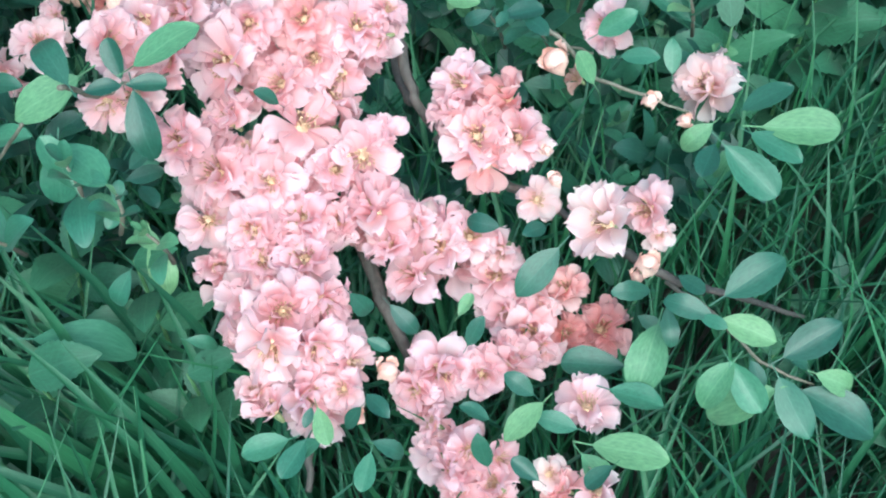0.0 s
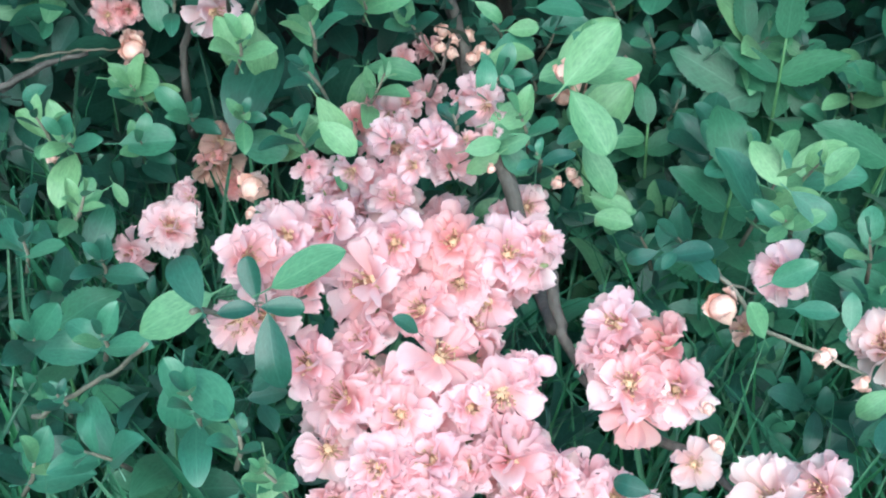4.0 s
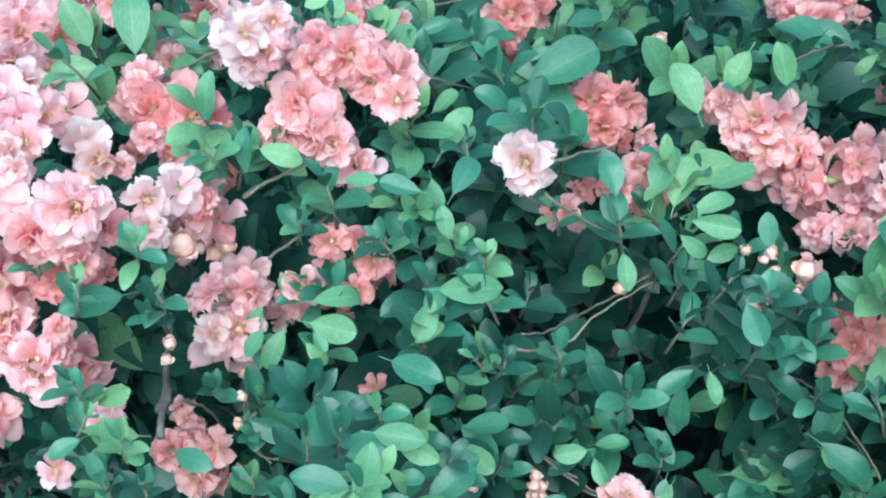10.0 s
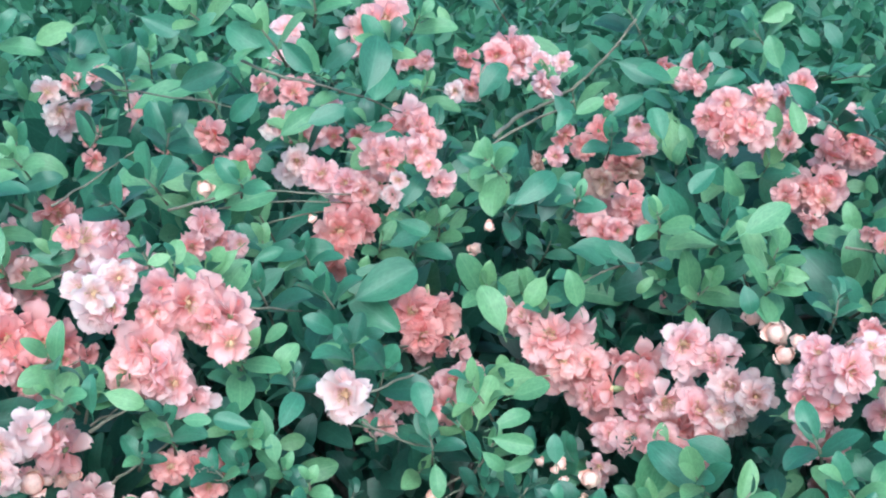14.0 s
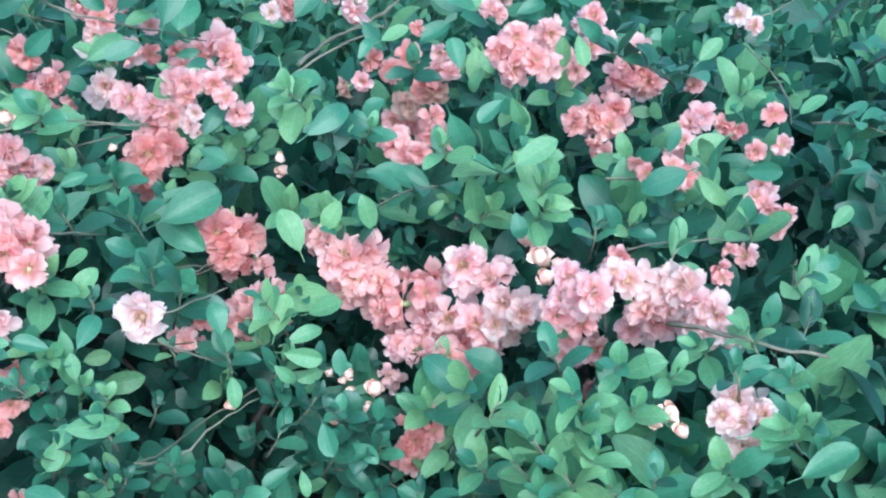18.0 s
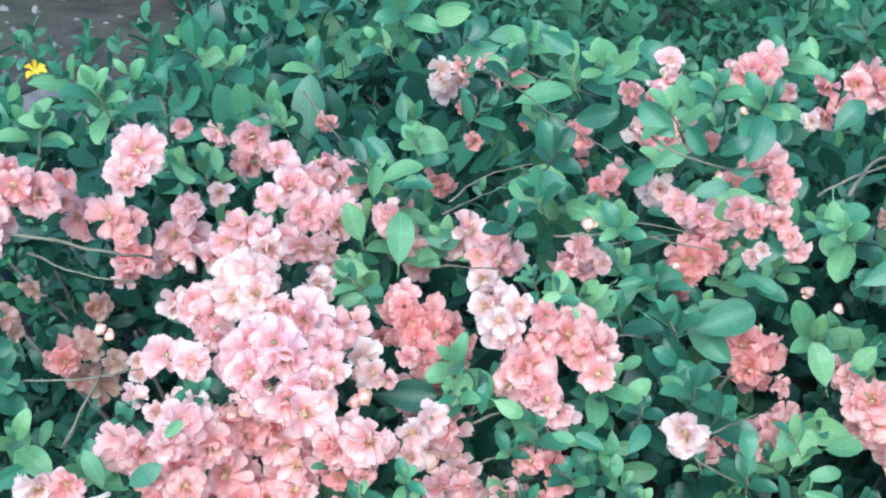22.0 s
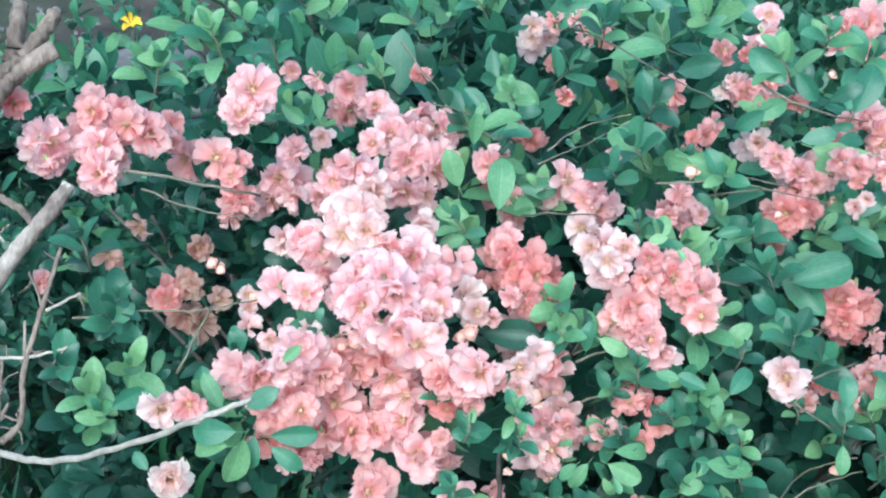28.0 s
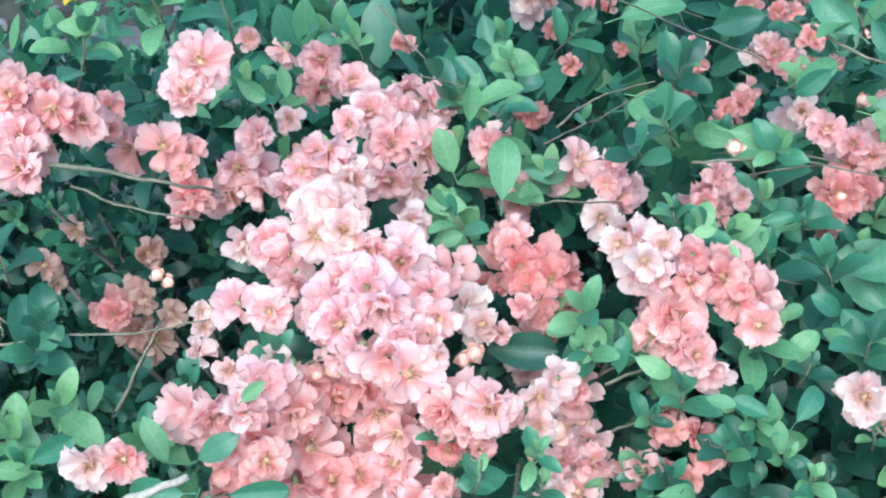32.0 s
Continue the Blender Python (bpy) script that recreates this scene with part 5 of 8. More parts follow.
rosettes_on(centre_bush, "young", [(-.262, .963, .766, .067), (-.181, 1.290, .745, .058), (-.118, 1.329, .752, .059), (-.370, 1.212, 1.022, .065), (-.261, 1.064, 1.037, .061), (-.219, 1.113, 1.055, .053), (-.062, 1.227, .867, .060), (-.183, .802, .444, .050), (-.433, .690, .647, .034), (-.432, .685, .574, .035)])
# rosettes in the hollow are set a tone darker, painting its shade
rosettes_on(centre_bush, "grown", [(-.195, .733, .517, .053), (-.202, .869, .659, .047), (-.312, .863, .658, .048), (-.232, .784, .589, .049), (-.205, .868, .597, .035), (-.046, 1.047, .453, .060), (-.135, .968, .431, .042), (.038, 1.003, .400, .074), (-.038, 1.021, .647, .058), (-.419, .665, .622, .037), (-.401, .751, .710, .038), (-.443, .726, .729, .030), (-.216, .683, .524, .035), (-.339, .883, .703, .035), (-.156, .985, .674, .038), (-.113, 1.059, .584, .052), (-.172, .858, .421, .038), (-.100, .917, .366, .031), (-.366, .787, .317, .046), (-.016, .830, .334, .050)])
rosettes_on(centre_bush, "grown", [(-.083, 1.061, .647, .060), (-.255, .887, .595, .054), (-.320, .892, .733, .052), (-.273, .917, .714, .053), (-.176, 1.017, .746, .069), (-.199, 1.236, .720, .080), (-.285, 1.090, .776, .078), (-.264, 1.219, .762, .057), (-.031, 1.134, .654, .056), (-.421, 1.175, .855, .073), (-.362, 1.257, .813, .057), (-.415, 1.267, .879, .077), (-.257, .901, .684, .048), (-.140, 1.301, .743, .066), (-.174, 1.322, .971, .076), (-.430, 1.106, .849, .069), (-.292, 1.084, .884, .060), (-.233, .740, .563, .060), (-.280, .732, .546, .045), (-.128, 1.014, .444, .048)])
rosettes_on(centre_bush, "grown", [(-.364, .825, .574, .049), (-.253, .749, .629, .039), (-.225, .895, .544, .042), (-.198, .897, .673, .039), (-.280, .885, .690, .043), (-.382, .821, .501, .042), (-.451, .708, .660, .034), (-.370, 1.014, .836, .045), (-.327, .994, .798, .044), (-.278, .979, .728, .054), (-.013, 1.182, .857, .059), (.040, 1.197, .838, .054), (-.339, .872, .647, .047), (-.317, .852, .614, .042), (.008, 1.179, .708, .064)])
rosettes_on(centre_bush, "old", [(-.234, .854, .647, .051), (-.305, .789, .610, .062), (-.305, .753, .596, .060), (-.340, .779, .515, .048), (-.204, .926, .486, .050), (-.137, .999, .502, .052), (-.055, 1.001, .420, .053), (-.006, .975, .366, .058), (-.102, 1.010, .655, .053), (.051, .959, .609, .060), (.019, .951, .626, .050), (.092, .994, .435, .046), (.082, .958, .322, .074), (-.247, .687, .527, .047), (-.045, 1.006, .607, .053), (-.046, .942, .350, .037), (-.178, 1.013, .583, .045), (-.190, 1.012, .479, .053), (-.096, 1.009, .437, .048), (-.091, 1.089, .487, .039)])
rosettes_on(centre_bush, "old", [(-.008, .984, .534, .059), (.039, .972, .516, .059), (-.370, .808, .554, .040), (-.396, .810, .592, .035), (-.396, .681, .603, .034), (-.145, .919, .411, .046), (-.163, .871, .392, .046), (-.081, .790, .395, .047), (.085, .859, .311, .080), (.034, .966, .335, .055), (-.323, .795, .341, .046), (-.230, 1.151, .744, .089), (-.039, .969, .591, .057), (-.085, .941, .530, .064), (-.381, .890, .769, .048), (-.204, 1.085, .724, .085), (-.143, 1.000, .733, .092), (.064, .937, .289, .047), (-.064, .914, .321, .046), (-.189, .898, .473, .052)])
rosettes_on(centre_bush, "old", [(.062, .951, .583, .057), (-.004, .978, .626, .057), (.065, .922, .551, .056), (-.204, .749, .539, .045), (-.208, .780, .565, .046), (-.178, .992, .456, .053), (-.273, .732, .621, .042), (-.180, .874, .595, .040), (-.144, .906, .589, .041), (-.222, .966, .741, .038), (-.007, 1.017, .639, .045), (.019, .938, .593, .057), (.087, 1.005, .597, .049), (-.412, .754, .691, .033), (-.244, .889, .652, .063)])
rosettes_on(left_bush, "young", [(-.872, .680, .646, .068), (-.835, .711, .673, .068), (-.852, .671, .629, .056), (-.739, .709, .662, .079), (-.668, .751, .719, .048), (-.890, 1.221, .778, .065), (-.884, .959, .979, .079), (-.866, .999, .984, .053), (-.950, .918, .937, .073), (-.925, .916, .944, .065), (-.657, 1.192, .756, .077), (-.597, 1.187, .750, .083), (-.628, 1.115, .725, .089), (-.591, 1.067, .728, .078), (-.542, 1.211, .745, .076), (-.651, 1.223, .820, .053), (-.840, 1.311, .827, .058)])
rosettes_on(left_bush, "grown", [(-.471, .685, .547, .052), (-.689, .717, .661, .066), (-.634, .752, .767, .047), (-.882, 1.177, .789, .079), (-.823, 1.026, .862, .063), (-.931, .970, .980, .073), (-.843, 1.022, .961, .075), (-.602, 1.210, .788, .083), (-.880, 1.249, .922, .086), (-.894, 1.155, .969, .074), (-.580, .988, .800, .057), (-.494, .762, .722, .034)])
rosettes_on(left_bush, "old", [(-.726, .754, .704, .043), (-.953, .784, .773, .071), (-.889, .765, .714, .064), (-.886, .749, .694, .077), (-.929, .709, .643, .071)])
rosettes_on(right_bush, "young", [(.132, .952, .346, .072), (.139, .926, .675, .084), (.108, .957, .628, .069), (.150, .836, .652, .057), (.174, .779, .700, .048), (.232, .769, .751, .056), (.239, .758, .729, .046), (.216, .780, .772, .056), (.137, 1.264, .718, .066), (.242, 1.260, .791, .065), (.234, 1.129, .813, .079), (.233, 1.099, .792, .058), (.180, 1.184, .745, .076), (.455, 1.261, .745, .073), (.344, .974, .819, .064), (.376, .847, .796, .054), (.307, .796, .781, .047), (.389, .750, .762, .055), (.404, .789, .789, .046), (.339, .735, .732, .055)])
rosettes_on(right_bush, "young", [(.194, .749, .687, .052), (.118, 1.173, .831, .063), (.160, 1.058, .535, .060), (.179, 1.043, .517, .054), (.117, .984, .425, .055), (.163, .823, .730, .065), (.185, .772, .732, .057), (.210, .750, .714, .056), (.251, .743, .705, .056), (.272, .778, .760, .046), (.336, .845, .781, .048), (.447, 1.094, .791, .064)])
rosettes_on(right_bush, "grown", [(.126, 1.069, .609, .060), (.117, .988, .528, .049), (.106, .794, .337, .065), (.162, .956, .338, .054), (.195, .911, .329, .057), (.203, .823, .784, .053), (.101, .900, .566, .055), (.207, 1.221, .768, .078), (.353, 1.279, .776, .073), (.384, 1.179, .779, .082), (.279, 1.060, .795, .057), (.460, .936, .811, .063), (.416, .889, .779, .067), (.412, .761, .762, .051), (.289, .741, .716, .061), (.463, .913, .774, .063), (.173, .999, .464, .054), (.158, .972, .371, .056), (.187, .926, .283, .077), (.257, .804, .784, .052)])
rosettes_on(right_bush, "grown", [(.349, .780, .802, .045), (.326, 1.082, .787, .064), (.220, 1.322, .777, .067)])
rosettes_on(right_bush, "old", [(.115, .984, .395, .057)])
rosettes_on(back_bush, "young", [(.057, 1.386, .669, .088), (-.084, 1.516, .742, .067), (.576, 1.418, .704, .080), (.296, 1.490, .789, .074), (.191, 1.651, .786, .080), (.581, 1.561, .776, .085), (-.694, 1.479, .793, .088), (-.644, 1.349, .815, .065), (-.592, 1.737, .866, .095), (-.535, 1.802, .819, .095), (-.530, 1.589, .801, .095), (-.451, 1.926, .799, .095), (-.187, 1.979, .765, .090), (-.164, 1.589, .951, .084), (.126, 1.626, .668, .082), (.005, 1.639, .863, .079)])
rosettes_on(back_bush, "grown", [(-.157, 1.337, .774, .068), (-.203, 1.351, .828, .067), (.149, 1.583, .660, .071), (.159, 1.653, .755, .081), (.233, 1.492, .776, .082), (.546, 1.653, .802, .079), (.534, 1.509, .704, .084), (-.356, 1.922, .726, .095), (-.276, 1.850, .727, .095), (-.293, 1.356, .848, .083), (-.158, 1.511, .749, .095), (-.155, 1.806, .742, .095), (-.785, 1.544, .882, .081), (-.830, 1.393, .890, .084), (-.670, 1.646, .876, .095), (-.569, 1.555, .880, .094), (-.783, 1.643, .906, .095), (-.099, 1.832, .963, .095), (.045, 1.698, .840, .095), (.091, 1.464, .831, .071)])
rosettes_on(back_bush, "grown", [(.286, 1.665, .932, .093), (.116, 1.700, .953, .095), (.224, 1.662, .877, .086), (.107, 1.516, .639, .086), (-.122, 1.424, .750, .072), (.197, 1.617, .742, .088)])
rosettes_on(back_bush, "old", [(-.018, 1.550, .707, .095), (-.611, 1.586, .793, .095), (.021, 1.507, .664, .077)])
leaf(front_bush, (.197, .550, .343), (.243, .540, .348), "young")
leaf(front_bush, (.189, .545, .342), (.220, .526, .336), "grown")
leaf(front_bush, (.163, .545, .351), (.144, .537, .337), "young")
leaf(front_bush, (.170, .533, .343), (.201, .508, .321), "grown")
leaf(front_bush, (.163, .532, .345), (.151, .507, .339), "old")
leaf(front_bush, (.184, .558, .351), (.216, .567, .364), "old")
leaf(front_bush, (.139, .574, .368), (.139, .589, .385), "grown")
leaf(front_bush, (.085, .547, .383), (.073, .554, .403), "young")
leaf(front_bush, (.146, .399, .356), (.180, .417, .367), "old")
leaf(front_bush, (.117, .416, .310), (.103, .381, .294), "young")
leaf(front_bush, (.143, .386, .352), (.171, .374, .347), "young")
leaf(front_bush, (.138, .387, .353), (.113, .393, .361), "old")
leaf(front_bush, (.176, .371, .337), (.207, .383, .352), "old")
leaf(front_bush, (.147, .364, .343), (.128, .347, .328), "young")
leaf(front_bush, (.145, .364, .343), (.162, .347, .322), "grown")
leaf(front_bush, (.172, .359, .324), (.135, .355, .309), "young")
leaf(front_bush, (.174, .364, .328), (.188, .335, .311), "grown")
leaf(front_bush, (.188, .362, .318), (.228, .344, .300), "old")
leaf(front_bush, (.195, .367, .327), (.218, .362, .319), "young")
leaf(front_bush, (.119, .412, .330), (.121, .392, .321), "old")
leaf(front_bush, (.114, .435, .318), (.093, .426, .329), "old")
leaf(front_bush, (.100, .410, .277), (.063, .417, .270), "old")
leaf(front_bush, (.088, .385, .288), (.118, .374, .287), "grown")
leaf(front_bush, (.075, .350, .284), (.118, .341, .283), "young")
leaf(front_bush, (.068, .343, .286), (.086, .331, .265), "young")
leaf(front_bush, (.067, .361, .284), (.043, .367, .289), "grown")
leaf(front_bush, (.046, .360, .312), (.024, .343, .301), "young")
leaf(front_bush, (.059, .448, .342), (.034, .430, .320), "old")
leaf(front_bush, (.051, .453, .356), (.037, .441, .362), "old")
leaf(front_bush, (.025, .461, .347), (.005, .466, .348), "old")
leaf(front_bush, (.016, .351, .310), (-.000, .354, .319), "old")
leaf(front_bush, (.015, .330, .295), (.009, .337, .316), "old")
leaf(front_bush, (.043, .324, .290), (.028, .334, .297), "old")
leaf(front_bush, (.083, .328, .298), (.070, .324, .283), "old")
leaf(front_bush, (.124, .418, .351), (.137, .405, .351), "old")
leaf(front_bush, (.111, .442, .285), (.129, .434, .277), "old")
leaf(front_bush, (.041, .364, .314), (.027, .368, .327), "old")
leaf(front_bush, (.157, .366, .341), (.164, .356, .328), "old")
leaf(front_bush, (.181, .371, .333), (.194, .371, .328), "old")
leaf(front_bush, (.131, .387, .353), (.144, .378, .355), "grown")
leaf(front_bush, (-.201, .475, .453), (-.239, .463, .434), "young")
leaf(front_bush, (-.172, .481, .455), (-.138, .499, .469), "young")
leaf(front_bush, (-.173, .473, .445), (-.165, .447, .419), "old")
leaf(front_bush, (-.177, .475, .447), (-.156, .479, .443), "old")
leaf(front_bush, (-.179, .477, .449), (-.185, .491, .466), "old")
leaf(front_bush, (-.194, .460, .455), (-.176, .466, .454), "old")
leaf(front_bush, (-.208, .440, .437), (-.210, .421, .410), "grown")
leaf(front_bush, (-.207, .441, .435), (-.179, .416, .428), "grown")
leaf(front_bush, (-.194, .443, .474), (-.213, .467, .487), "old")
leaf(front_bush, (-.079, .359, .311), (-.072, .341, .301), "young")
leaf(front_bush, (-.082, .359, .311), (-.086, .349, .306), "old")
leaf(front_bush, (-.100, .337, .279), (-.083, .345, .300), "grown")
leaf(front_bush, (-.096, .348, .296), (-.123, .343, .288), "grown")
leaf(front_bush, (-.050, .343, .290), (-.055, .323, .281), "grown")
leaf(front_bush, (-.049, .348, .293), (-.030, .346, .282), "old")
leaf(front_bush, (.005, .404, .307), (.014, .412, .324), "old")
leaf(front_bush, (.000, .423, .311), (.009, .432, .320), "young")
leaf(front_bush, (-.190, .478, .382), (-.175, .484, .393), "old")
leaf(front_bush, (-.198, .490, .361), (-.176, .496, .364), "old")
leaf(front_bush, (-.209, .498, .333), (-.215, .481, .331), "grown")
leaf(front_bush, (-.193, .495, .351), (-.180, .478, .349), "old")
leaf(front_bush, (-.168, .429, .283), (-.149, .429, .278), "grown")
leaf(front_bush, (-.270, .443, .267), (-.208, .444, .262), "grown")
leaf(front_bush, (-.192, .486, .315), (-.181, .459, .291), "young")
leaf(front_bush, (-.206, .470, .301), (-.220, .458, .279), "grown")
leaf(front_bush, (-.052, .368, .310), (-.039, .353, .309), "old")
leaf(front_bush, (-.055, .361, .308), (-.065, .356, .294), "old")
leaf(front_bush, (-.086, .346, .298), (-.098, .325, .292), "grown")
leaf(front_bush, (-.062, .418, .339), (-.050, .414, .323), "old")
leaf(front_bush, (-.040, .423, .322), (-.024, .411, .310), "old")
leaf(front_bush, (-.052, .395, .326), (-.039, .391, .321), "old")
leaf(front_bush, (.029, .571, .417), (.054, .581, .413), "old")
leaf(front_bush, (.022, .563, .427), (.005, .562, .420), "old")
leaf(front_bush, (.025, .556, .420), (.032, .567, .424), "old")
leaf(front_bush, (.043, .574, .415), (.056, .556, .415), "old")
leaf(front_bush, (.104, .571, .385), (.128, .567, .388), "grown")
leaf(front_bush, (.089, .576, .399), (.112, .576, .416), "grown")
leaf(front_bush, (-.105, .516, .397), (-.115, .514, .410), "old")
leaf(front_bush, (.133, .677, .395), (.146, .688, .419), "young")
leaf(front_bush, (.105, .662, .404), (.083, .683, .422), "young")
leaf(front_bush, (.108, .657, .404), (.134, .638, .395), "grown")
leaf(front_bush, (-.035, .727, .428), (-.003, .751, .463), "young")
leaf(front_bush, (-.031, .733, .420), (-.004, .706, .388), "young")
leaf(centre_bush, (-.102, .850, .357), (-.103, .837, .332), "grown")
leaf(centre_bush, (-.144, 1.024, .490), (-.191, 1.015, .470), "grown")
leaf(centre_bush, (-.023, 1.088, .462), (-.058, 1.071, .439), "grown")
leaf(centre_bush, (-.040, 1.073, .445), (-.045, 1.040, .414), "grown")
leaf(centre_bush, (-.018, 1.085, .461), (-.003, 1.071, .440), "young")
leaf(centre_bush, (-.013, 1.088, .465), (.029, 1.095, .461), "grown")
leaf(centre_bush, (-.063, 1.024, .424), (-.044, 1.001, .410), "grown")
leaf(centre_bush, (.020, 1.014, .393), (.082, 1.023, .390), "young")
leaf(centre_bush, (.006, 1.002, .379), (.043, 1.007, .387), "grown")
leaf(centre_bush, (.085, 1.008, .428), (.134, .997, .403), "grown")
leaf(centre_bush, (.088, 1.007, .426), (.104, 1.002, .413), "young")
leaf(centre_bush, (.085, 1.009, .431), (.052, .993, .412), "old")
leaf(right_bush, (.101, 1.025, .479), (.077, 1.000, .450), "grown")
leaf(right_bush, (.149, 1.071, .529), (.118, 1.045, .499), "young")
leaf(right_bush, (.149, 1.069, .527), (.163, 1.044, .505), "young")
leaf(right_bush, (.145, 1.052, .511), (.151, 1.034, .488), "old")
leaf(right_bush, (.183, 1.057, .511), (.189, 1.016, .471), "young")
leaf(right_bush, (.200, 1.025, .466), (.157, .997, .439), "grown")
leaf(right_bush, (.166, 1.017, .465), (.141, 1.003, .452), "old")
leaf(centre_bush, (-.129, 1.044, .506), (-.115, 1.034, .482), "grown")
leaf(centre_bush, (-.119, 1.072, .465), (-.083, 1.053, .439), "old")
leaf(centre_bush, (-.125, .994, .420), (-.154, .976, .423), "young")
leaf(centre_bush, (-.120, .993, .420), (-.106, .979, .400), "young")
leaf(centre_bush, (-.123, .997, .421), (-.088, .999, .434), "grown")
leaf(centre_bush, (-.045, 1.001, .385), (-.059, .987, .361), "young")
leaf(centre_bush, (-.073, .930, .338), (-.106, .907, .321), "young")
leaf(centre_bush, (-.028, .912, .246), (.018, .949, .298), "young")
leaf(centre_bush, (-.021, .913, .243), (.038, .934, .248), "grown")
leaf(centre_bush, (-.015, .907, .235), (.022, .873, .187), "young")
leaf(centre_bush, (-.036, .896, .233), (-.085, .871, .218), "young")
leaf(centre_bush, (-.081, .830, .250), (-.102, .816, .244), "young")
leaf(centre_bush, (-.080, .895, .303), (-.100, .867, .273), "grown")
leaf(centre_bush, (-.087, .887, .303), (-.062, .860, .280), "old")
leaf(centre_bush, (-.059, .944, .349), (-.017, .951, .352), "grown")
leaf(centre_bush, (-.111, .929, .362), (-.088, .927, .340), "grown")
leaf(right_bush, (.150, .882, .178), (.172, .916, .223), "young")
leaf(right_bush, (.179, .880, .181), (.229, .912, .209), "young")
leaf(right_bush, (.147, .953, .309), (.187, .983, .328), "grown")
leaf(right_bush, (.141, .966, .340), (.176, .986, .351), "grown")
leaf(right_bush, (.195, .966, .326), (.217, .970, .321), "young")
leaf(centre_bush, (.003, .858, .193), (.038, .854, .171), "grown")
leaf(centre_bush, (.035, .894, .207), (.056, .916, .224), "old")
leaf(centre_bush, (.021, .882, .196), (.036, .894, .222), "old")
leaf(centre_bush, (-.255, .693, .599), (-.245, .670, .569), "young")
leaf(centre_bush, (-.259, .695, .602), (-.297, .690, .612), "grown")
leaf(centre_bush, (-.259, .694, .600), (-.282, .683, .602), "young")
leaf(centre_bush, (-.251, .695, .603), (-.232, .699, .607), "young")
leaf(centre_bush, (-.240, .706, .604), (-.232, .714, .624), "young")
leaf(centre_bush, (-.239, .751, .599), (-.209, .748, .588), "young")
leaf(centre_bush, (-.252, .739, .614), (-.216, .741, .609), "young")
leaf(centre_bush, (-.264, .712, .614), (-.240, .709, .624), "grown")
leaf(centre_bush, (-.223, .764, .538), (-.193, .780, .560), "grown")
leaf(centre_bush, (-.212, .839, .535), (-.184, .826, .520), "young")
leaf(centre_bush, (-.210, .749, .527), (-.172, .743, .506), "young")
leaf(centre_bush, (-.217, .708, .527), (-.184, .708, .541), "grown")
leaf(centre_bush, (-.216, .873, .526), (-.178, .871, .532), "grown")
leaf(centre_bush, (-.412, .850, .471), (-.371, .851, .467), "grown")
leaf(centre_bush, (-.365, .795, .482), (-.331, .794, .482), "young")
leaf(centre_bush, (-.320, .782, .491), (-.317, .771, .471), "young")
leaf(centre_bush, (-.456, .856, .475), (-.482, .837, .464), "old")
leaf(centre_bush, (-.387, .713, .604), (-.357, .703, .601), "grown")
leaf(centre_bush, (-.396, .670, .645), (-.388, .669, .627), "young")
leaf(front_bush, (-.479, .759, .474), (-.458, .763, .490), "young")
leaf(centre_bush, (-.258, .820, .620), (-.217, .808, .614), "grown")
leaf(centre_bush, (-.224, .894, .563), (-.197, .888, .563), "young")
leaf(centre_bush, (-.209, .878, .590), (-.212, .885, .610), "grown")
leaf(centre_bush, (-.247, .851, .618), (-.227, .854, .634), "young")
leaf(centre_bush, (-.310, .802, .652), (-.300, .794, .640), "young")
leaf(centre_bush, (-.332, .795, .631), (-.315, .792, .610), "old")
leaf(centre_bush, (-.312, .787, .618), (-.301, .790, .639), "old")
leaf(centre_bush, (-.276, .749, .620), (-.257, .756, .632), "old")
leaf(centre_bush, (-.370, .808, .564), (-.338, .806, .552), "old")
leaf(back_bush, (-.448, 1.340, .879), (-.417, 1.329, .826), "grown")
leaf(centre_bush, (-.248, 1.057, 1.010), (-.292, 1.074, 1.033), "grown")
leaf(centre_bush, (-.391, 1.241, .933), (-.340, 1.242, .955), "old")
leaf(back_bush, (-.613, 1.635, .875), (-.680, 1.614, .838), "grown")
leaf(centre_bush, (-.239, 1.064, 1.021), (-.213, 1.063, .995), "grown")
leaf(centre_bush, (-.201, 1.062, .998), (-.175, 1.059, 1.021), "old")
leaf(centre_bush, (-.176, 1.152, .957), (-.164, 1.174, 1.008), "grown")
leaf(centre_bush, (-.146, 1.234, .881), (-.204, 1.212, .864), "young")
leaf(centre_bush, (-.220, 1.071, .945), (-.186, 1.083, .958), "grown")
leaf(centre_bush, (-.262, 1.055, .976), (-.287, 1.052, .950), "grown")
leaf(centre_bush, (-.342, 1.120, .876), (-.288, 1.122, .874), "young")
leaf(left_bush, (-.470, 1.257, .818), (-.396, 1.257, .841), "grown")
leaf(centre_bush, (-.426, 1.219, .840), (-.436, 1.194, .814), "old")
leaf(back_bush, (-.784, 1.656, .756), (-.755, 1.632, .702), "grown")
leaf(back_bush, (-.678, 1.676, .910), (-.736, 1.668, .886), "young")
leaf(back_bush, (-.666, 1.416, .748), (-.618, 1.419, .768), "grown")
leaf(centre_bush, (-.141, 1.153, .836), (-.122, 1.169, .866), "grown")
leaf(centre_bush, (-.148, 1.170, .813), (-.116, 1.163, .802), "grown")
leaf(centre_bush, (-.375, 1.226, .994), (-.333, 1.228, 1.012), "grown")
leaf(back_bush, (-.501, 1.456, .966), (-.452, 1.455, .947), "grown")
leaf(back_bush, (-.027, 1.900, .862), (.043, 1.876, .809), "young")
leaf(back_bush, (-.086, 1.704, .811), (-.054, 1.721, .860), "grown")
leaf(back_bush, (.019, 1.398, .850), (.034, 1.414, .875), "grown")
leaf(back_bush, (.047, 1.523, .838), (.083, 1.531, .857), "young")
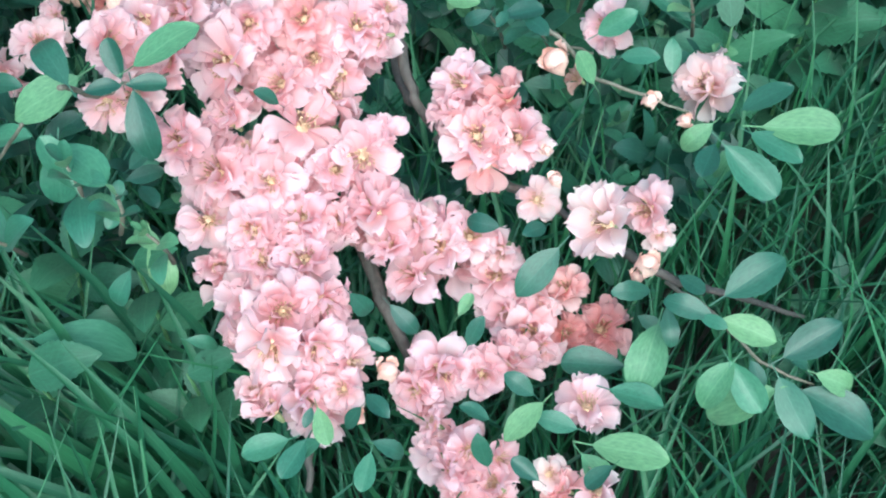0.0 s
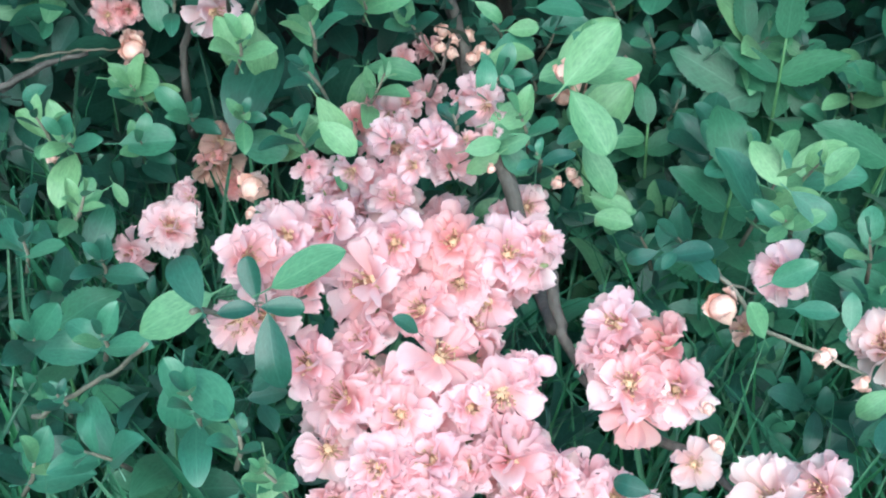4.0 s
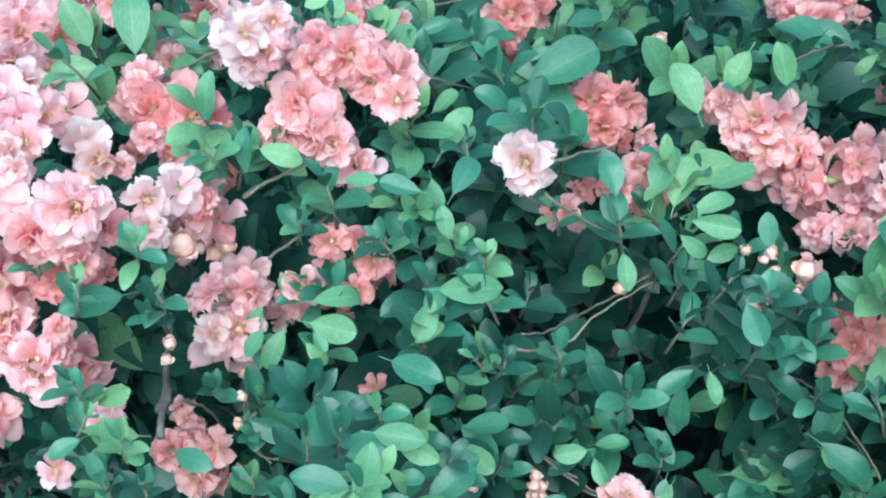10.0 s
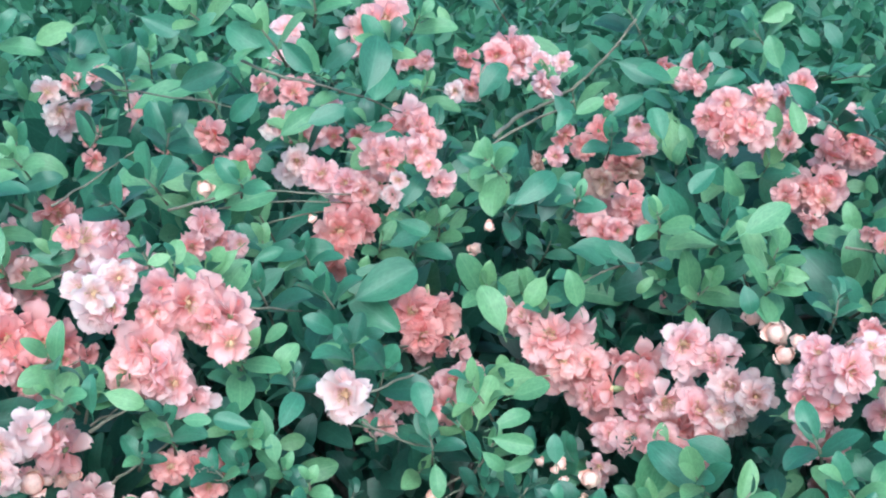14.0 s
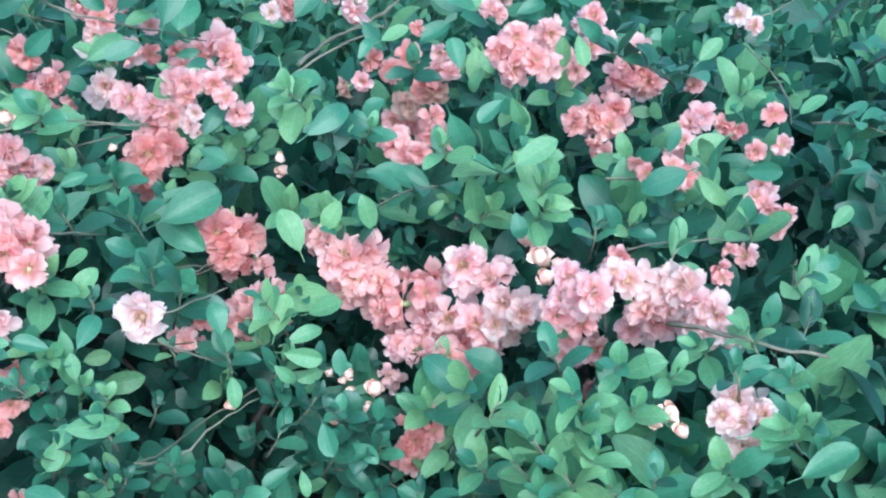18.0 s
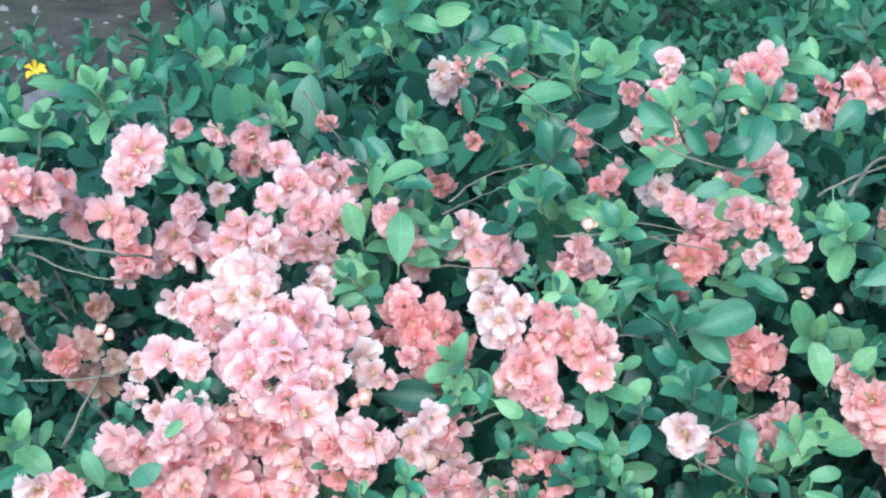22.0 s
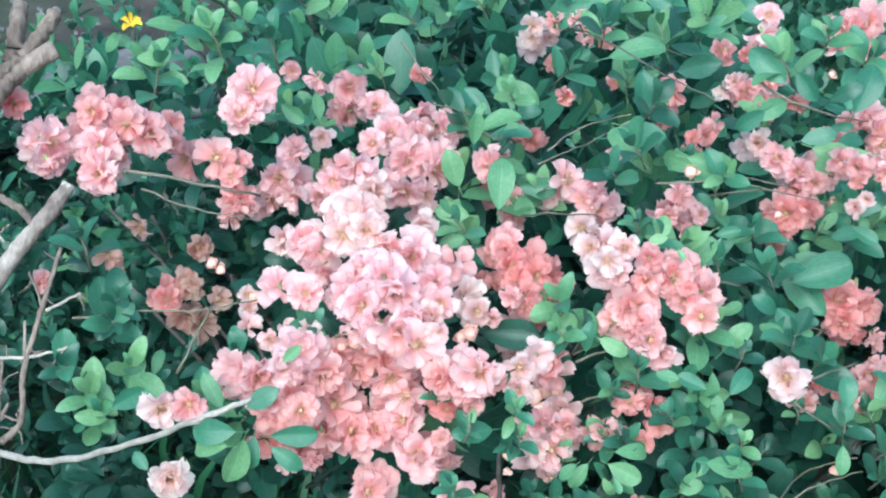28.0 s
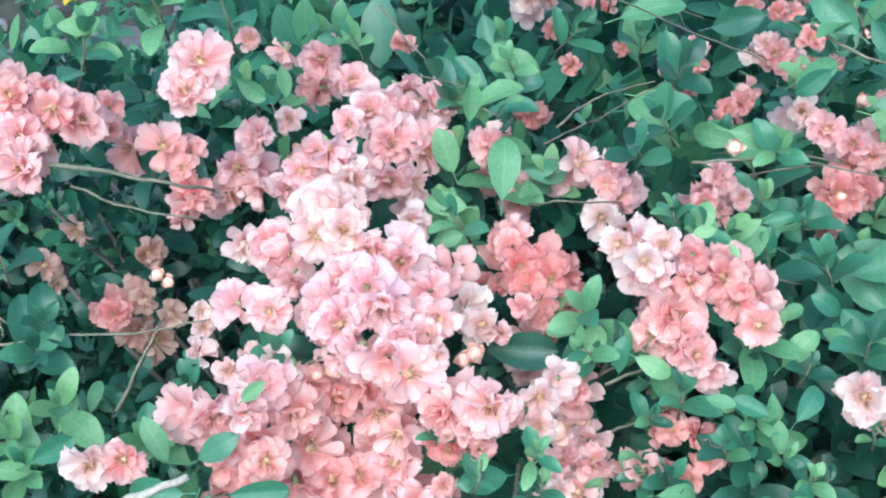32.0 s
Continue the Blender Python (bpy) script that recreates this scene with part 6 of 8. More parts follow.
leaf(back_bush, (.184, 1.614, .807), (.187, 1.597, .753), "young")
leaf(back_bush, (.192, 1.583, .811), (.208, 1.571, .781), "young")
leaf(back_bush, (.199, 1.444, .819), (.225, 1.423, .790), "grown")
leaf(right_bush, (.196, 1.307, .836), (.169, 1.291, .810), "grown")
leaf(right_bush, (.208, 1.309, .839), (.226, 1.303, .803), "young")
leaf(right_bush, (.195, 1.101, .839), (.237, 1.114, .865), "young")
leaf(right_bush, (.131, 1.259, .833), (.156, 1.251, .786), "grown")
leaf(right_bush, (.114, 1.233, .829), (.122, 1.208, .803), "grown")
leaf(back_bush, (-.074, 1.340, .853), (-.059, 1.312, .798), "young")
leaf(centre_bush, (-.028, 1.150, .843), (.014, 1.169, .872), "grown")
leaf(centre_bush, (.002, 1.194, .809), (.016, 1.213, .848), "old")
leaf(back_bush, (.110, 1.672, .874), (.173, 1.666, .849), "grown")
leaf(back_bush, (.282, 1.572, .869), (.296, 1.564, .842), "young")
leaf(back_bush, (.305, 1.479, .894), (.344, 1.478, .866), "grown")
leaf(back_bush, (.300, 1.428, .885), (.311, 1.417, .848), "young")
leaf(back_bush, (.244, 1.650, .849), (.286, 1.660, .869), "grown")
leaf(back_bush, (.301, 1.657, .939), (.343, 1.668, .960), "young")
leaf(back_bush, (.325, 1.543, .952), (.353, 1.538, .930), "grown")
leaf(back_bush, (.146, 1.643, .833), (.103, 1.623, .809), "grown")
leaf(back_bush, (.346, 1.504, .967), (.368, 1.495, .937), "grown")
limb("branch", front_bush, [(-.038, .592, .389), (-.033, .580, .376), (-.026, .562, .360), (-.014, .548, .346)], .0042, .003, BARK, "", 4, .0015)
limb("branch", front_bush, [(-.014, .545, .344), (.026, .521, .326), (.053, .502, .329), (.086, .471, .321)], .004, .002, BARK, "", 4, .0015)
limb("branch", front_bush, [(.047, .587, .409), (.068, .570, .395), (.090, .560, .376), (.121, .564, .358), (.151, .560, .347)], 0.0016, 0.0010, TWIG, "", 4, .0015)
limb("branch", front_bush, [(.097, .469, .318), (.129, .460, .302), (.160, .433, .316), (.222, .460, .260)], .0035, .0015, BARK, "", 4, .0015)
limb("branch", front_bush, [(.122, .432, .329), (.146, .392, .342), (.167, .374, .329), (.197, .369, .314)], 0.0014, 0.0008, TWIG, "", 4, .0015)
limb("branch", front_bush, [(-.060, .480, .308), (-.043, .445, .284), (-.019, .408, .252), (.005, .349, .243)], .005, .003, BARK, "", 4, .0015)
limb("branch", front_bush, [(-.161, .553, .421), (-.137, .516, .344), (-.116, .453, .298), (-.089, .387, .270)], .005, .003, BARK, "", 4, .0015)
limb("branch", front_bush, [(-.198, .439, .477), (-.195, .476, .439), (-.181, .484, .440), (-.158, .493, .440)], 0.0016, 0.0008, TWIG, "", 4, .0015)
limb("branch", front_bush, [(-.086, .383, .265), (-.091, .369, .249), (-.092, .353, .230)], .0035, .002, BARK, "", 4, .0015)
limb("branch", front_bush, [(-.143, .967, .358), (-.130, .964, .327), (-.117, .904, .324), (-.077, .702, .388), (-.046, .683, .302), (-.031, .597, .330)], .0065, .005, BARK, "", 4, .0015)
limb("branch", front_bush, [(-.350, .861, .273), (-.344, .846, .318), (-.345, .855, .355), (-.327, .844, .403)], .004, .003, BARK, "", 4, .0015)
limb("branch", centre_bush, [(-.486, .811, .341), (-.469, .849, .340), (-.439, .874, .341), (-.405, .888, .338)], .0035, .002, BARK, "", 4, .0015)
limb("branch", front_bush, [(-.323, .480, .340), (-.293, .479, .365), (-.259, .465, .401), (-.223, .440, .451)], 0.0016, 0.0010, TWIG, "", 4, .0015)
limb("branch", front_bush, [(.066, .663, .339), (.079, .643, .338), (.097, .639, .334)], 0.0016, 0.0008, TWIG, "", 4, .0015)
limb("branch", centre_bush, [(-.386, .888, .717), (-.364, .904, .727), (-.340, .916, .736)], 0.0018, 0.0012, TWIG, "", 4, .0015)
limb("branch", centre_bush, [(-.391, .903, .644), (-.363, .905, .667), (-.329, .921, .689)], 0.0016, 0.0012, TWIG, "", 4, .0015)
limb("branch", centre_bush, [(-.075, 1.067, .571), (-.107, 1.075, .543), (-.135, 1.023, .551), (-.148, .904, .605), (-.163, .841, .638)], 0.0014, 0.0008, TWIG, "", 4, .0015)
limb("branch", centre_bush, [(-.411, .747, .612), (-.439, .822, .602), (-.450, .863, .623)], .003, .002, BARK, "", 4, .0015)
limb("branch", centre_bush, [(-.191, .977, .446), (-.154, .964, .426), (-.124, .967, .399), (-.093, .961, .390)], 0.0016, 0.0010, TWIG, "", 4, .0015)
limb("branch", centre_bush, [(-.118, .938, .278), (-.130, .956, .317), (-.141, .978, .351)], .0065, .005, BARK, "", 4, .0015)
limb("branch", centre_bush, [(.013, .997, .514), (.046, .990, .511), (.078, 1.005, .487), (.109, 1.020, .443), (.150, 1.016, .387)], 0.0013, 0.0008, TWIG, "", 4, .0015)
limb("branch", centre_bush, [(-.453, .784, .385), (-.436, .809, .379), (-.417, .836, .367), (-.398, .853, .360)], 0.0014, 0.0008, TWIG, "", 4, .0015)
limb("branch", centre_bush, [(-.386, .845, .560), (-.395, .848, .526), (-.376, .826, .520), (-.353, .812, .527)], 0.0014, 0.0008, TWIG, "", 4, .0015)
limb("branch", centre_bush, [(-.188, .964, .737), (-.171, .964, .691), (-.132, 1.044, .644)], 0.0014, 0.0008, TWIG, "", 4, .0015)
limb("branch", centre_bush, [(-.152, .967, .723), (-.130, 1.006, .716), (-.106, 1.060, .702)], 0.0014, 0.0010, TWIG, "", 4, .0015)
limb("branch", centre_bush, [(-.190, .800, .490), (-.168, .901, .380), (-.139, .907, .325)], 0.0016, 0.0008, TWIG, "", 4, .0015)
limb("branch", back_bush, [(-.056, 1.383, .844), (-.025, 1.580, .818), (.013, 1.646, .820), (.057, 1.686, .840), (.098, 1.695, .883), (.134, 1.705, .929)], 0.0029, 0.0019, TWIG, "", 4, .0015)
limb("branch", back_bush, [(-.534, 1.208, .803), (-.518, 1.289, .809), (-.442, 1.246, .862)], 0.0016, 0.0008, TWIG, "", 4, .0015)
limb("branch", back_bush, [(-.728, 1.710, .782), (-.615, 1.629, .828), (-.413, 1.274, .913), (-.324, 1.135, .945)], 0.0016, 0.0008, TWIG, "", 4, .0015)
limb("branch", back_bush, [(-.288, 1.086, 1.000), (-.236, 1.059, .991), (-.188, 1.115, .964), (-.160, 1.317, .890)], 0.0016, 0.0008, TWIG, "", 4, .0015)
limb("branch", centre_bush, [(-.372, 1.103, .841), (-.320, 1.104, .857), (-.277, 1.109, .864), (-.191, 1.128, .856)], 0.0016, 0.0008, TWIG, "", 4, .0015)
limb("branch", centre_bush, [(-.158, 1.036, .715), (-.154, 1.159, .667), (-.131, 1.234, .641), (-.104, 1.216, .652)], 0.0014, 0.0008, TWIG, "", 4, .0015)
limb("branch", left_bush, [(-.397, .915, .707), (-.380, .931, .713), (-.366, .950, .712)], 0.0014, 0.0008, TWIG, "", 4, .0015)
limb("branch", back_bush, [(-.090, 1.575, .755), (-.042, 1.611, .782), (-.001, 1.626, .802), (.049, 1.664, .818)], 0.0024, 0.0016, TWIG, "", 4, .0015)
limb("branch", centre_bush, [(-.181, .926, .570), (-.145, .961, .555), (-.111, .985, .580), (-.069, 1.011, .595)], 0.0016, 0.0008, TWIG, "", 4, .0015)
limb("branch", centre_bush, [(-.158, .950, .700), (-.124, .989, .660), (-.086, 1.039, .622)], 0.0016, 0.0008, TWIG, "", 4, .0015)
limb("branch", back_bush, [(.628, 1.740, .830), (.665, 1.744, .850), (.702, 1.747, .875)], 0.0016, 0.0008, TWIG, "", 4, .0015)
limb("branch", right_bush, [(.292, 1.105, .825), (.408, 1.310, .740), (.520, 1.432, .689)], 0.0016, 0.0008, TWIG, "", 4, .0015)
limb("branch", right_bush, [(.326, .913, .762), (.372, .862, .782), (.416, .860, .772), (.471, .873, .755)], 0.0024, 0.0016, TWIG, "", 4, .0015)
limb("branch", right_bush, [(.272, .991, .777), (.307, 1.027, .780), (.336, 1.007, .800), (.403, 1.019, .800)], 0.0016, 0.0008, TWIG, "", 4, .0015)
limb("branch", centre_bush, [(-.151, 1.046, .710), (-.151, 1.205, .644), (-.105, 1.236, .640)], 0.0014, 0.0008, TWIG, "", 4, .0015)
limb("branch", right_bush, [(.614, 1.711, .796), (.635, 1.645, .784), (.649, 1.585, .762), (.653, 1.556, .729)], 0.0014, 0.0008, TWIG, "", 4, .0015)
limb("branch", centre_bush, [(-.361, 1.249, .791), (-.306, 1.309, .781), (-.227, 1.319, .778)], 0.0014, 0.0008, TWIG, "", 4, .0015)
limb("branch", left_bush, [(-.948, .754, .676), (-.872, .779, .692), (-.800, .808, .703), (-.731, .816, .733)], 0.0016, 0.0008, TWIG, "", 4, .0015)
limb("branch", left_bush, [(-.798, .739, .657), (-.794, .777, .687), (-.798, .816, .707)], 0.0020, 0.0012, TWIG, "", 4, .0015)
limb("branch", left_bush, [(-.662, .774, .696), (-.637, .779, .723), (-.603, .790, .750)], 0.0024, 0.0016, TWIG, "", 4, .0015)
limb("branch", centre_bush, [(-.561, 1.257, .758), (-.532, 1.338, .756), (-.508, 1.454, .745), (-.473, 1.502, .764)], 0.0014, 0.0008, TWIG, "", 4, .0015)
limb("branch", centre_bush, [(-.351, 1.257, .757), (-.296, 1.309, .760), (-.225, 1.379, .751)], 0.0016, 0.0008, TWIG, "", 4, .0015)
limb("branch", back_bush, [(-.812, 1.342, .858), (-.773, 1.320, .835), (-.716, 1.276, .817)], 0.0018, 0.0008, TWIG, "", 4, .0015)
limb("branch", centre_bush, [(-.611, 1.688, .828), (-.530, 1.771, .779), (-.459, 1.828, .745)], 0.0016, 0.0008, TWIG, "", 4, .0015)
limb("branch", left_bush, [(-.972, .897, .799), (-.902, .893, .808), (-.831, .872, .823), (-.798, .923, .797)], 0.0024, 0.0016, TWIG, "", 4, .0015)
limb("branch", left_bush, [(-.938, .885, .787), (-.846, .859, .796), (-.782, .875, .792)], 0.0016, 0.0008, TWIG, "", 4, .0015)
limb("branch", centre_bush, [(-.543, 1.154, .732), (-.482, 1.125, .763), (-.427, 1.074, .799)], 0.0016, 0.0008, TWIG, "", 4, .0015)
limb("branch", centre_bush, [(-.286, 1.036, .772), (-.244, 1.116, .731)], 0.0016, 0.0008, TWIG, "", 4, .0015)
limb("branch", centre_bush, [(-.176, 1.100, .701), (-.142, 1.221, .642), (-.083, 1.245, .642)], 0.0014, 0.0008, TWIG, "", 4, .0015)
limb("branch", centre_bush, [(-.108, .880, .300), (-.117, .909, .321), (-.125, .927, .343), (-.139, .950, .374)], .0065, .0045, BARK, "", 4, .0015)
limb("branch", centre_bush, [(-.142, .849, .335), (-.140, .903, .329), (-.134, .926, .344)], .0022, .0014, BARK, "", 4, .0015)
limb("branch", centre_bush, [(-.192, .981, .444), (-.156, .970, .426), (-.120, .970, .399), (-.079, .959, .384)], 0.0016, 0.0011, TWIG, "", 4, .0015)
limb("branch", centre_bush, [(.010, 1.088, .464), (.050, 1.072, .471), (.087, 1.041, .470), (.123, 1.009, .433), (.166, .994, .356)], 0.0016, 0.0011, TWIG, "", 4, .0015)
limb("branch", centre_bush, [(-.521, .760, .343), (-.512, .790, .337), (-.477, .808, .349), (-.448, .825, .359), (-.420, .842, .361)], .0035, .002, BARK, "", 4, .0015)
limb("branch", centre_bush, [(-.381, .687, .637), (-.389, .724, .649)], .0028, .002, BARK, "", 4, .0015)
limb("branch", centre_bush, [(-.384, .725, .641), (-.389, .776, .595), (-.407, .835, .536)], 0.0013, 0.0008, TWIG, "", 4, .0015)
limb("branch", centre_bush, [(-.369, .813, .568), (-.389, .834, .530), (-.363, .819, .516)], 0.0013, 0.0008, TWIG, "", 4, .0015)


# ---- leafy mass of the bushes ----
def front_edge(x):
    return np.interp(x, [-1.5, -1.2, -0.9, -0.72, -0.55, -0.42, -0.3, -0.2, -0.1, 0.0, 0.12, 0.22, 0.45, 1.3], [1.1, 1.1, 1.08, 0.86, 0.76, 0.82, 0.74, 0.82, 0.98, 1.0, 0.98, 0.86, 0.78, 0.75])


def crown_height(x, y):
    back = y - front_edge(x)
    z = np.interp(back, [0, 0.1, 0.35, 0.9, 1.3, 1.75], [0.64, 0.7, 0.745, 0.78, 0.76, 0.45])
    return z + np.interp(x, [-1.5, -0.9, -0.6, -0.3, -0.1, 0.05, 0.2, 0.4, 1.3], [0, 0.03, 0.02, 0.0, -0.05, -0.07, 0.03, 0.05, 0.05])


def uneven(x, y):
    """Hills and hollows of the foliage, a hand or two across."""
    return np.sin(17 * x + 1.3) * np.cos(15 * y + 0.4) + 0.7 * np.sin(31 * x - 9 * y) + 0.5 * np.sin(23 * y + 11 * x + 2)


def rosettes(rng, p, axis, size, tone, leaves):
    """Leaves of many short shoots: arrays for leaf_mass."""
    n = len(p)
    k = np.tile(np.arange(leaves), n)
    P, A, S, T = (np.repeat(q, leaves, axis=0) for q in (p, axis, size, tone))
    side = np.cross(A, np.array([0.2, 0.9, 0.3]))
    side /= np.linalg.norm(side, axis=1, keepdims=True)
    other = np.cross(A, side)
    w = k * 2.4 + np.repeat(rng.uniform(0, 6.28, n), leaves) + rng.uniform(-0.4, 0.4, len(k))
    around = side * np.cos(w)[:, None] + other * np.sin(w)[:, None]
    back = k / leaves
    lean = 0.4 + 0.85 * back + rng.uniform(-0.2, 0.2, len(k))
    way = A * np.cos(lean)[:, None] + around * np.sin(lean)[:, None]
    s = S * (0.45 + 0.6 * back) * rng.uniform(0.75, 1.25, len(k))
    at = P - A * (S * 1.3 * back)[:, None]
    tones = np.clip(T + (rng.random(len(k)) < 0.2) - (back < 0.3) * (rng.random(len(k)) < 0.5), 0, 2).astype(int)
    return at, way, A + 0.42 * rng.normal(size=A.shape), s, tones


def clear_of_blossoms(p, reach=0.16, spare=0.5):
    """Which places leave blossoms open to camera side, crowded ones also sunward and up."""
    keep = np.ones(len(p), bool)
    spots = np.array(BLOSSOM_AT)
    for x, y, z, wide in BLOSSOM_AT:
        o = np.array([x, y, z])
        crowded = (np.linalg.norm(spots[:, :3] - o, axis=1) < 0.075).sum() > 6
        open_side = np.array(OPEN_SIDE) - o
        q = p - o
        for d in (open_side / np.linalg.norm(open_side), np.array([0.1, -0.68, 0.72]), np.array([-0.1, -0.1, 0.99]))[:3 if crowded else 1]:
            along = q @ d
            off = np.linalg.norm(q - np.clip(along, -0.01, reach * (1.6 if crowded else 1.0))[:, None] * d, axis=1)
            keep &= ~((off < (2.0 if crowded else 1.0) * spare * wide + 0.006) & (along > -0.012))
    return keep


def bush_mass(bush, seed, x0, x1, y0, y1, front_shoots, top_shoots, solo, spare=0.5, big=1.0, tones=(0, 0, 1, 1, 1, 2)):
    rng = np.random.default_rng(seed)
    x = rng.uniform(x0, x1, front_shoots)
    deep = rng.uniform(0, 1, front_shoots) ** 0.9
    z = rng.uniform(0.03, 1, front_shoots) * (crown_height(x, front_edge(x) + 0.05) - 0.02)
    p1 = np.stack([x, front_edge(x) + 0.04 - 0.03 * uneven(x, z + 1) + 0.28 * deep + rng.normal(0, 0.02, front_shoots), z], 1)
    a1 = np.stack([rng.normal(0, 0.45, front_shoots), -0.75 + rng.normal(0, 0.35, front_shoots), 0.75 + rng.normal(0, 0.35, front_shoots)], 1)
    # deep or low shoots take the darkest tone, painting their shade
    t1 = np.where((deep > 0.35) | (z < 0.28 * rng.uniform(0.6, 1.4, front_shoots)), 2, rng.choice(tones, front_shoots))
    x = rng.uniform(x0, x1, top_shoots)
    y = front_edge(x) + rng.uniform(0, 1, top_shoots) * 1.75
    deep = rng.uniform(0, 1, top_shoots) ** 0.85
    p2 = np.stack([x, y, crown_height(x, y) - 0.03 + 0.03 * uneven(x, y) - 0.25 * deep + rng.normal(0, 0.015, top_shoots)], 1)
    a2 = np.stack([rng.normal(0, 0.5, top_shoots), -0.3 + rng.normal(0, 0.4, top_shoots), 0.9 + rng.normal(0, 0.2, top_shoots)], 1)
    # deep top shoots get the same painted shade
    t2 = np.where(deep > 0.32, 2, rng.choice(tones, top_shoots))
    n3 = (front_shoots + top_shoots) // 2
    x = rng.uniform(x0, x1, n3)
    y = front_edge(x) + 0.06 + rng.uniform(0, 1, n3) * 1.6
    p3 = np.stack([x, y, rng.uniform(0.1, 0.8, n3) * crown_height(x, y)], 1)
    a3 = np.stack([rng.normal(0, 0.6, n3), -0.5 + rng.normal(0, 0.5, n3), 0.8 + rng.normal(0, 0.3, n3)], 1)
    # inner shoots, left flank, hollow and low front too: shade painted by tone
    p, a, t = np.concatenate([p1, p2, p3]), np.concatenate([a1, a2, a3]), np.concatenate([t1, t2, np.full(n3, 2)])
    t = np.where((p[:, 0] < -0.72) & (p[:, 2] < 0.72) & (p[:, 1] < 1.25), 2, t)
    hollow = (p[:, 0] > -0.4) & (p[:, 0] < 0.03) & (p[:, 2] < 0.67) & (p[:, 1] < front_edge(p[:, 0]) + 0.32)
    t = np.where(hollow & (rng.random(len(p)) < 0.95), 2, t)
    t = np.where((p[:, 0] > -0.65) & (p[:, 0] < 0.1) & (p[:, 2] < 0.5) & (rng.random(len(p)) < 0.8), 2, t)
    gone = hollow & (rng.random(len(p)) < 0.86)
    p, a, t = p[~gone], a[~gone], t[~gone]
    inside = (p[:, 1] > y0) & (p[:, 1] < y1)
    p, a, t = p[inside], a[inside], t[inside]
    for side in (-1.5, 1.3):
        p[:, 0] += np.where(abs(p[:, 0] - side) < 0.3, 0.16 * np.sin(5 * p[:, 1] + side) + rng.normal(0, 0.07, len(p)), 0)
    a /= np.linalg.norm(a, axis=1, keepdims=True)
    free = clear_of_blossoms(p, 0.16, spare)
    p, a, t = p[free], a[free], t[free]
    size = 0.03 + 0.045 * rng.random(len(p)) ** 1.5
    size = size * np.where(t == 0, 1.1, 1.0) * big
    at, way, up, s, tone = rosettes(rng, p, a, size, t, 6)
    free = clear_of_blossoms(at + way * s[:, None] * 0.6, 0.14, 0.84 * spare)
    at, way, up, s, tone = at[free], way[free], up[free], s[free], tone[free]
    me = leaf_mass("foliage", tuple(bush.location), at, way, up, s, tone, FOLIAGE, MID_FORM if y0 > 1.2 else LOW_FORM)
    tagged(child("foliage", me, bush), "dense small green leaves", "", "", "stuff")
    # the outermost rosettes stand singly
    x = rng.uniform(x0, x1, solo * 3)
    y = front_edge(x) + rng.uniform(-0.03, 0.5, solo * 3)
    q = np.stack([x, y, crown_height(x, y) + 0.015], 1)
    low = rng.random(solo * 3) < 0.5
    q[low, 1] = front_edge(x[low]) - 0.02
    q[low, 2] *= rng.uniform(0.35, 0.95, low.sum())
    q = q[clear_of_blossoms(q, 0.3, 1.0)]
    q = q[(q[:, 1] > y0) & (q[:, 1] < y1)][:solo]
    for point in q:
        shoot(bush, point, (rng.normal(0, 0.4), -0.6 + rng.normal(0, 0.2), 0.8), int(rng.integers(6, 9)), rng.uniform(0.03, 0.045), (("young",), ("young", "grown"), ("grown",), ("grown", "old"))[rng.integers(4)])
    # stems from the root
    base = bush.location
    for i in range(7):
        x, y = rng.uniform(x0, x1), rng.uniform(max(y0, 1.05), min(y1, 2.2))
        top = Vector((x, y, float(crown_height(x, y)) - 0.1))
        limb("stem", bush, [(base.x + rng.normal(0, 0.05), base.y + rng.normal(0, 0.05), 0.0), (base.x * 0.6 + x * 0.4 + rng.normal(0, 0.05), base.y * 0.6 + y * 0.4, top.z * 0.5), tuple(top - Vector((0, -0.05, 0.06)))], 0.007, 0.003, BARK, "", 5, 0.004)


bush_mass(centre_bush, 1, -0.5, 0.12, 0.5, 1.4, 600, 500, 2, 0.34, 1.4, (0, 1, 1, 1, 2, 2))
bush_mass(left_bush, 2, -1.5, -0.46, 0.5, 1.4, 420, 620, 2, 0.42, 1.15)
bush_mass(right_bush, 3, 0.1, 1.3, 0.5, 1.4, 560, 760, 2, 0.26, 1.35, (0, 0, 0, 1, 1, 2))
bush_mass(back_bush, 4, -1.5, 1.3, 1.3, 2.9, 0, 1750, 4, 0.16, 1.65, (0, 1, 1, 1, 1, 2))


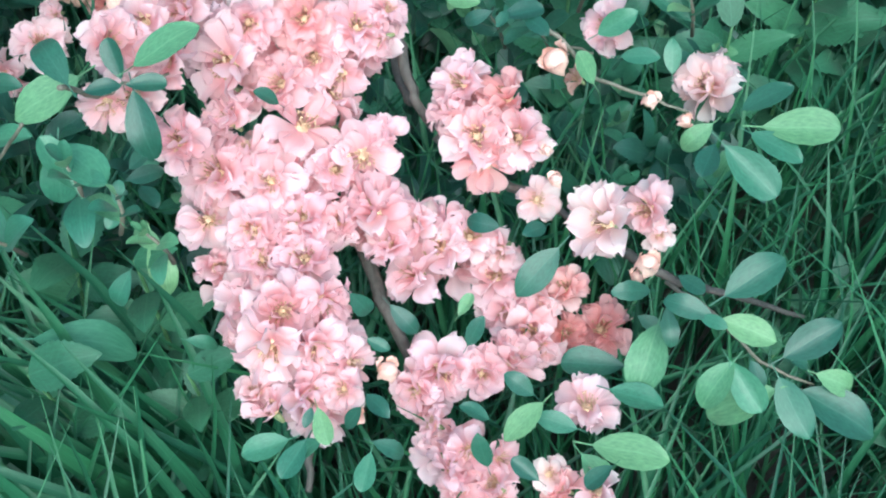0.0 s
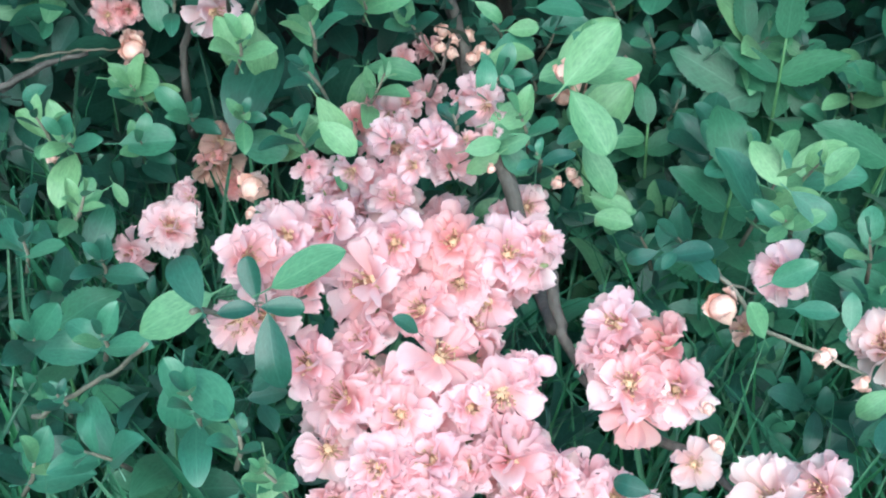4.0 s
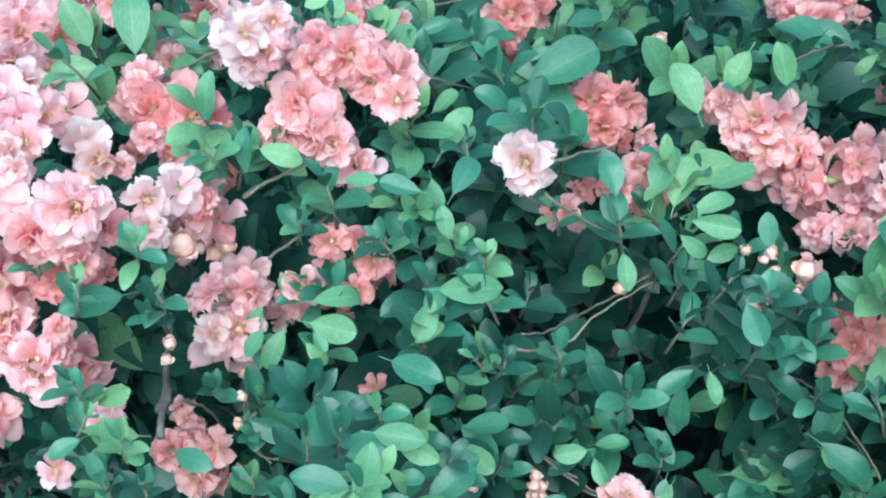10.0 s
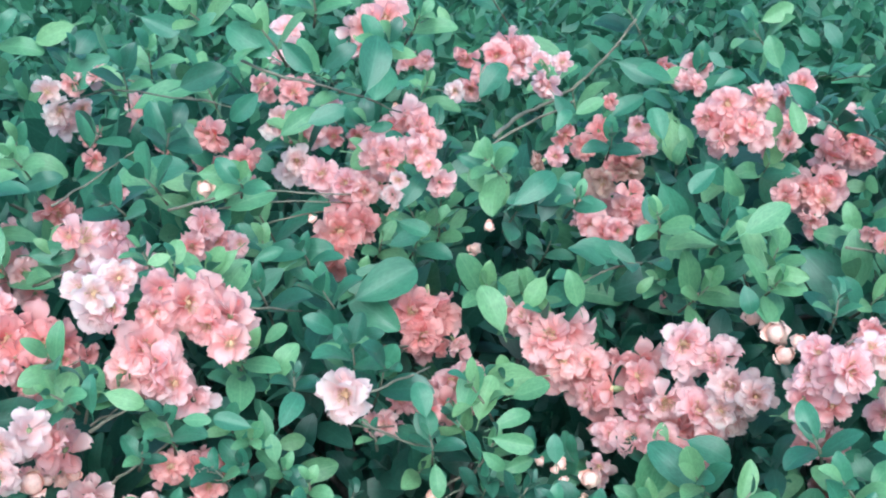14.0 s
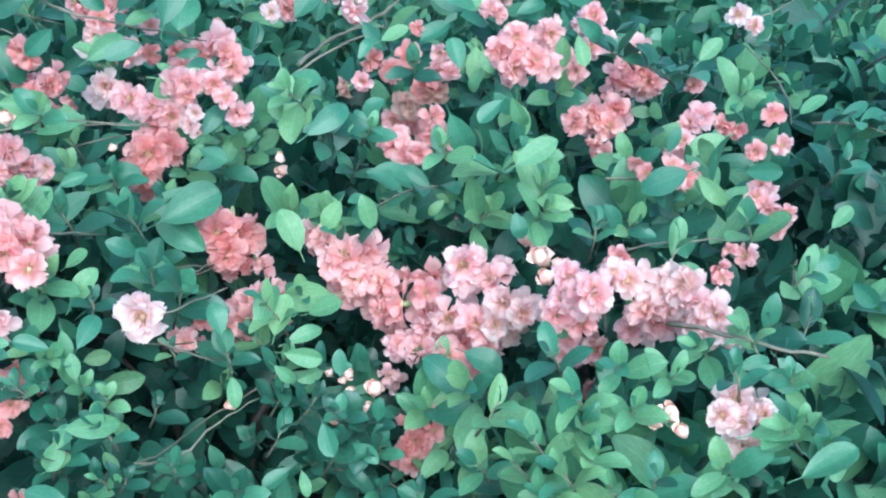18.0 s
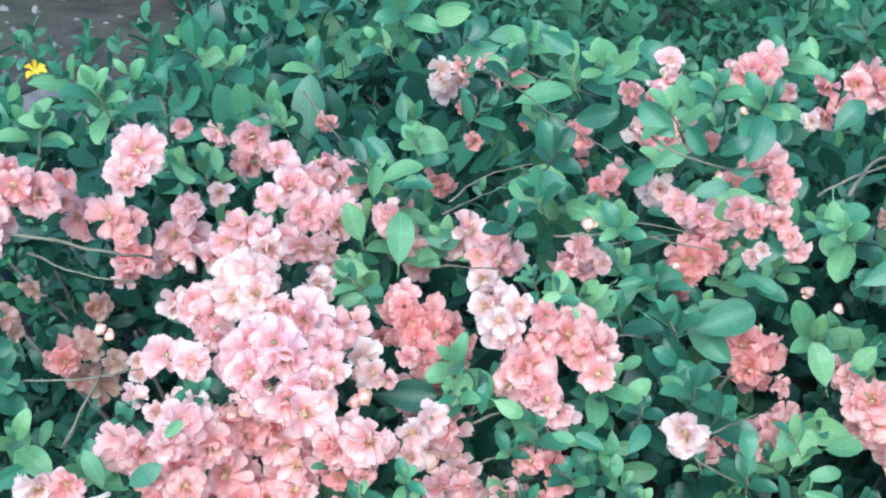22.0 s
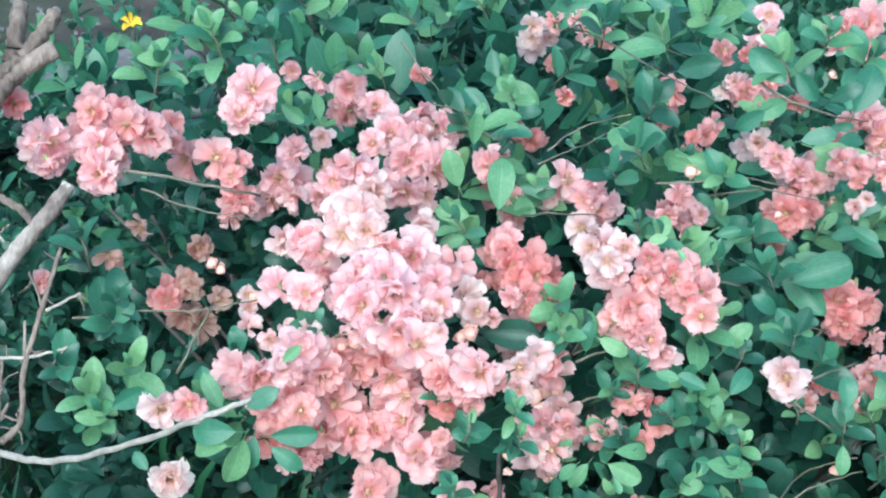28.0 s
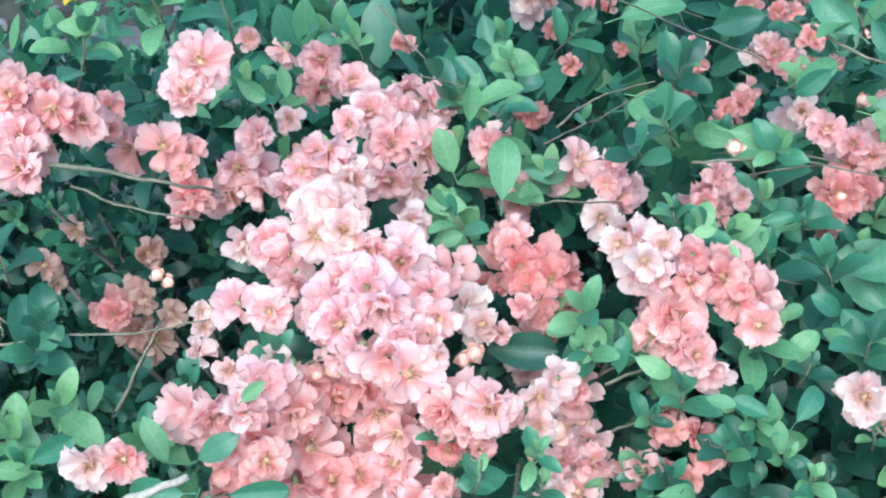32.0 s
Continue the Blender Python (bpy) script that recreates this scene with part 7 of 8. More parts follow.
def spray(bush, p, way, long, leaves, size, tones):
    """A long arching shoot with alternate pointed leaves along it."""
    p, way = Vector(p), Vector(way).normalized()
    base = Vector(bush.location)
    line = [p + way * long * t + Vector((0, 0, -0.25 * long * t * t)) for t in (0, 0.25, 0.5, 0.75, 1)]
    v, f = tube([q - p for q in line], [0.0022, 0.002, 0.0016, 0.0012, 0.0007], 6)
    twig = child("twig", mesh_of("twig", v, f, [TWIG]), bush, Matrix.Translation(p - base))
    side = way.cross(Vector((0, 0, 1))).normalized()
    for k in range(leaves):
        t = 0.12 + 0.86 * k / (leaves - 1)
        at = way * long * t + Vector((0, 0, -0.25 * long * t * t))
        lean = random.uniform(0.6, 1.2) if k < leaves - 1 else 0.1
        out = way * math.cos(lean) + side * math.sin(lean) * (1 if k % 2 else -1) + Vector((0, 0, random.uniform(-0.1, 0.5)))
        s = size * (1.15 - 0.4 * t) * random.uniform(0.75, 1.2)
        child("leaf", LEAF_MESH[random.choice(tones), random.randrange(5)], twig, placed(at, basis(out, (random.uniform(-0.3, 0.3), -0.35, 1)), (s, s * random.uniform(0.75, 1.0), s)))


rs = random.Random(77)
for k in range(30):
    x, y = rs.uniform(-1.15, 0.8), rs.uniform(1.2, 2.3)
    bush = back_bush if y > 1.33 else left_bush if x < -0.46 else right_bush if x > 0.1 else centre_bush
    turn = rs.uniform(-2.6, -0.5)
    spray(bush, (x, y, float(crown_height(x, y)) - 0.02), (math.cos(turn), math.sin(turn) * 0.8, rs.uniform(0.3, 0.8)), rs.uniform(0.1, 0.2), rs.choice((6, 7, 8)), rs.uniform(0.045, 0.065), (("young", "grown"), ("grown",), ("grown", "old"))[rs.randrange(3)])


def low_mass(bush, seed, count, x0, x1, y0, y1, z0, z1, big, tones=(0, 1, 1, 2, 2)):
    """Leaves low down on the outer shoots of a bush."""
    r = np.random.default_rng(seed)
    p = np.stack([r.uniform(x0, x1, count), r.uniform(y0, y1, count), r.uniform(z0, z1, count)], 1)
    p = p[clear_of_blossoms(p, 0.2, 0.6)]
    a = np.stack([r.normal(0, 0.4, len(p)), -0.4 + r.normal(0, 0.3, len(p)), 0.9 + r.normal(0, 0.2, len(p))], 1)
    a /= np.linalg.norm(a, axis=1, keepdims=True)
    at, way, up, size, tone = rosettes(r, p, a, r.uniform(0.03, 0.05, len(p)) * big, r.choice(tones, len(p)), 6)
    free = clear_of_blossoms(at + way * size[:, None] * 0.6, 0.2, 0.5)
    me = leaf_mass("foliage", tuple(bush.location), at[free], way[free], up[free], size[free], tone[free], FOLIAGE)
    tagged(child("foliage", me, bush), "small green leaves low on the shoots", "", "", "stuff")


# first two weighted to the darkest tone: painted shade low down
low_mass(front_bush, 31, 150, -0.6, -0.17, 0.52, 0.84, 0.08, 0.32, 1.1, (1, 2, 2, 2))
low_mass(centre_bush, 34, 50, -0.08, 0.4, 1.0, 1.2, 0.25, 0.56, 1.6, (1, 2, 2, 2))
low_mass(left_bush, 33, 620, -1.9, -1.02, 0.95, 1.75, 0.1, 0.6, 1.05)
low_mass(front_bush, 32, 200, -0.2, 0.22, 0.6, 0.98, 0.08, 0.26, 1.2)

# ---- grass and weeds ----
rng = np.random.default_rng(7)


def blades(name, label, count, x0, x1, y0, y1, low, high, seed, broad=1.0):
    r = np.random.default_rng(seed)
    at = np.stack([r.uniform(x0, x1, count), r.uniform(y0, y1, count), np.full(count, 0.0)], 1)
    at[:, :2] += (0.03 if broad == 1.0 else 0.18) * r.normal(size=(count, 2))
    way = np.stack([r.normal(0.06, 0.2, count), r.normal(-0.02, 0.2, count), np.full(count, 1.0)], 1)
    up = np.stack([r.normal(0, 1, count), r.normal(-0.6, 1, count), np.full(count, 0.3)], 1)
    size = r.uniform(low, high, count)
    form = [blade([0, 0.15, 0.32, 0.5, 0.68, 0.85, 1.0], [0.010, 0.012, 0.012, 0.011, 0.009, 0.006, 0.0005], 2, 0.0, 0.6, c) for c in (0.5, 1.6, 3.0, 1.0)]
    if broad != 1.0:
        form = [blade([0, 0.4, 0.75, 1.0], [0.010, 0.012, 0.008, 0.0005], 1, 0.0, 0.0, c) for c in (0.5, 1.6, 3.0)]
    me = leaf_mass(name, (0, 0, 0), at, way, up, size, np.zeros(count, int), [GRASS], form, r.uniform(0.5, 1.15, count) * broad)
    tagged(new(name, me), label, "grass", "", "stuff")


blades("grass", "long lush green meadow grass around the shrubs", 9000, -0.75, 0.95, -0.25, 0.95, 0.12, 0.3, 8)
blades("grass", "long meadow grass spreading in front of the shrubs", 15000, -4.5, 4.5, -4.5, -0.1, 0.14, 0.34, 18, 3.0)
blades("grass", "long meadow grass beside the shrubs", 5000, 0.9, 4.2, -0.2, 2.4, 0.14, 0.34, 19, 3.0)
blades("grass", "long meadow grass before the dead branch", 4200, -4.2, -0.7, -0.2, 0.9, 0.12, 0.3, 20, 3.0)
blades("grass", "green grass behind the shrubs", 1400, -0.9, 2.5, 2.3, 5.0, 0.15, 0.4, 9)


def tussock(at, seed, count):
    """A clump of broad arching grass blades."""
    r = np.random.default_rng(seed)
    p = np.stack([at[0] + r.normal(0, 0.03, count), at[1] + r.normal(0, 0.04, count), np.zeros(count)], 1)
    way = np.stack([r.normal(-0.45, 0.3, count), r.normal(0.0, 0.25, count), np.full(count, 1.0)], 1)
    up = np.stack([r.normal(0.8, 0.3, count), r.normal(-0.4, 0.3, count), np.full(count, 0.5)], 1)
    form = [blade([0, 0.15, 0.32, 0.5, 0.68, 0.85, 1.0], [0.010, 0.013, 0.014, 0.013, 0.011, 0.007, 0.0005], 2, 0.0, 0.5, c) for c in (0.5, 1.4, 1.0)]
    me = leaf_mass("tussock", (0, 0, 0), p, way, up, r.uniform(0.22, 0.36, count), np.zeros(count, int), [GRASS], form, r.uniform(0.9, 1.5, count))
    tagged(new("grass_tussock", me), "clump of broad arching green grass blades", "grass", "", "stuff")


tussock((-0.13, 0.42), 21, 60)
tussock((-0.22, 0.36), 22, 50)


def weeds(name, label, count, x0, x1, y0, y1, low, high, size, seed, material=None):
    r = np.random.default_rng(seed)
    p = np.stack([r.uniform(x0, x1, count), r.uniform(y0, y1, count), r.uniform(low, high, count)], 1)
    a = np.stack([r.normal(0, 0.3, count), r.normal(-0.2, 0.3, count), np.full(count, 1.0)], 1)
    a /= np.linalg.norm(a, axis=1, keepdims=True)
    at, way, up, s, tone = rosettes(r, p, a, r.uniform(0.7, 1.3, count) * size, np.zeros(count), 6)
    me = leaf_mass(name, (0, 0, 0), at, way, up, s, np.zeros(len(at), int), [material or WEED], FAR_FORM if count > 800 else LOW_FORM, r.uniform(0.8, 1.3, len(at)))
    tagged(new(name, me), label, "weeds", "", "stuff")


weeds("weeds", "broad-leaved green weeds growing in the grass", 110, -0.8, -0.2, 0.3, 0.8, 0.05, 0.24, 0.06, 11)
weeds("weeds", "tall leafy green undergrowth behind the shrubs", 1300, -1.4, 1.0, 2.4, 3.6, 0.2, 0.8, 0.075, 12)
weeds("weeds", "leafy green undergrowth further off", 1500, -4.0, 0.9, 3.6, 6.5, 0.15, 0.8, 0.11, 14)
weeds("weeds", "green undergrowth behind the shrubs beside the path", 900, 1.0, 4.0, 2.2, 6.0, 0.1, 0.55, 0.09, 15)
weeds("weeds", "low grey-green weeds among stones on dark soil", 70, -2.9, -1.2, 1.95, 2.95, 0.06, 0.3, 0.085, 17)
weeds("weeds", "low leafy weeds behind the stones", 260, -2.3, -1.0, 2.9, 4.6, 0.06, 0.36, 0.09, 23)
# darkest foliage material in place of WEED, so the shade is painted in
weeds("weeds", "weeds below the dead branch, darkened in colour for shade", 260, -1.7, -0.72, 0.62, 1.2, 0.05, 0.42, 0.06, 16, FOLIAGE[2])
weeds("weeds", "tall broad pointed weeds under the shrub edge", 110, 0.03, 0.75, 0.82, 1.1, 0.08, 0.26, 0.07, 13)

# ---- dead wood beside the left bush ----
dead = thing("dead_branch", (-1.25, 0.8, 0), "grey weathered dead branch with sawn stub and bare twigs", "branch")
limb("stub", dead, [(-1.25, 0.8, 0.0), (-1.2, 0.8, 0.35), (-1.071, .673, .626), (-1.045, .732, .698), (-1.028, .765, .738), (-1.005, .790, .774), (-.994, .821, .804)], 0.013, 0.0085, WEATHERED, "", 8, 0.001, 14, 0.14)
limb("cut_end", dead, [(-.994, .819, .803), (-.993, .823, .807)], .0088, .0084, CUTWOOD, "pale sawn end", 2, 0, 10)
limb("branch", dead, [(-1.136, .772, .804), (-1.107, .777, .798), (-1.067, .783, .789), (-1.034, .784, .780), (-1.011, .781, .759)], 0.0055, 0.004, DEADWOOD, "", 9, 0.0015, 14, 0.22)
limb("spur", dead, [(-1.106, .777, .798), (-1.114, .774, .797), (-1.122, .773, .799)], .0013, .0007, DEADWOOD, "", 3, .001, 6, .1)
limb("limb", dead, [(-1.140, .789, .829), (-1.132, .813, .854), (-1.125, .843, .885), (-1.104, .878, .917), (-1.094, .917, .942), (-1.086, .936, .963)], 0.011, 0.0085, DEADWOOD, "", 9, 0.0015, 14, 0.22)
limb("limb", dead, [(-1.112, .818, .847), (-1.113, .842, .874), (-1.099, .874, .905), (-1.065, .907, .931)], 0.012, 0.01, DEADWOOD, "", 9, 0.0015, 14, 0.22)
limb("limb", dead, [(-1.107, .875, .914), (-1.108, .890, .944), (-1.126, .924, .972)], 0.011, 0.009, DEADWOOD, "", 9, 0.0015, 14, 0.22)
limb("branch", dead, [(-1.080, .772, .779), (-1.063, .748, .731), (-1.032, .704, .653)], 0.003, 0.003, DEADWOOD, "", 5, 0.0007, 8, 0.1)
limb("spur", dead, [(-1.071, .760, .757), (-1.067, .757, .748), (-1.065, .751, .738)], .0013, .0007, DEADWOOD, "", 3, .001, 6, .1)
limb("spur", dead, [(-1.078, .769, .773), (-1.068, .767, .765), (-1.061, .763, .756)], .0013, .0007, DEADWOOD, "", 3, .001, 6, .1)
limb("spur", dead, [(-1.051, .732, .702), (-1.051, .737, .710), (-1.048, .743, .717)], .0013, .0007, DEADWOOD, "", 3, .001, 6, .1)
limb("spur", dead, [(-1.034, .707, .658), (-1.037, .701, .651), (-1.045, .696, .642)], .0013, .0007, DEADWOOD, "", 3, .001, 6, .1)
limb("branch", dead, [(-1.038, .706, .658), (-1.023, .671, .598), (-1.006, .644, .557), (-.959, .611, .494), (-.917, .575, .490)], 0.0055, 0.006, DEADWOOD, "", 9, 0.0015, 14, 0.22)
limb("spur", dead, [(-1.030, .686, .621), (-1.029, .681, .614), (-1.031, .674, .607)], .0013, .0007, DEADWOOD, "", 3, .001, 6, .1)
limb("spur", dead, [(-1.027, .679, .611), (-1.026, .686, .619), (-1.022, .692, .625)], .0013, .0007, DEADWOOD, "", 3, .001, 6, .1)
limb("spur", dead, [(-1.011, .652, .568), (-1.006, .653, .568), (-1.001, .654, .567)], .0013, .0007, DEADWOOD, "", 3, .001, 6, .1)
limb("spur", dead, [(-.976, .623, .517), (-.979, .627, .523), (-.979, .631, .528)], .0013, .0007, DEADWOOD, "", 3, .001, 6, .1)
limb("twig", dead, [(-1.030, .693, .630), (-.985, .712, .633), (-.961, .726, .640), (-.944, .736, .646)], 0.0022, 0.0016, CUTWOOD, "", 5, 0.0007, 8, 0.1)
limb("spur", dead, [(-1.005, .704, .631), (-1.009, .706, .637), (-1.012, .710, .643)], .0013, .0007, DEADWOOD, "", 3, .001, 6, .1)
limb("spur", dead, [(-.984, .713, .633), (-.977, .719, .638), (-.968, .724, .641)], .0013, .0007, DEADWOOD, "", 3, .001, 6, .1)
limb("spur", dead, [(-.968, .722, .638), (-.979, .719, .638), (-.990, .717, .641)], .0013, .0007, DEADWOOD, "", 3, .001, 6, .1)
limb("spur", dead, [(-.949, .734, .644), (-.951, .726, .636), (-.956, .719, .629)], .0013, .0007, DEADWOOD, "", 3, .001, 6, .1)
limb("spur", dead, [(-.948, .734, .644), (-.939, .736, .644), (-.930, .736, .641)], .0013, .0007, DEADWOOD, "", 3, .001, 6, .1)
limb("twig", dead, [(-.983, .786, .742), (-.985, .749, .686), (-.983, .701, .618), (-.967, .671, .575), (-.981, .650, .554)], 0.0022, 0.0045, DEADWOOD, "", 5, 0.0007, 8, 0.1)
limb("spur", dead, [(-.984, .779, .729), (-.992, .777, .733), (-.999, .776, .739)], .0013, .0007, DEADWOOD, "", 3, .001, 6, .1)
limb("spur", dead, [(-.970, .666, .570), (-.962, .663, .563), (-.957, .658, .555)], .0013, .0007, DEADWOOD, "", 3, .001, 6, .1)
limb("spur", dead, [(-.970, .665, .569), (-.981, .661, .568), (-.992, .658, .569)], .0013, .0007, DEADWOOD, "", 3, .001, 6, .1)
limb("twig", dead, [(-.949, .773, .699), (-.964, .759, .689), (-.980, .746, .680)], 0.0013, 0.002, CUTWOOD, "", 5, 0.0007, 8, 0.1)
limb("spur", dead, [(-.952, .770, .697), (-.943, .771, .694), (-.934, .769, .690)], .0013, .0007, DEADWOOD, "", 3, .001, 6, .1)
limb("spur", dead, [(-.952, .770, .697), (-.944, .767, .690), (-.938, .762, .683)], .0013, .0007, DEADWOOD, "", 3, .001, 6, .1)
limb("spur", dead, [(-.971, .753, .685), (-.979, .746, .680), (-.989, .740, .678)], .0013, .0007, DEADWOOD, "", 3, .001, 6, .1)
limb("spur", dead, [(-.970, .754, .685), (-.978, .753, .688), (-.984, .754, .692)], .0013, .0007, DEADWOOD, "", 3, .001, 6, .1)
limb("twig", dead, [(-1.010, .759, .716), (-.993, .751, .695), (-.986, .746, .684)], 0.0013, 0.0018, DEADWOOD, "", 5, 0.0007, 8, 0.1)
limb("spur", dead, [(-1.004, .756, .708), (-1.008, .749, .700), (-1.015, .742, .694)], .0013, .0007, DEADWOOD, "", 3, .001, 6, .1)
limb("twig", dead, [(-1.086, .751, .750), (-1.057, .729, .701)], 0.0015, 0.002, DEADWOOD, "", 5, 0.0007, 8, 0.1)
limb("spur", dead, [(-1.083, .749, .744), (-1.089, .742, .736), (-1.097, .735, .730)], .0013, .0007, DEADWOOD, "", 3, .001, 6, .1)
limb("spur", dead, [(-1.079, .746, .736), (-1.078, .740, .727), (-1.080, .734, .718)], .0013, .0007, DEADWOOD, "", 3, .001, 6, .1)
limb("twig", dead, [(-1.010, .699, .628), (-.992, .663, .575), (-.987, .677, .590)], 0.002, 0.002, DEADWOOD, "", 5, 0.0007, 8, 0.1)
limb("spur", dead, [(-.999, .678, .596), (-1.002, .670, .588), (-1.007, .662, .581)], .0013, .0007, DEADWOOD, "", 3, .001, 6, .1)
limb("spur", dead, [(-1.003, .685, .607), (-.997, .693, .614), (-.989, .700, .619)], .0013, .0007, DEADWOOD, "", 3, .001, 6, .1)
limb("twig", dead, [(-1.006, .669, .588), (-.989, .668, .579), (-.971, .670, .575)], 0.0018, 0.0014, DEADWOOD, "", 5, 0.0007, 8, 0.1)
limb("spur", dead, [(-.971, .670, .575), (-.974, .673, .581), (-.975, .678, .586)], .0013, .0007, DEADWOOD, "", 3, .001, 6, .1)
limb("twig", dead, [(-1.000, .684, .605), (-1.001, .667, .583), (-1.003, .653, .567)], 0.002, 0.002, DEADWOOD, "", 5, 0.0007, 8, 0.1)
limb("spur", dead, [(-1.001, .668, .584), (-1.006, .671, .591), (-1.009, .677, .599)], .0013, .0007, DEADWOOD, "", 3, .001, 6, .1)
limb("spur", dead, [(-1.001, .663, .578), (-.998, .662, .575), (-.995, .659, .571)], .0013, .0007, DEADWOOD, "", 3, .001, 6, .1)
limb("twig", dead, [(-1.063, .764, .758), (-1.044, .762, .744)], 0.0012, 0.0016, CUTWOOD, "", 5, 0.0007, 8, 0.1)
limb("spur", dead, [(-1.053, .763, .751), (-1.049, .768, .758), (-1.042, .773, .764)], .0013, .0007, DEADWOOD, "", 3, .001, 6, .1)
limb("twig", dead, [(-.999, .730, .669), (-.981, .701, .618)], 0.0016, 0.002, DEADWOOD, "", 5, 0.0007, 8, 0.1)
limb("spur", dead, [(-.993, .719, .645), (-.990, .713, .636), (-.990, .706, .627)], .0013, .0007, DEADWOOD, "", 3, .001, 6, .1)
limb("twig", dead, [(-1.001, .614, .596), (-.912, .582, .616), (-.817, .546, .669), (-.730, .514, .733), (-.623, .480, .823), (-.561, .458, .878), (-.525, .464, .904)], .0042, .002, CUTWOOD, "long pale curved twig", 5, .001, 8, .12)

# ---- path, stones and a yellow flower behind ----
pv, pf = [], []
for i in range(14):
    for j, w in enumerate((-1.3, -0.5, 0.4, 1.3)):
        x = -6 + i
        pv.append((x, 8.6 + 0.3 * math.sin(0.5 * x) + w, 0.03 + 0.004 * math.sin(3 * x + w)))
pf = [(i * 4 + j, (i + 1) * 4 + j, (i + 1) * 4 + j + 1, i * 4 + j + 1) for i in range(13) for j in range(3)]
tagged(new("path", mesh_of("path", pv, pf, [STONE])), "pale grey worn garden path beyond the shrubs", "path", "", "structure")


def stone(at, size, seed):
    """A flat uneven field stone with rounded edges."""
    r = random.Random(seed)
    bm = bmesh.new()
    bmesh.ops.create_icosphere(bm, subdivisions=3, radius=1.0)
    for v in bm.verts:
        n = noise.noise(v.co * 1.3 + Vector((seed, 0, 0)))
        v.co = Vector((v.co.x * size * (1 + 0.3 * n), v.co.y * size * 0.75 * (1 + 0.3 * n), max(-0.3, min(0.32, v.co.z)) * size * 0.5 + 0.03 * n * size))
    me = bpy.data.meshes.new("stone")
    bm.to_mesh(me)
    bm.free()
    me.materials.append(STONE)
    me.polygons.foreach_set("use_smooth", np.ones(len(me.polygons), bool))
    ob = new("stone", me)
    ob.matrix_basis = pose(*at, r.uniform(-6, 6), r.uniform(-6, 6), r.uniform(0, 180))
    return tagged(ob, "flat pale grey stone lying on dark soil", "stone", "stones on the soil")


for k, (x, y, size) in enumerate(((-2.5, 2.42, 0.2), (-2.3, 2.75, 0.19), (-2.1, 2.55, 0.13), (-2.75, 2.25, 0.15), (-1.95, 3.0, 0.18), (-2.05, 2.2, 0.12), (-1.7, 2.75, 0.14), (-2.35, 2.1, 0.1))):
    stone((x, y, 0.04), size, k + 1)

pebbles = bmesh.new()
rp = random.Random(5)
for k in range(260):
    r = rp.uniform(0.008, 0.03)
    made = bmesh.ops.create_icosphere(pebbles, subdivisions=1, radius=r, matrix=pose(rp.uniform(-3.8, -1.7), rp.uniform(1.9, 3.9), r * 0.3, rp.uniform(0, 90), rp.uniform(0, 90), 0) @ Matrix.Diagonal((1, rp.uniform(0.6, 1), rp.uniform(0.5, 0.9), 1)))
me = bpy.data.meshes.new("gravel")
pebbles.to_mesh(me)
pebbles.free()
me.materials.append(STONE)
tagged(new("gravel", me), "loose grey gravel scattered on dark soil", "gravel", "", "stuff")

YX, YY, YZ = -1.462, 1.56, 0.7
flower = thing("yellow_flower", (YX, YY, 0), "small bright yellow flower on a thin green stem", "flower")
limb("stem", flower, [(YX, YY, 0), (YX + 0.01, YY, 0.4), (YX, YY, YZ)], 0.002, 0.0015, TWIG)
for k in range(6):
    f = PETAL_FORM[k % 3]
    me = mesh_of("petal", f[0], f[2], [YELLOW], f[1])
    child("petal", me, flower, pose(0, 0, YZ, 28, 12, 20) @ pose(0, 0, 0, 0, 0, 60 * k) @ pose(0, 0, 0, 0, -20, 0) @ Matrix.Diagonal((0.022, 0.015, 0.026, 1)))

# ---- single weed plants in the grass and at the shrub's foot ----
HERB = leaf_material("herb_leaf", (0.068, 0.21, 0.112), (0.036, 0.135, 0.08), False, 0.5, 0.3)
HERB_ROWS = [i / 26 for i in range(27)]
HERB_HALF = [0.012] + [0.62 * u ** 0.6 * (1 - u) ** 0.85 for u in HERB_ROWS[1:-1]] + [0.003]
HERB_FORM = [blade(HERB_ROWS, [w * wd for w in HERB_HALF], 4, lift, 0.14, curl, 0.02, wd, 0.13) for wd, lift, curl in ((1.0, 0.05, 0.5), (1.2, -0.05, 0.8), (0.85, 0.1, 0.4))]
HERB_MESH = [mesh_of("leaf", f[0], f[2], [HERB], f[1]) for f in HERB_FORM]
STALK = grained("green_stalk", (0.06, 0.16, 0.06), (0.12, 0.26, 0.1), 30.0, 0.6, 0.2)


def weed_plant(x, y, high, size, leaves, label):
    """An upright herb: one stalk and opposite pairs of toothed leaves."""
    ob = thing("weed_plant", (x, y, 0), label, "weed", "weeds in the grass")
    lean = Vector((random.uniform(-0.03, 0.03), random.uniform(-0.05, 0.0), 0))
    limb("stalk", ob, [(x, y, 0), tuple(Vector((x, y, high * 0.5)) + lean * 0.4), tuple(Vector((x, y, high)) + lean)], 0.0026, 0.0012, STALK)
    for k in range(leaves):
        t = 0.35 + 0.65 * (k // 2 + 1) / (leaves // 2 + 1) if k < leaves - 1 else 1.0
        w = (k // 2) * 1.57 + (k % 2) * 3.14 + random.uniform(-0.3, 0.3)
        rise = 0.15 + 0.5 * t * random.uniform(0.5, 1.2)
        way = Vector((math.cos(w), math.sin(w), rise))
        s = size * (1.1 - 0.45 * t) * random.uniform(0.85, 1.15)
        child("leaf", HERB_MESH[random.randrange(3)], ob, placed(lean * t + Vector((0, 0, high * t)), basis(way, (random.uniform(-0.2, 0.2), -0.5, 1)), s))


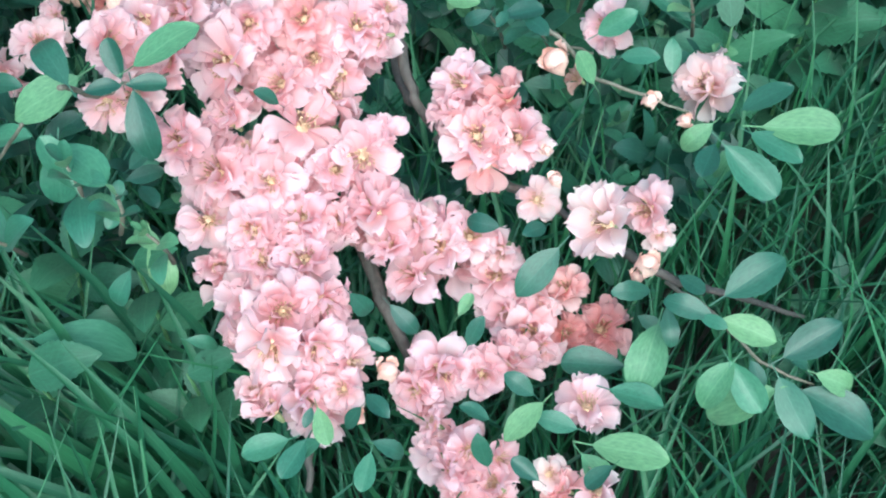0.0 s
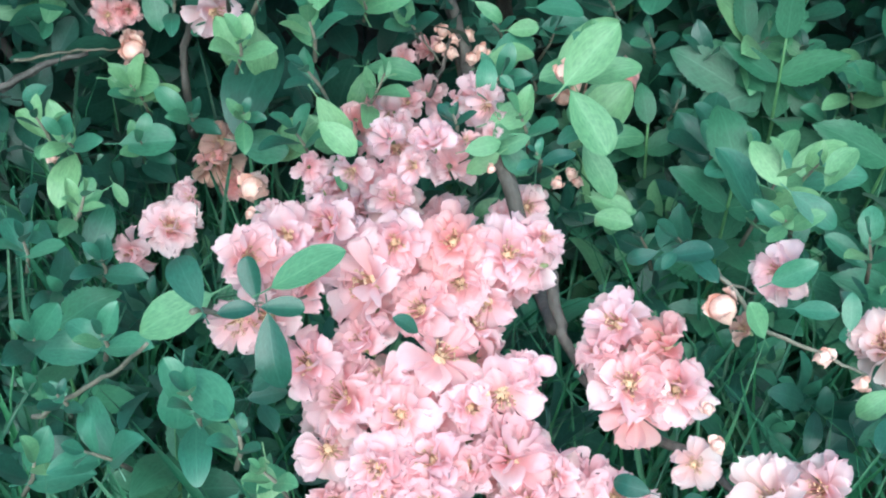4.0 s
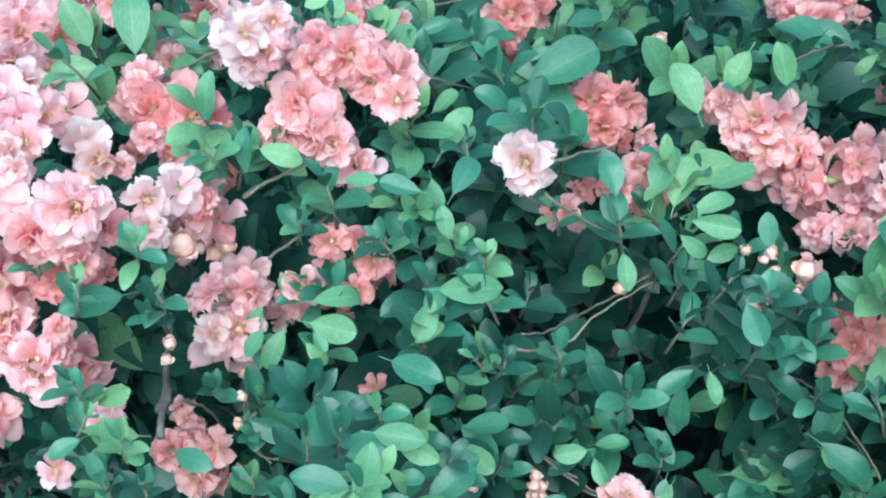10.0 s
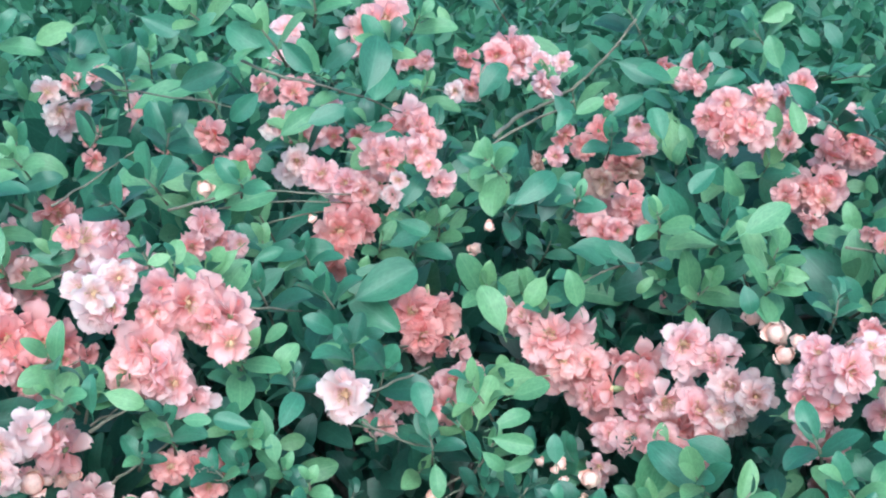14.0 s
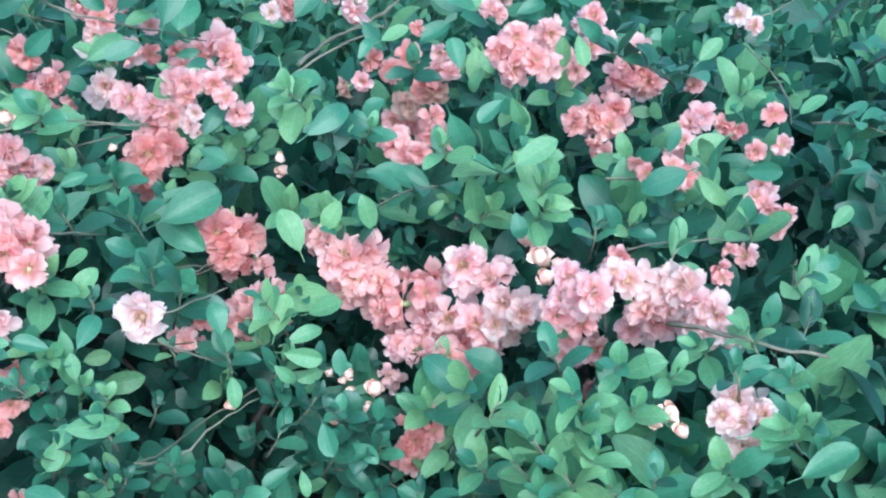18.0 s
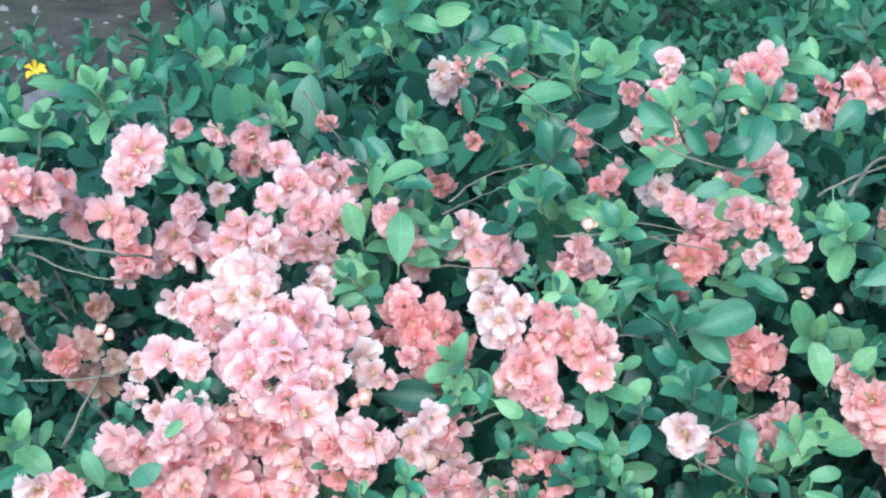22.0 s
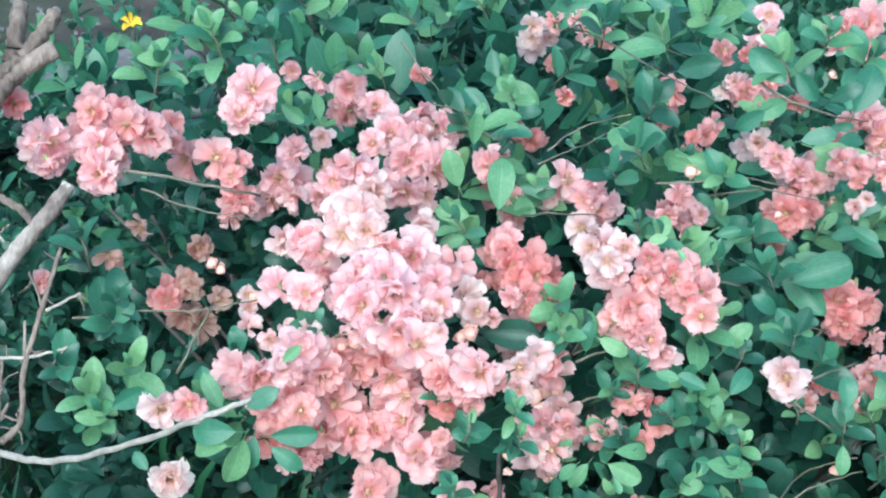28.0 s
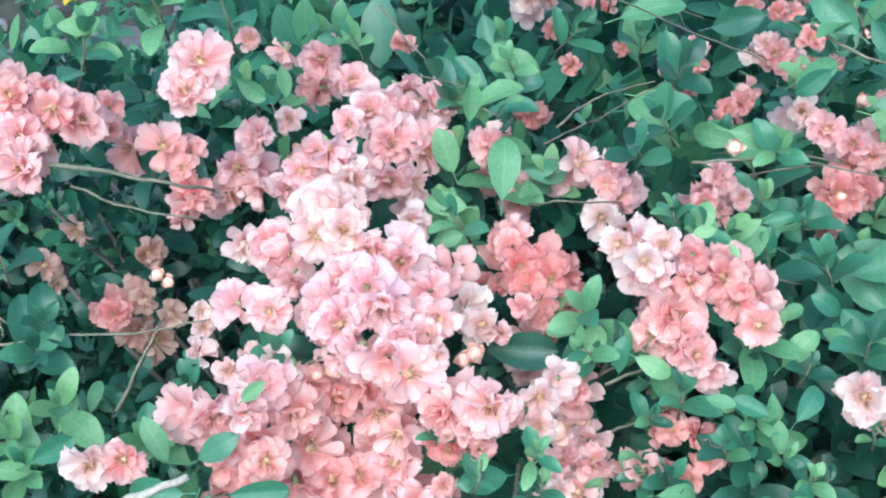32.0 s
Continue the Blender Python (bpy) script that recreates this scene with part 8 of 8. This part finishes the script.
for x, y, high, size in ((-0.25, 0.46, 0.26, 0.075), (-0.17, 0.47, 0.25, 0.06), (-0.21, 0.52, 0.3, 0.06), (-0.3, 0.55, 0.26, 0.07), (-0.34, 0.44, 0.2, 0.06), (-0.38, 0.6, 0.3, 0.07), (-0.16, 0.38, 0.16, 0.05)):
    weed_plant(x, y, high, size, 9, "broad-leaved green weed standing in long grass")
for x, y, high, size in ((0.09, 0.81, 0.33, 0.085), (0.124, 0.98, 0.34, 0.08), (0.15, 0.93, 0.36, 0.085), (0.2, 0.88, 0.33, 0.09), (0.25, 0.93, 0.36, 0.08), (0.22, 0.76, 0.28, 0.08), (0.3, 0.84, 0.3, 0.085), (0.05, 0.92, 0.28, 0.07)):
    weed_plant(x, y, high, size, 11, "tall weed with toothed pointed leaves beside the quince")
for x, y, high, size in ((0.288, 0.6, 0.16, 0.045), (0.22, 0.55, 0.15, 0.045), (0.33, 0.5, 0.14, 0.04)):
    weed_plant(x, y, high, size, 8, "small green herb half hidden in long grass")


def toothed_weed(top, leaves):
    """A tall weed: its stalk up to the leaf joint, and each leaf from joint to tip."""
    ob = thing("weed_plant", (top[0], top[1] + 0.05, 0), "tall weed with large toothed pointed leaves", "weed", "weeds in the grass")
    base = Vector(ob.location)
    limb("stalk", ob, [tuple(base), (top[0], top[1] + 0.03, top[2] * 0.5), top], 0.003, 0.0016, STALK)
    for k, (b, t) in enumerate(leaves):
        b, t = Vector(b), Vector(t)
        long = (t - b).length
        child("leaf", HERB_MESH[(0, 1, 1, 0)[k % 4]], ob, placed(b - base, basis(t - b, (OPEN_SIDE - b).normalized() + Vector((0.1 * k - 0.1, 0, 0.2))), (long, long * 1.15, long)))


toothed_weed((.114, .957, .290), [((.109, .941, .303), (.053, .957, .327)), ((.112, .943, .304), (.121, .986, .344)), ((.132, .942, .300), (.076, .922, .283)), ((.112, .947, .311), (.134, .926, .310))])
toothed_weed((.113, .887, .191), [((.095, .878, .216), (.089, .928, .285)), ((.111, .870, .203), (.169, .938, .263)), ((.118, .869, .199), (.064, .884, .221)), ((.125, .867, .195), (.186, .890, .207))])
toothed_weed((.152, .956, .281), [((.157, .944, .298), (.191, .929, .278)), ((.146, .952, .310), (.131, .980, .363)), ((.152, .946, .302), (.199, .965, .304))])
toothed_weed((.027, 1.122, .539), [((.025, 1.104, .549), (-.029, 1.033, .488)), ((.029, 1.095, .534), (.067, 1.101, .511)), ((.023, 1.103, .547), (.062, 1.129, .564))])
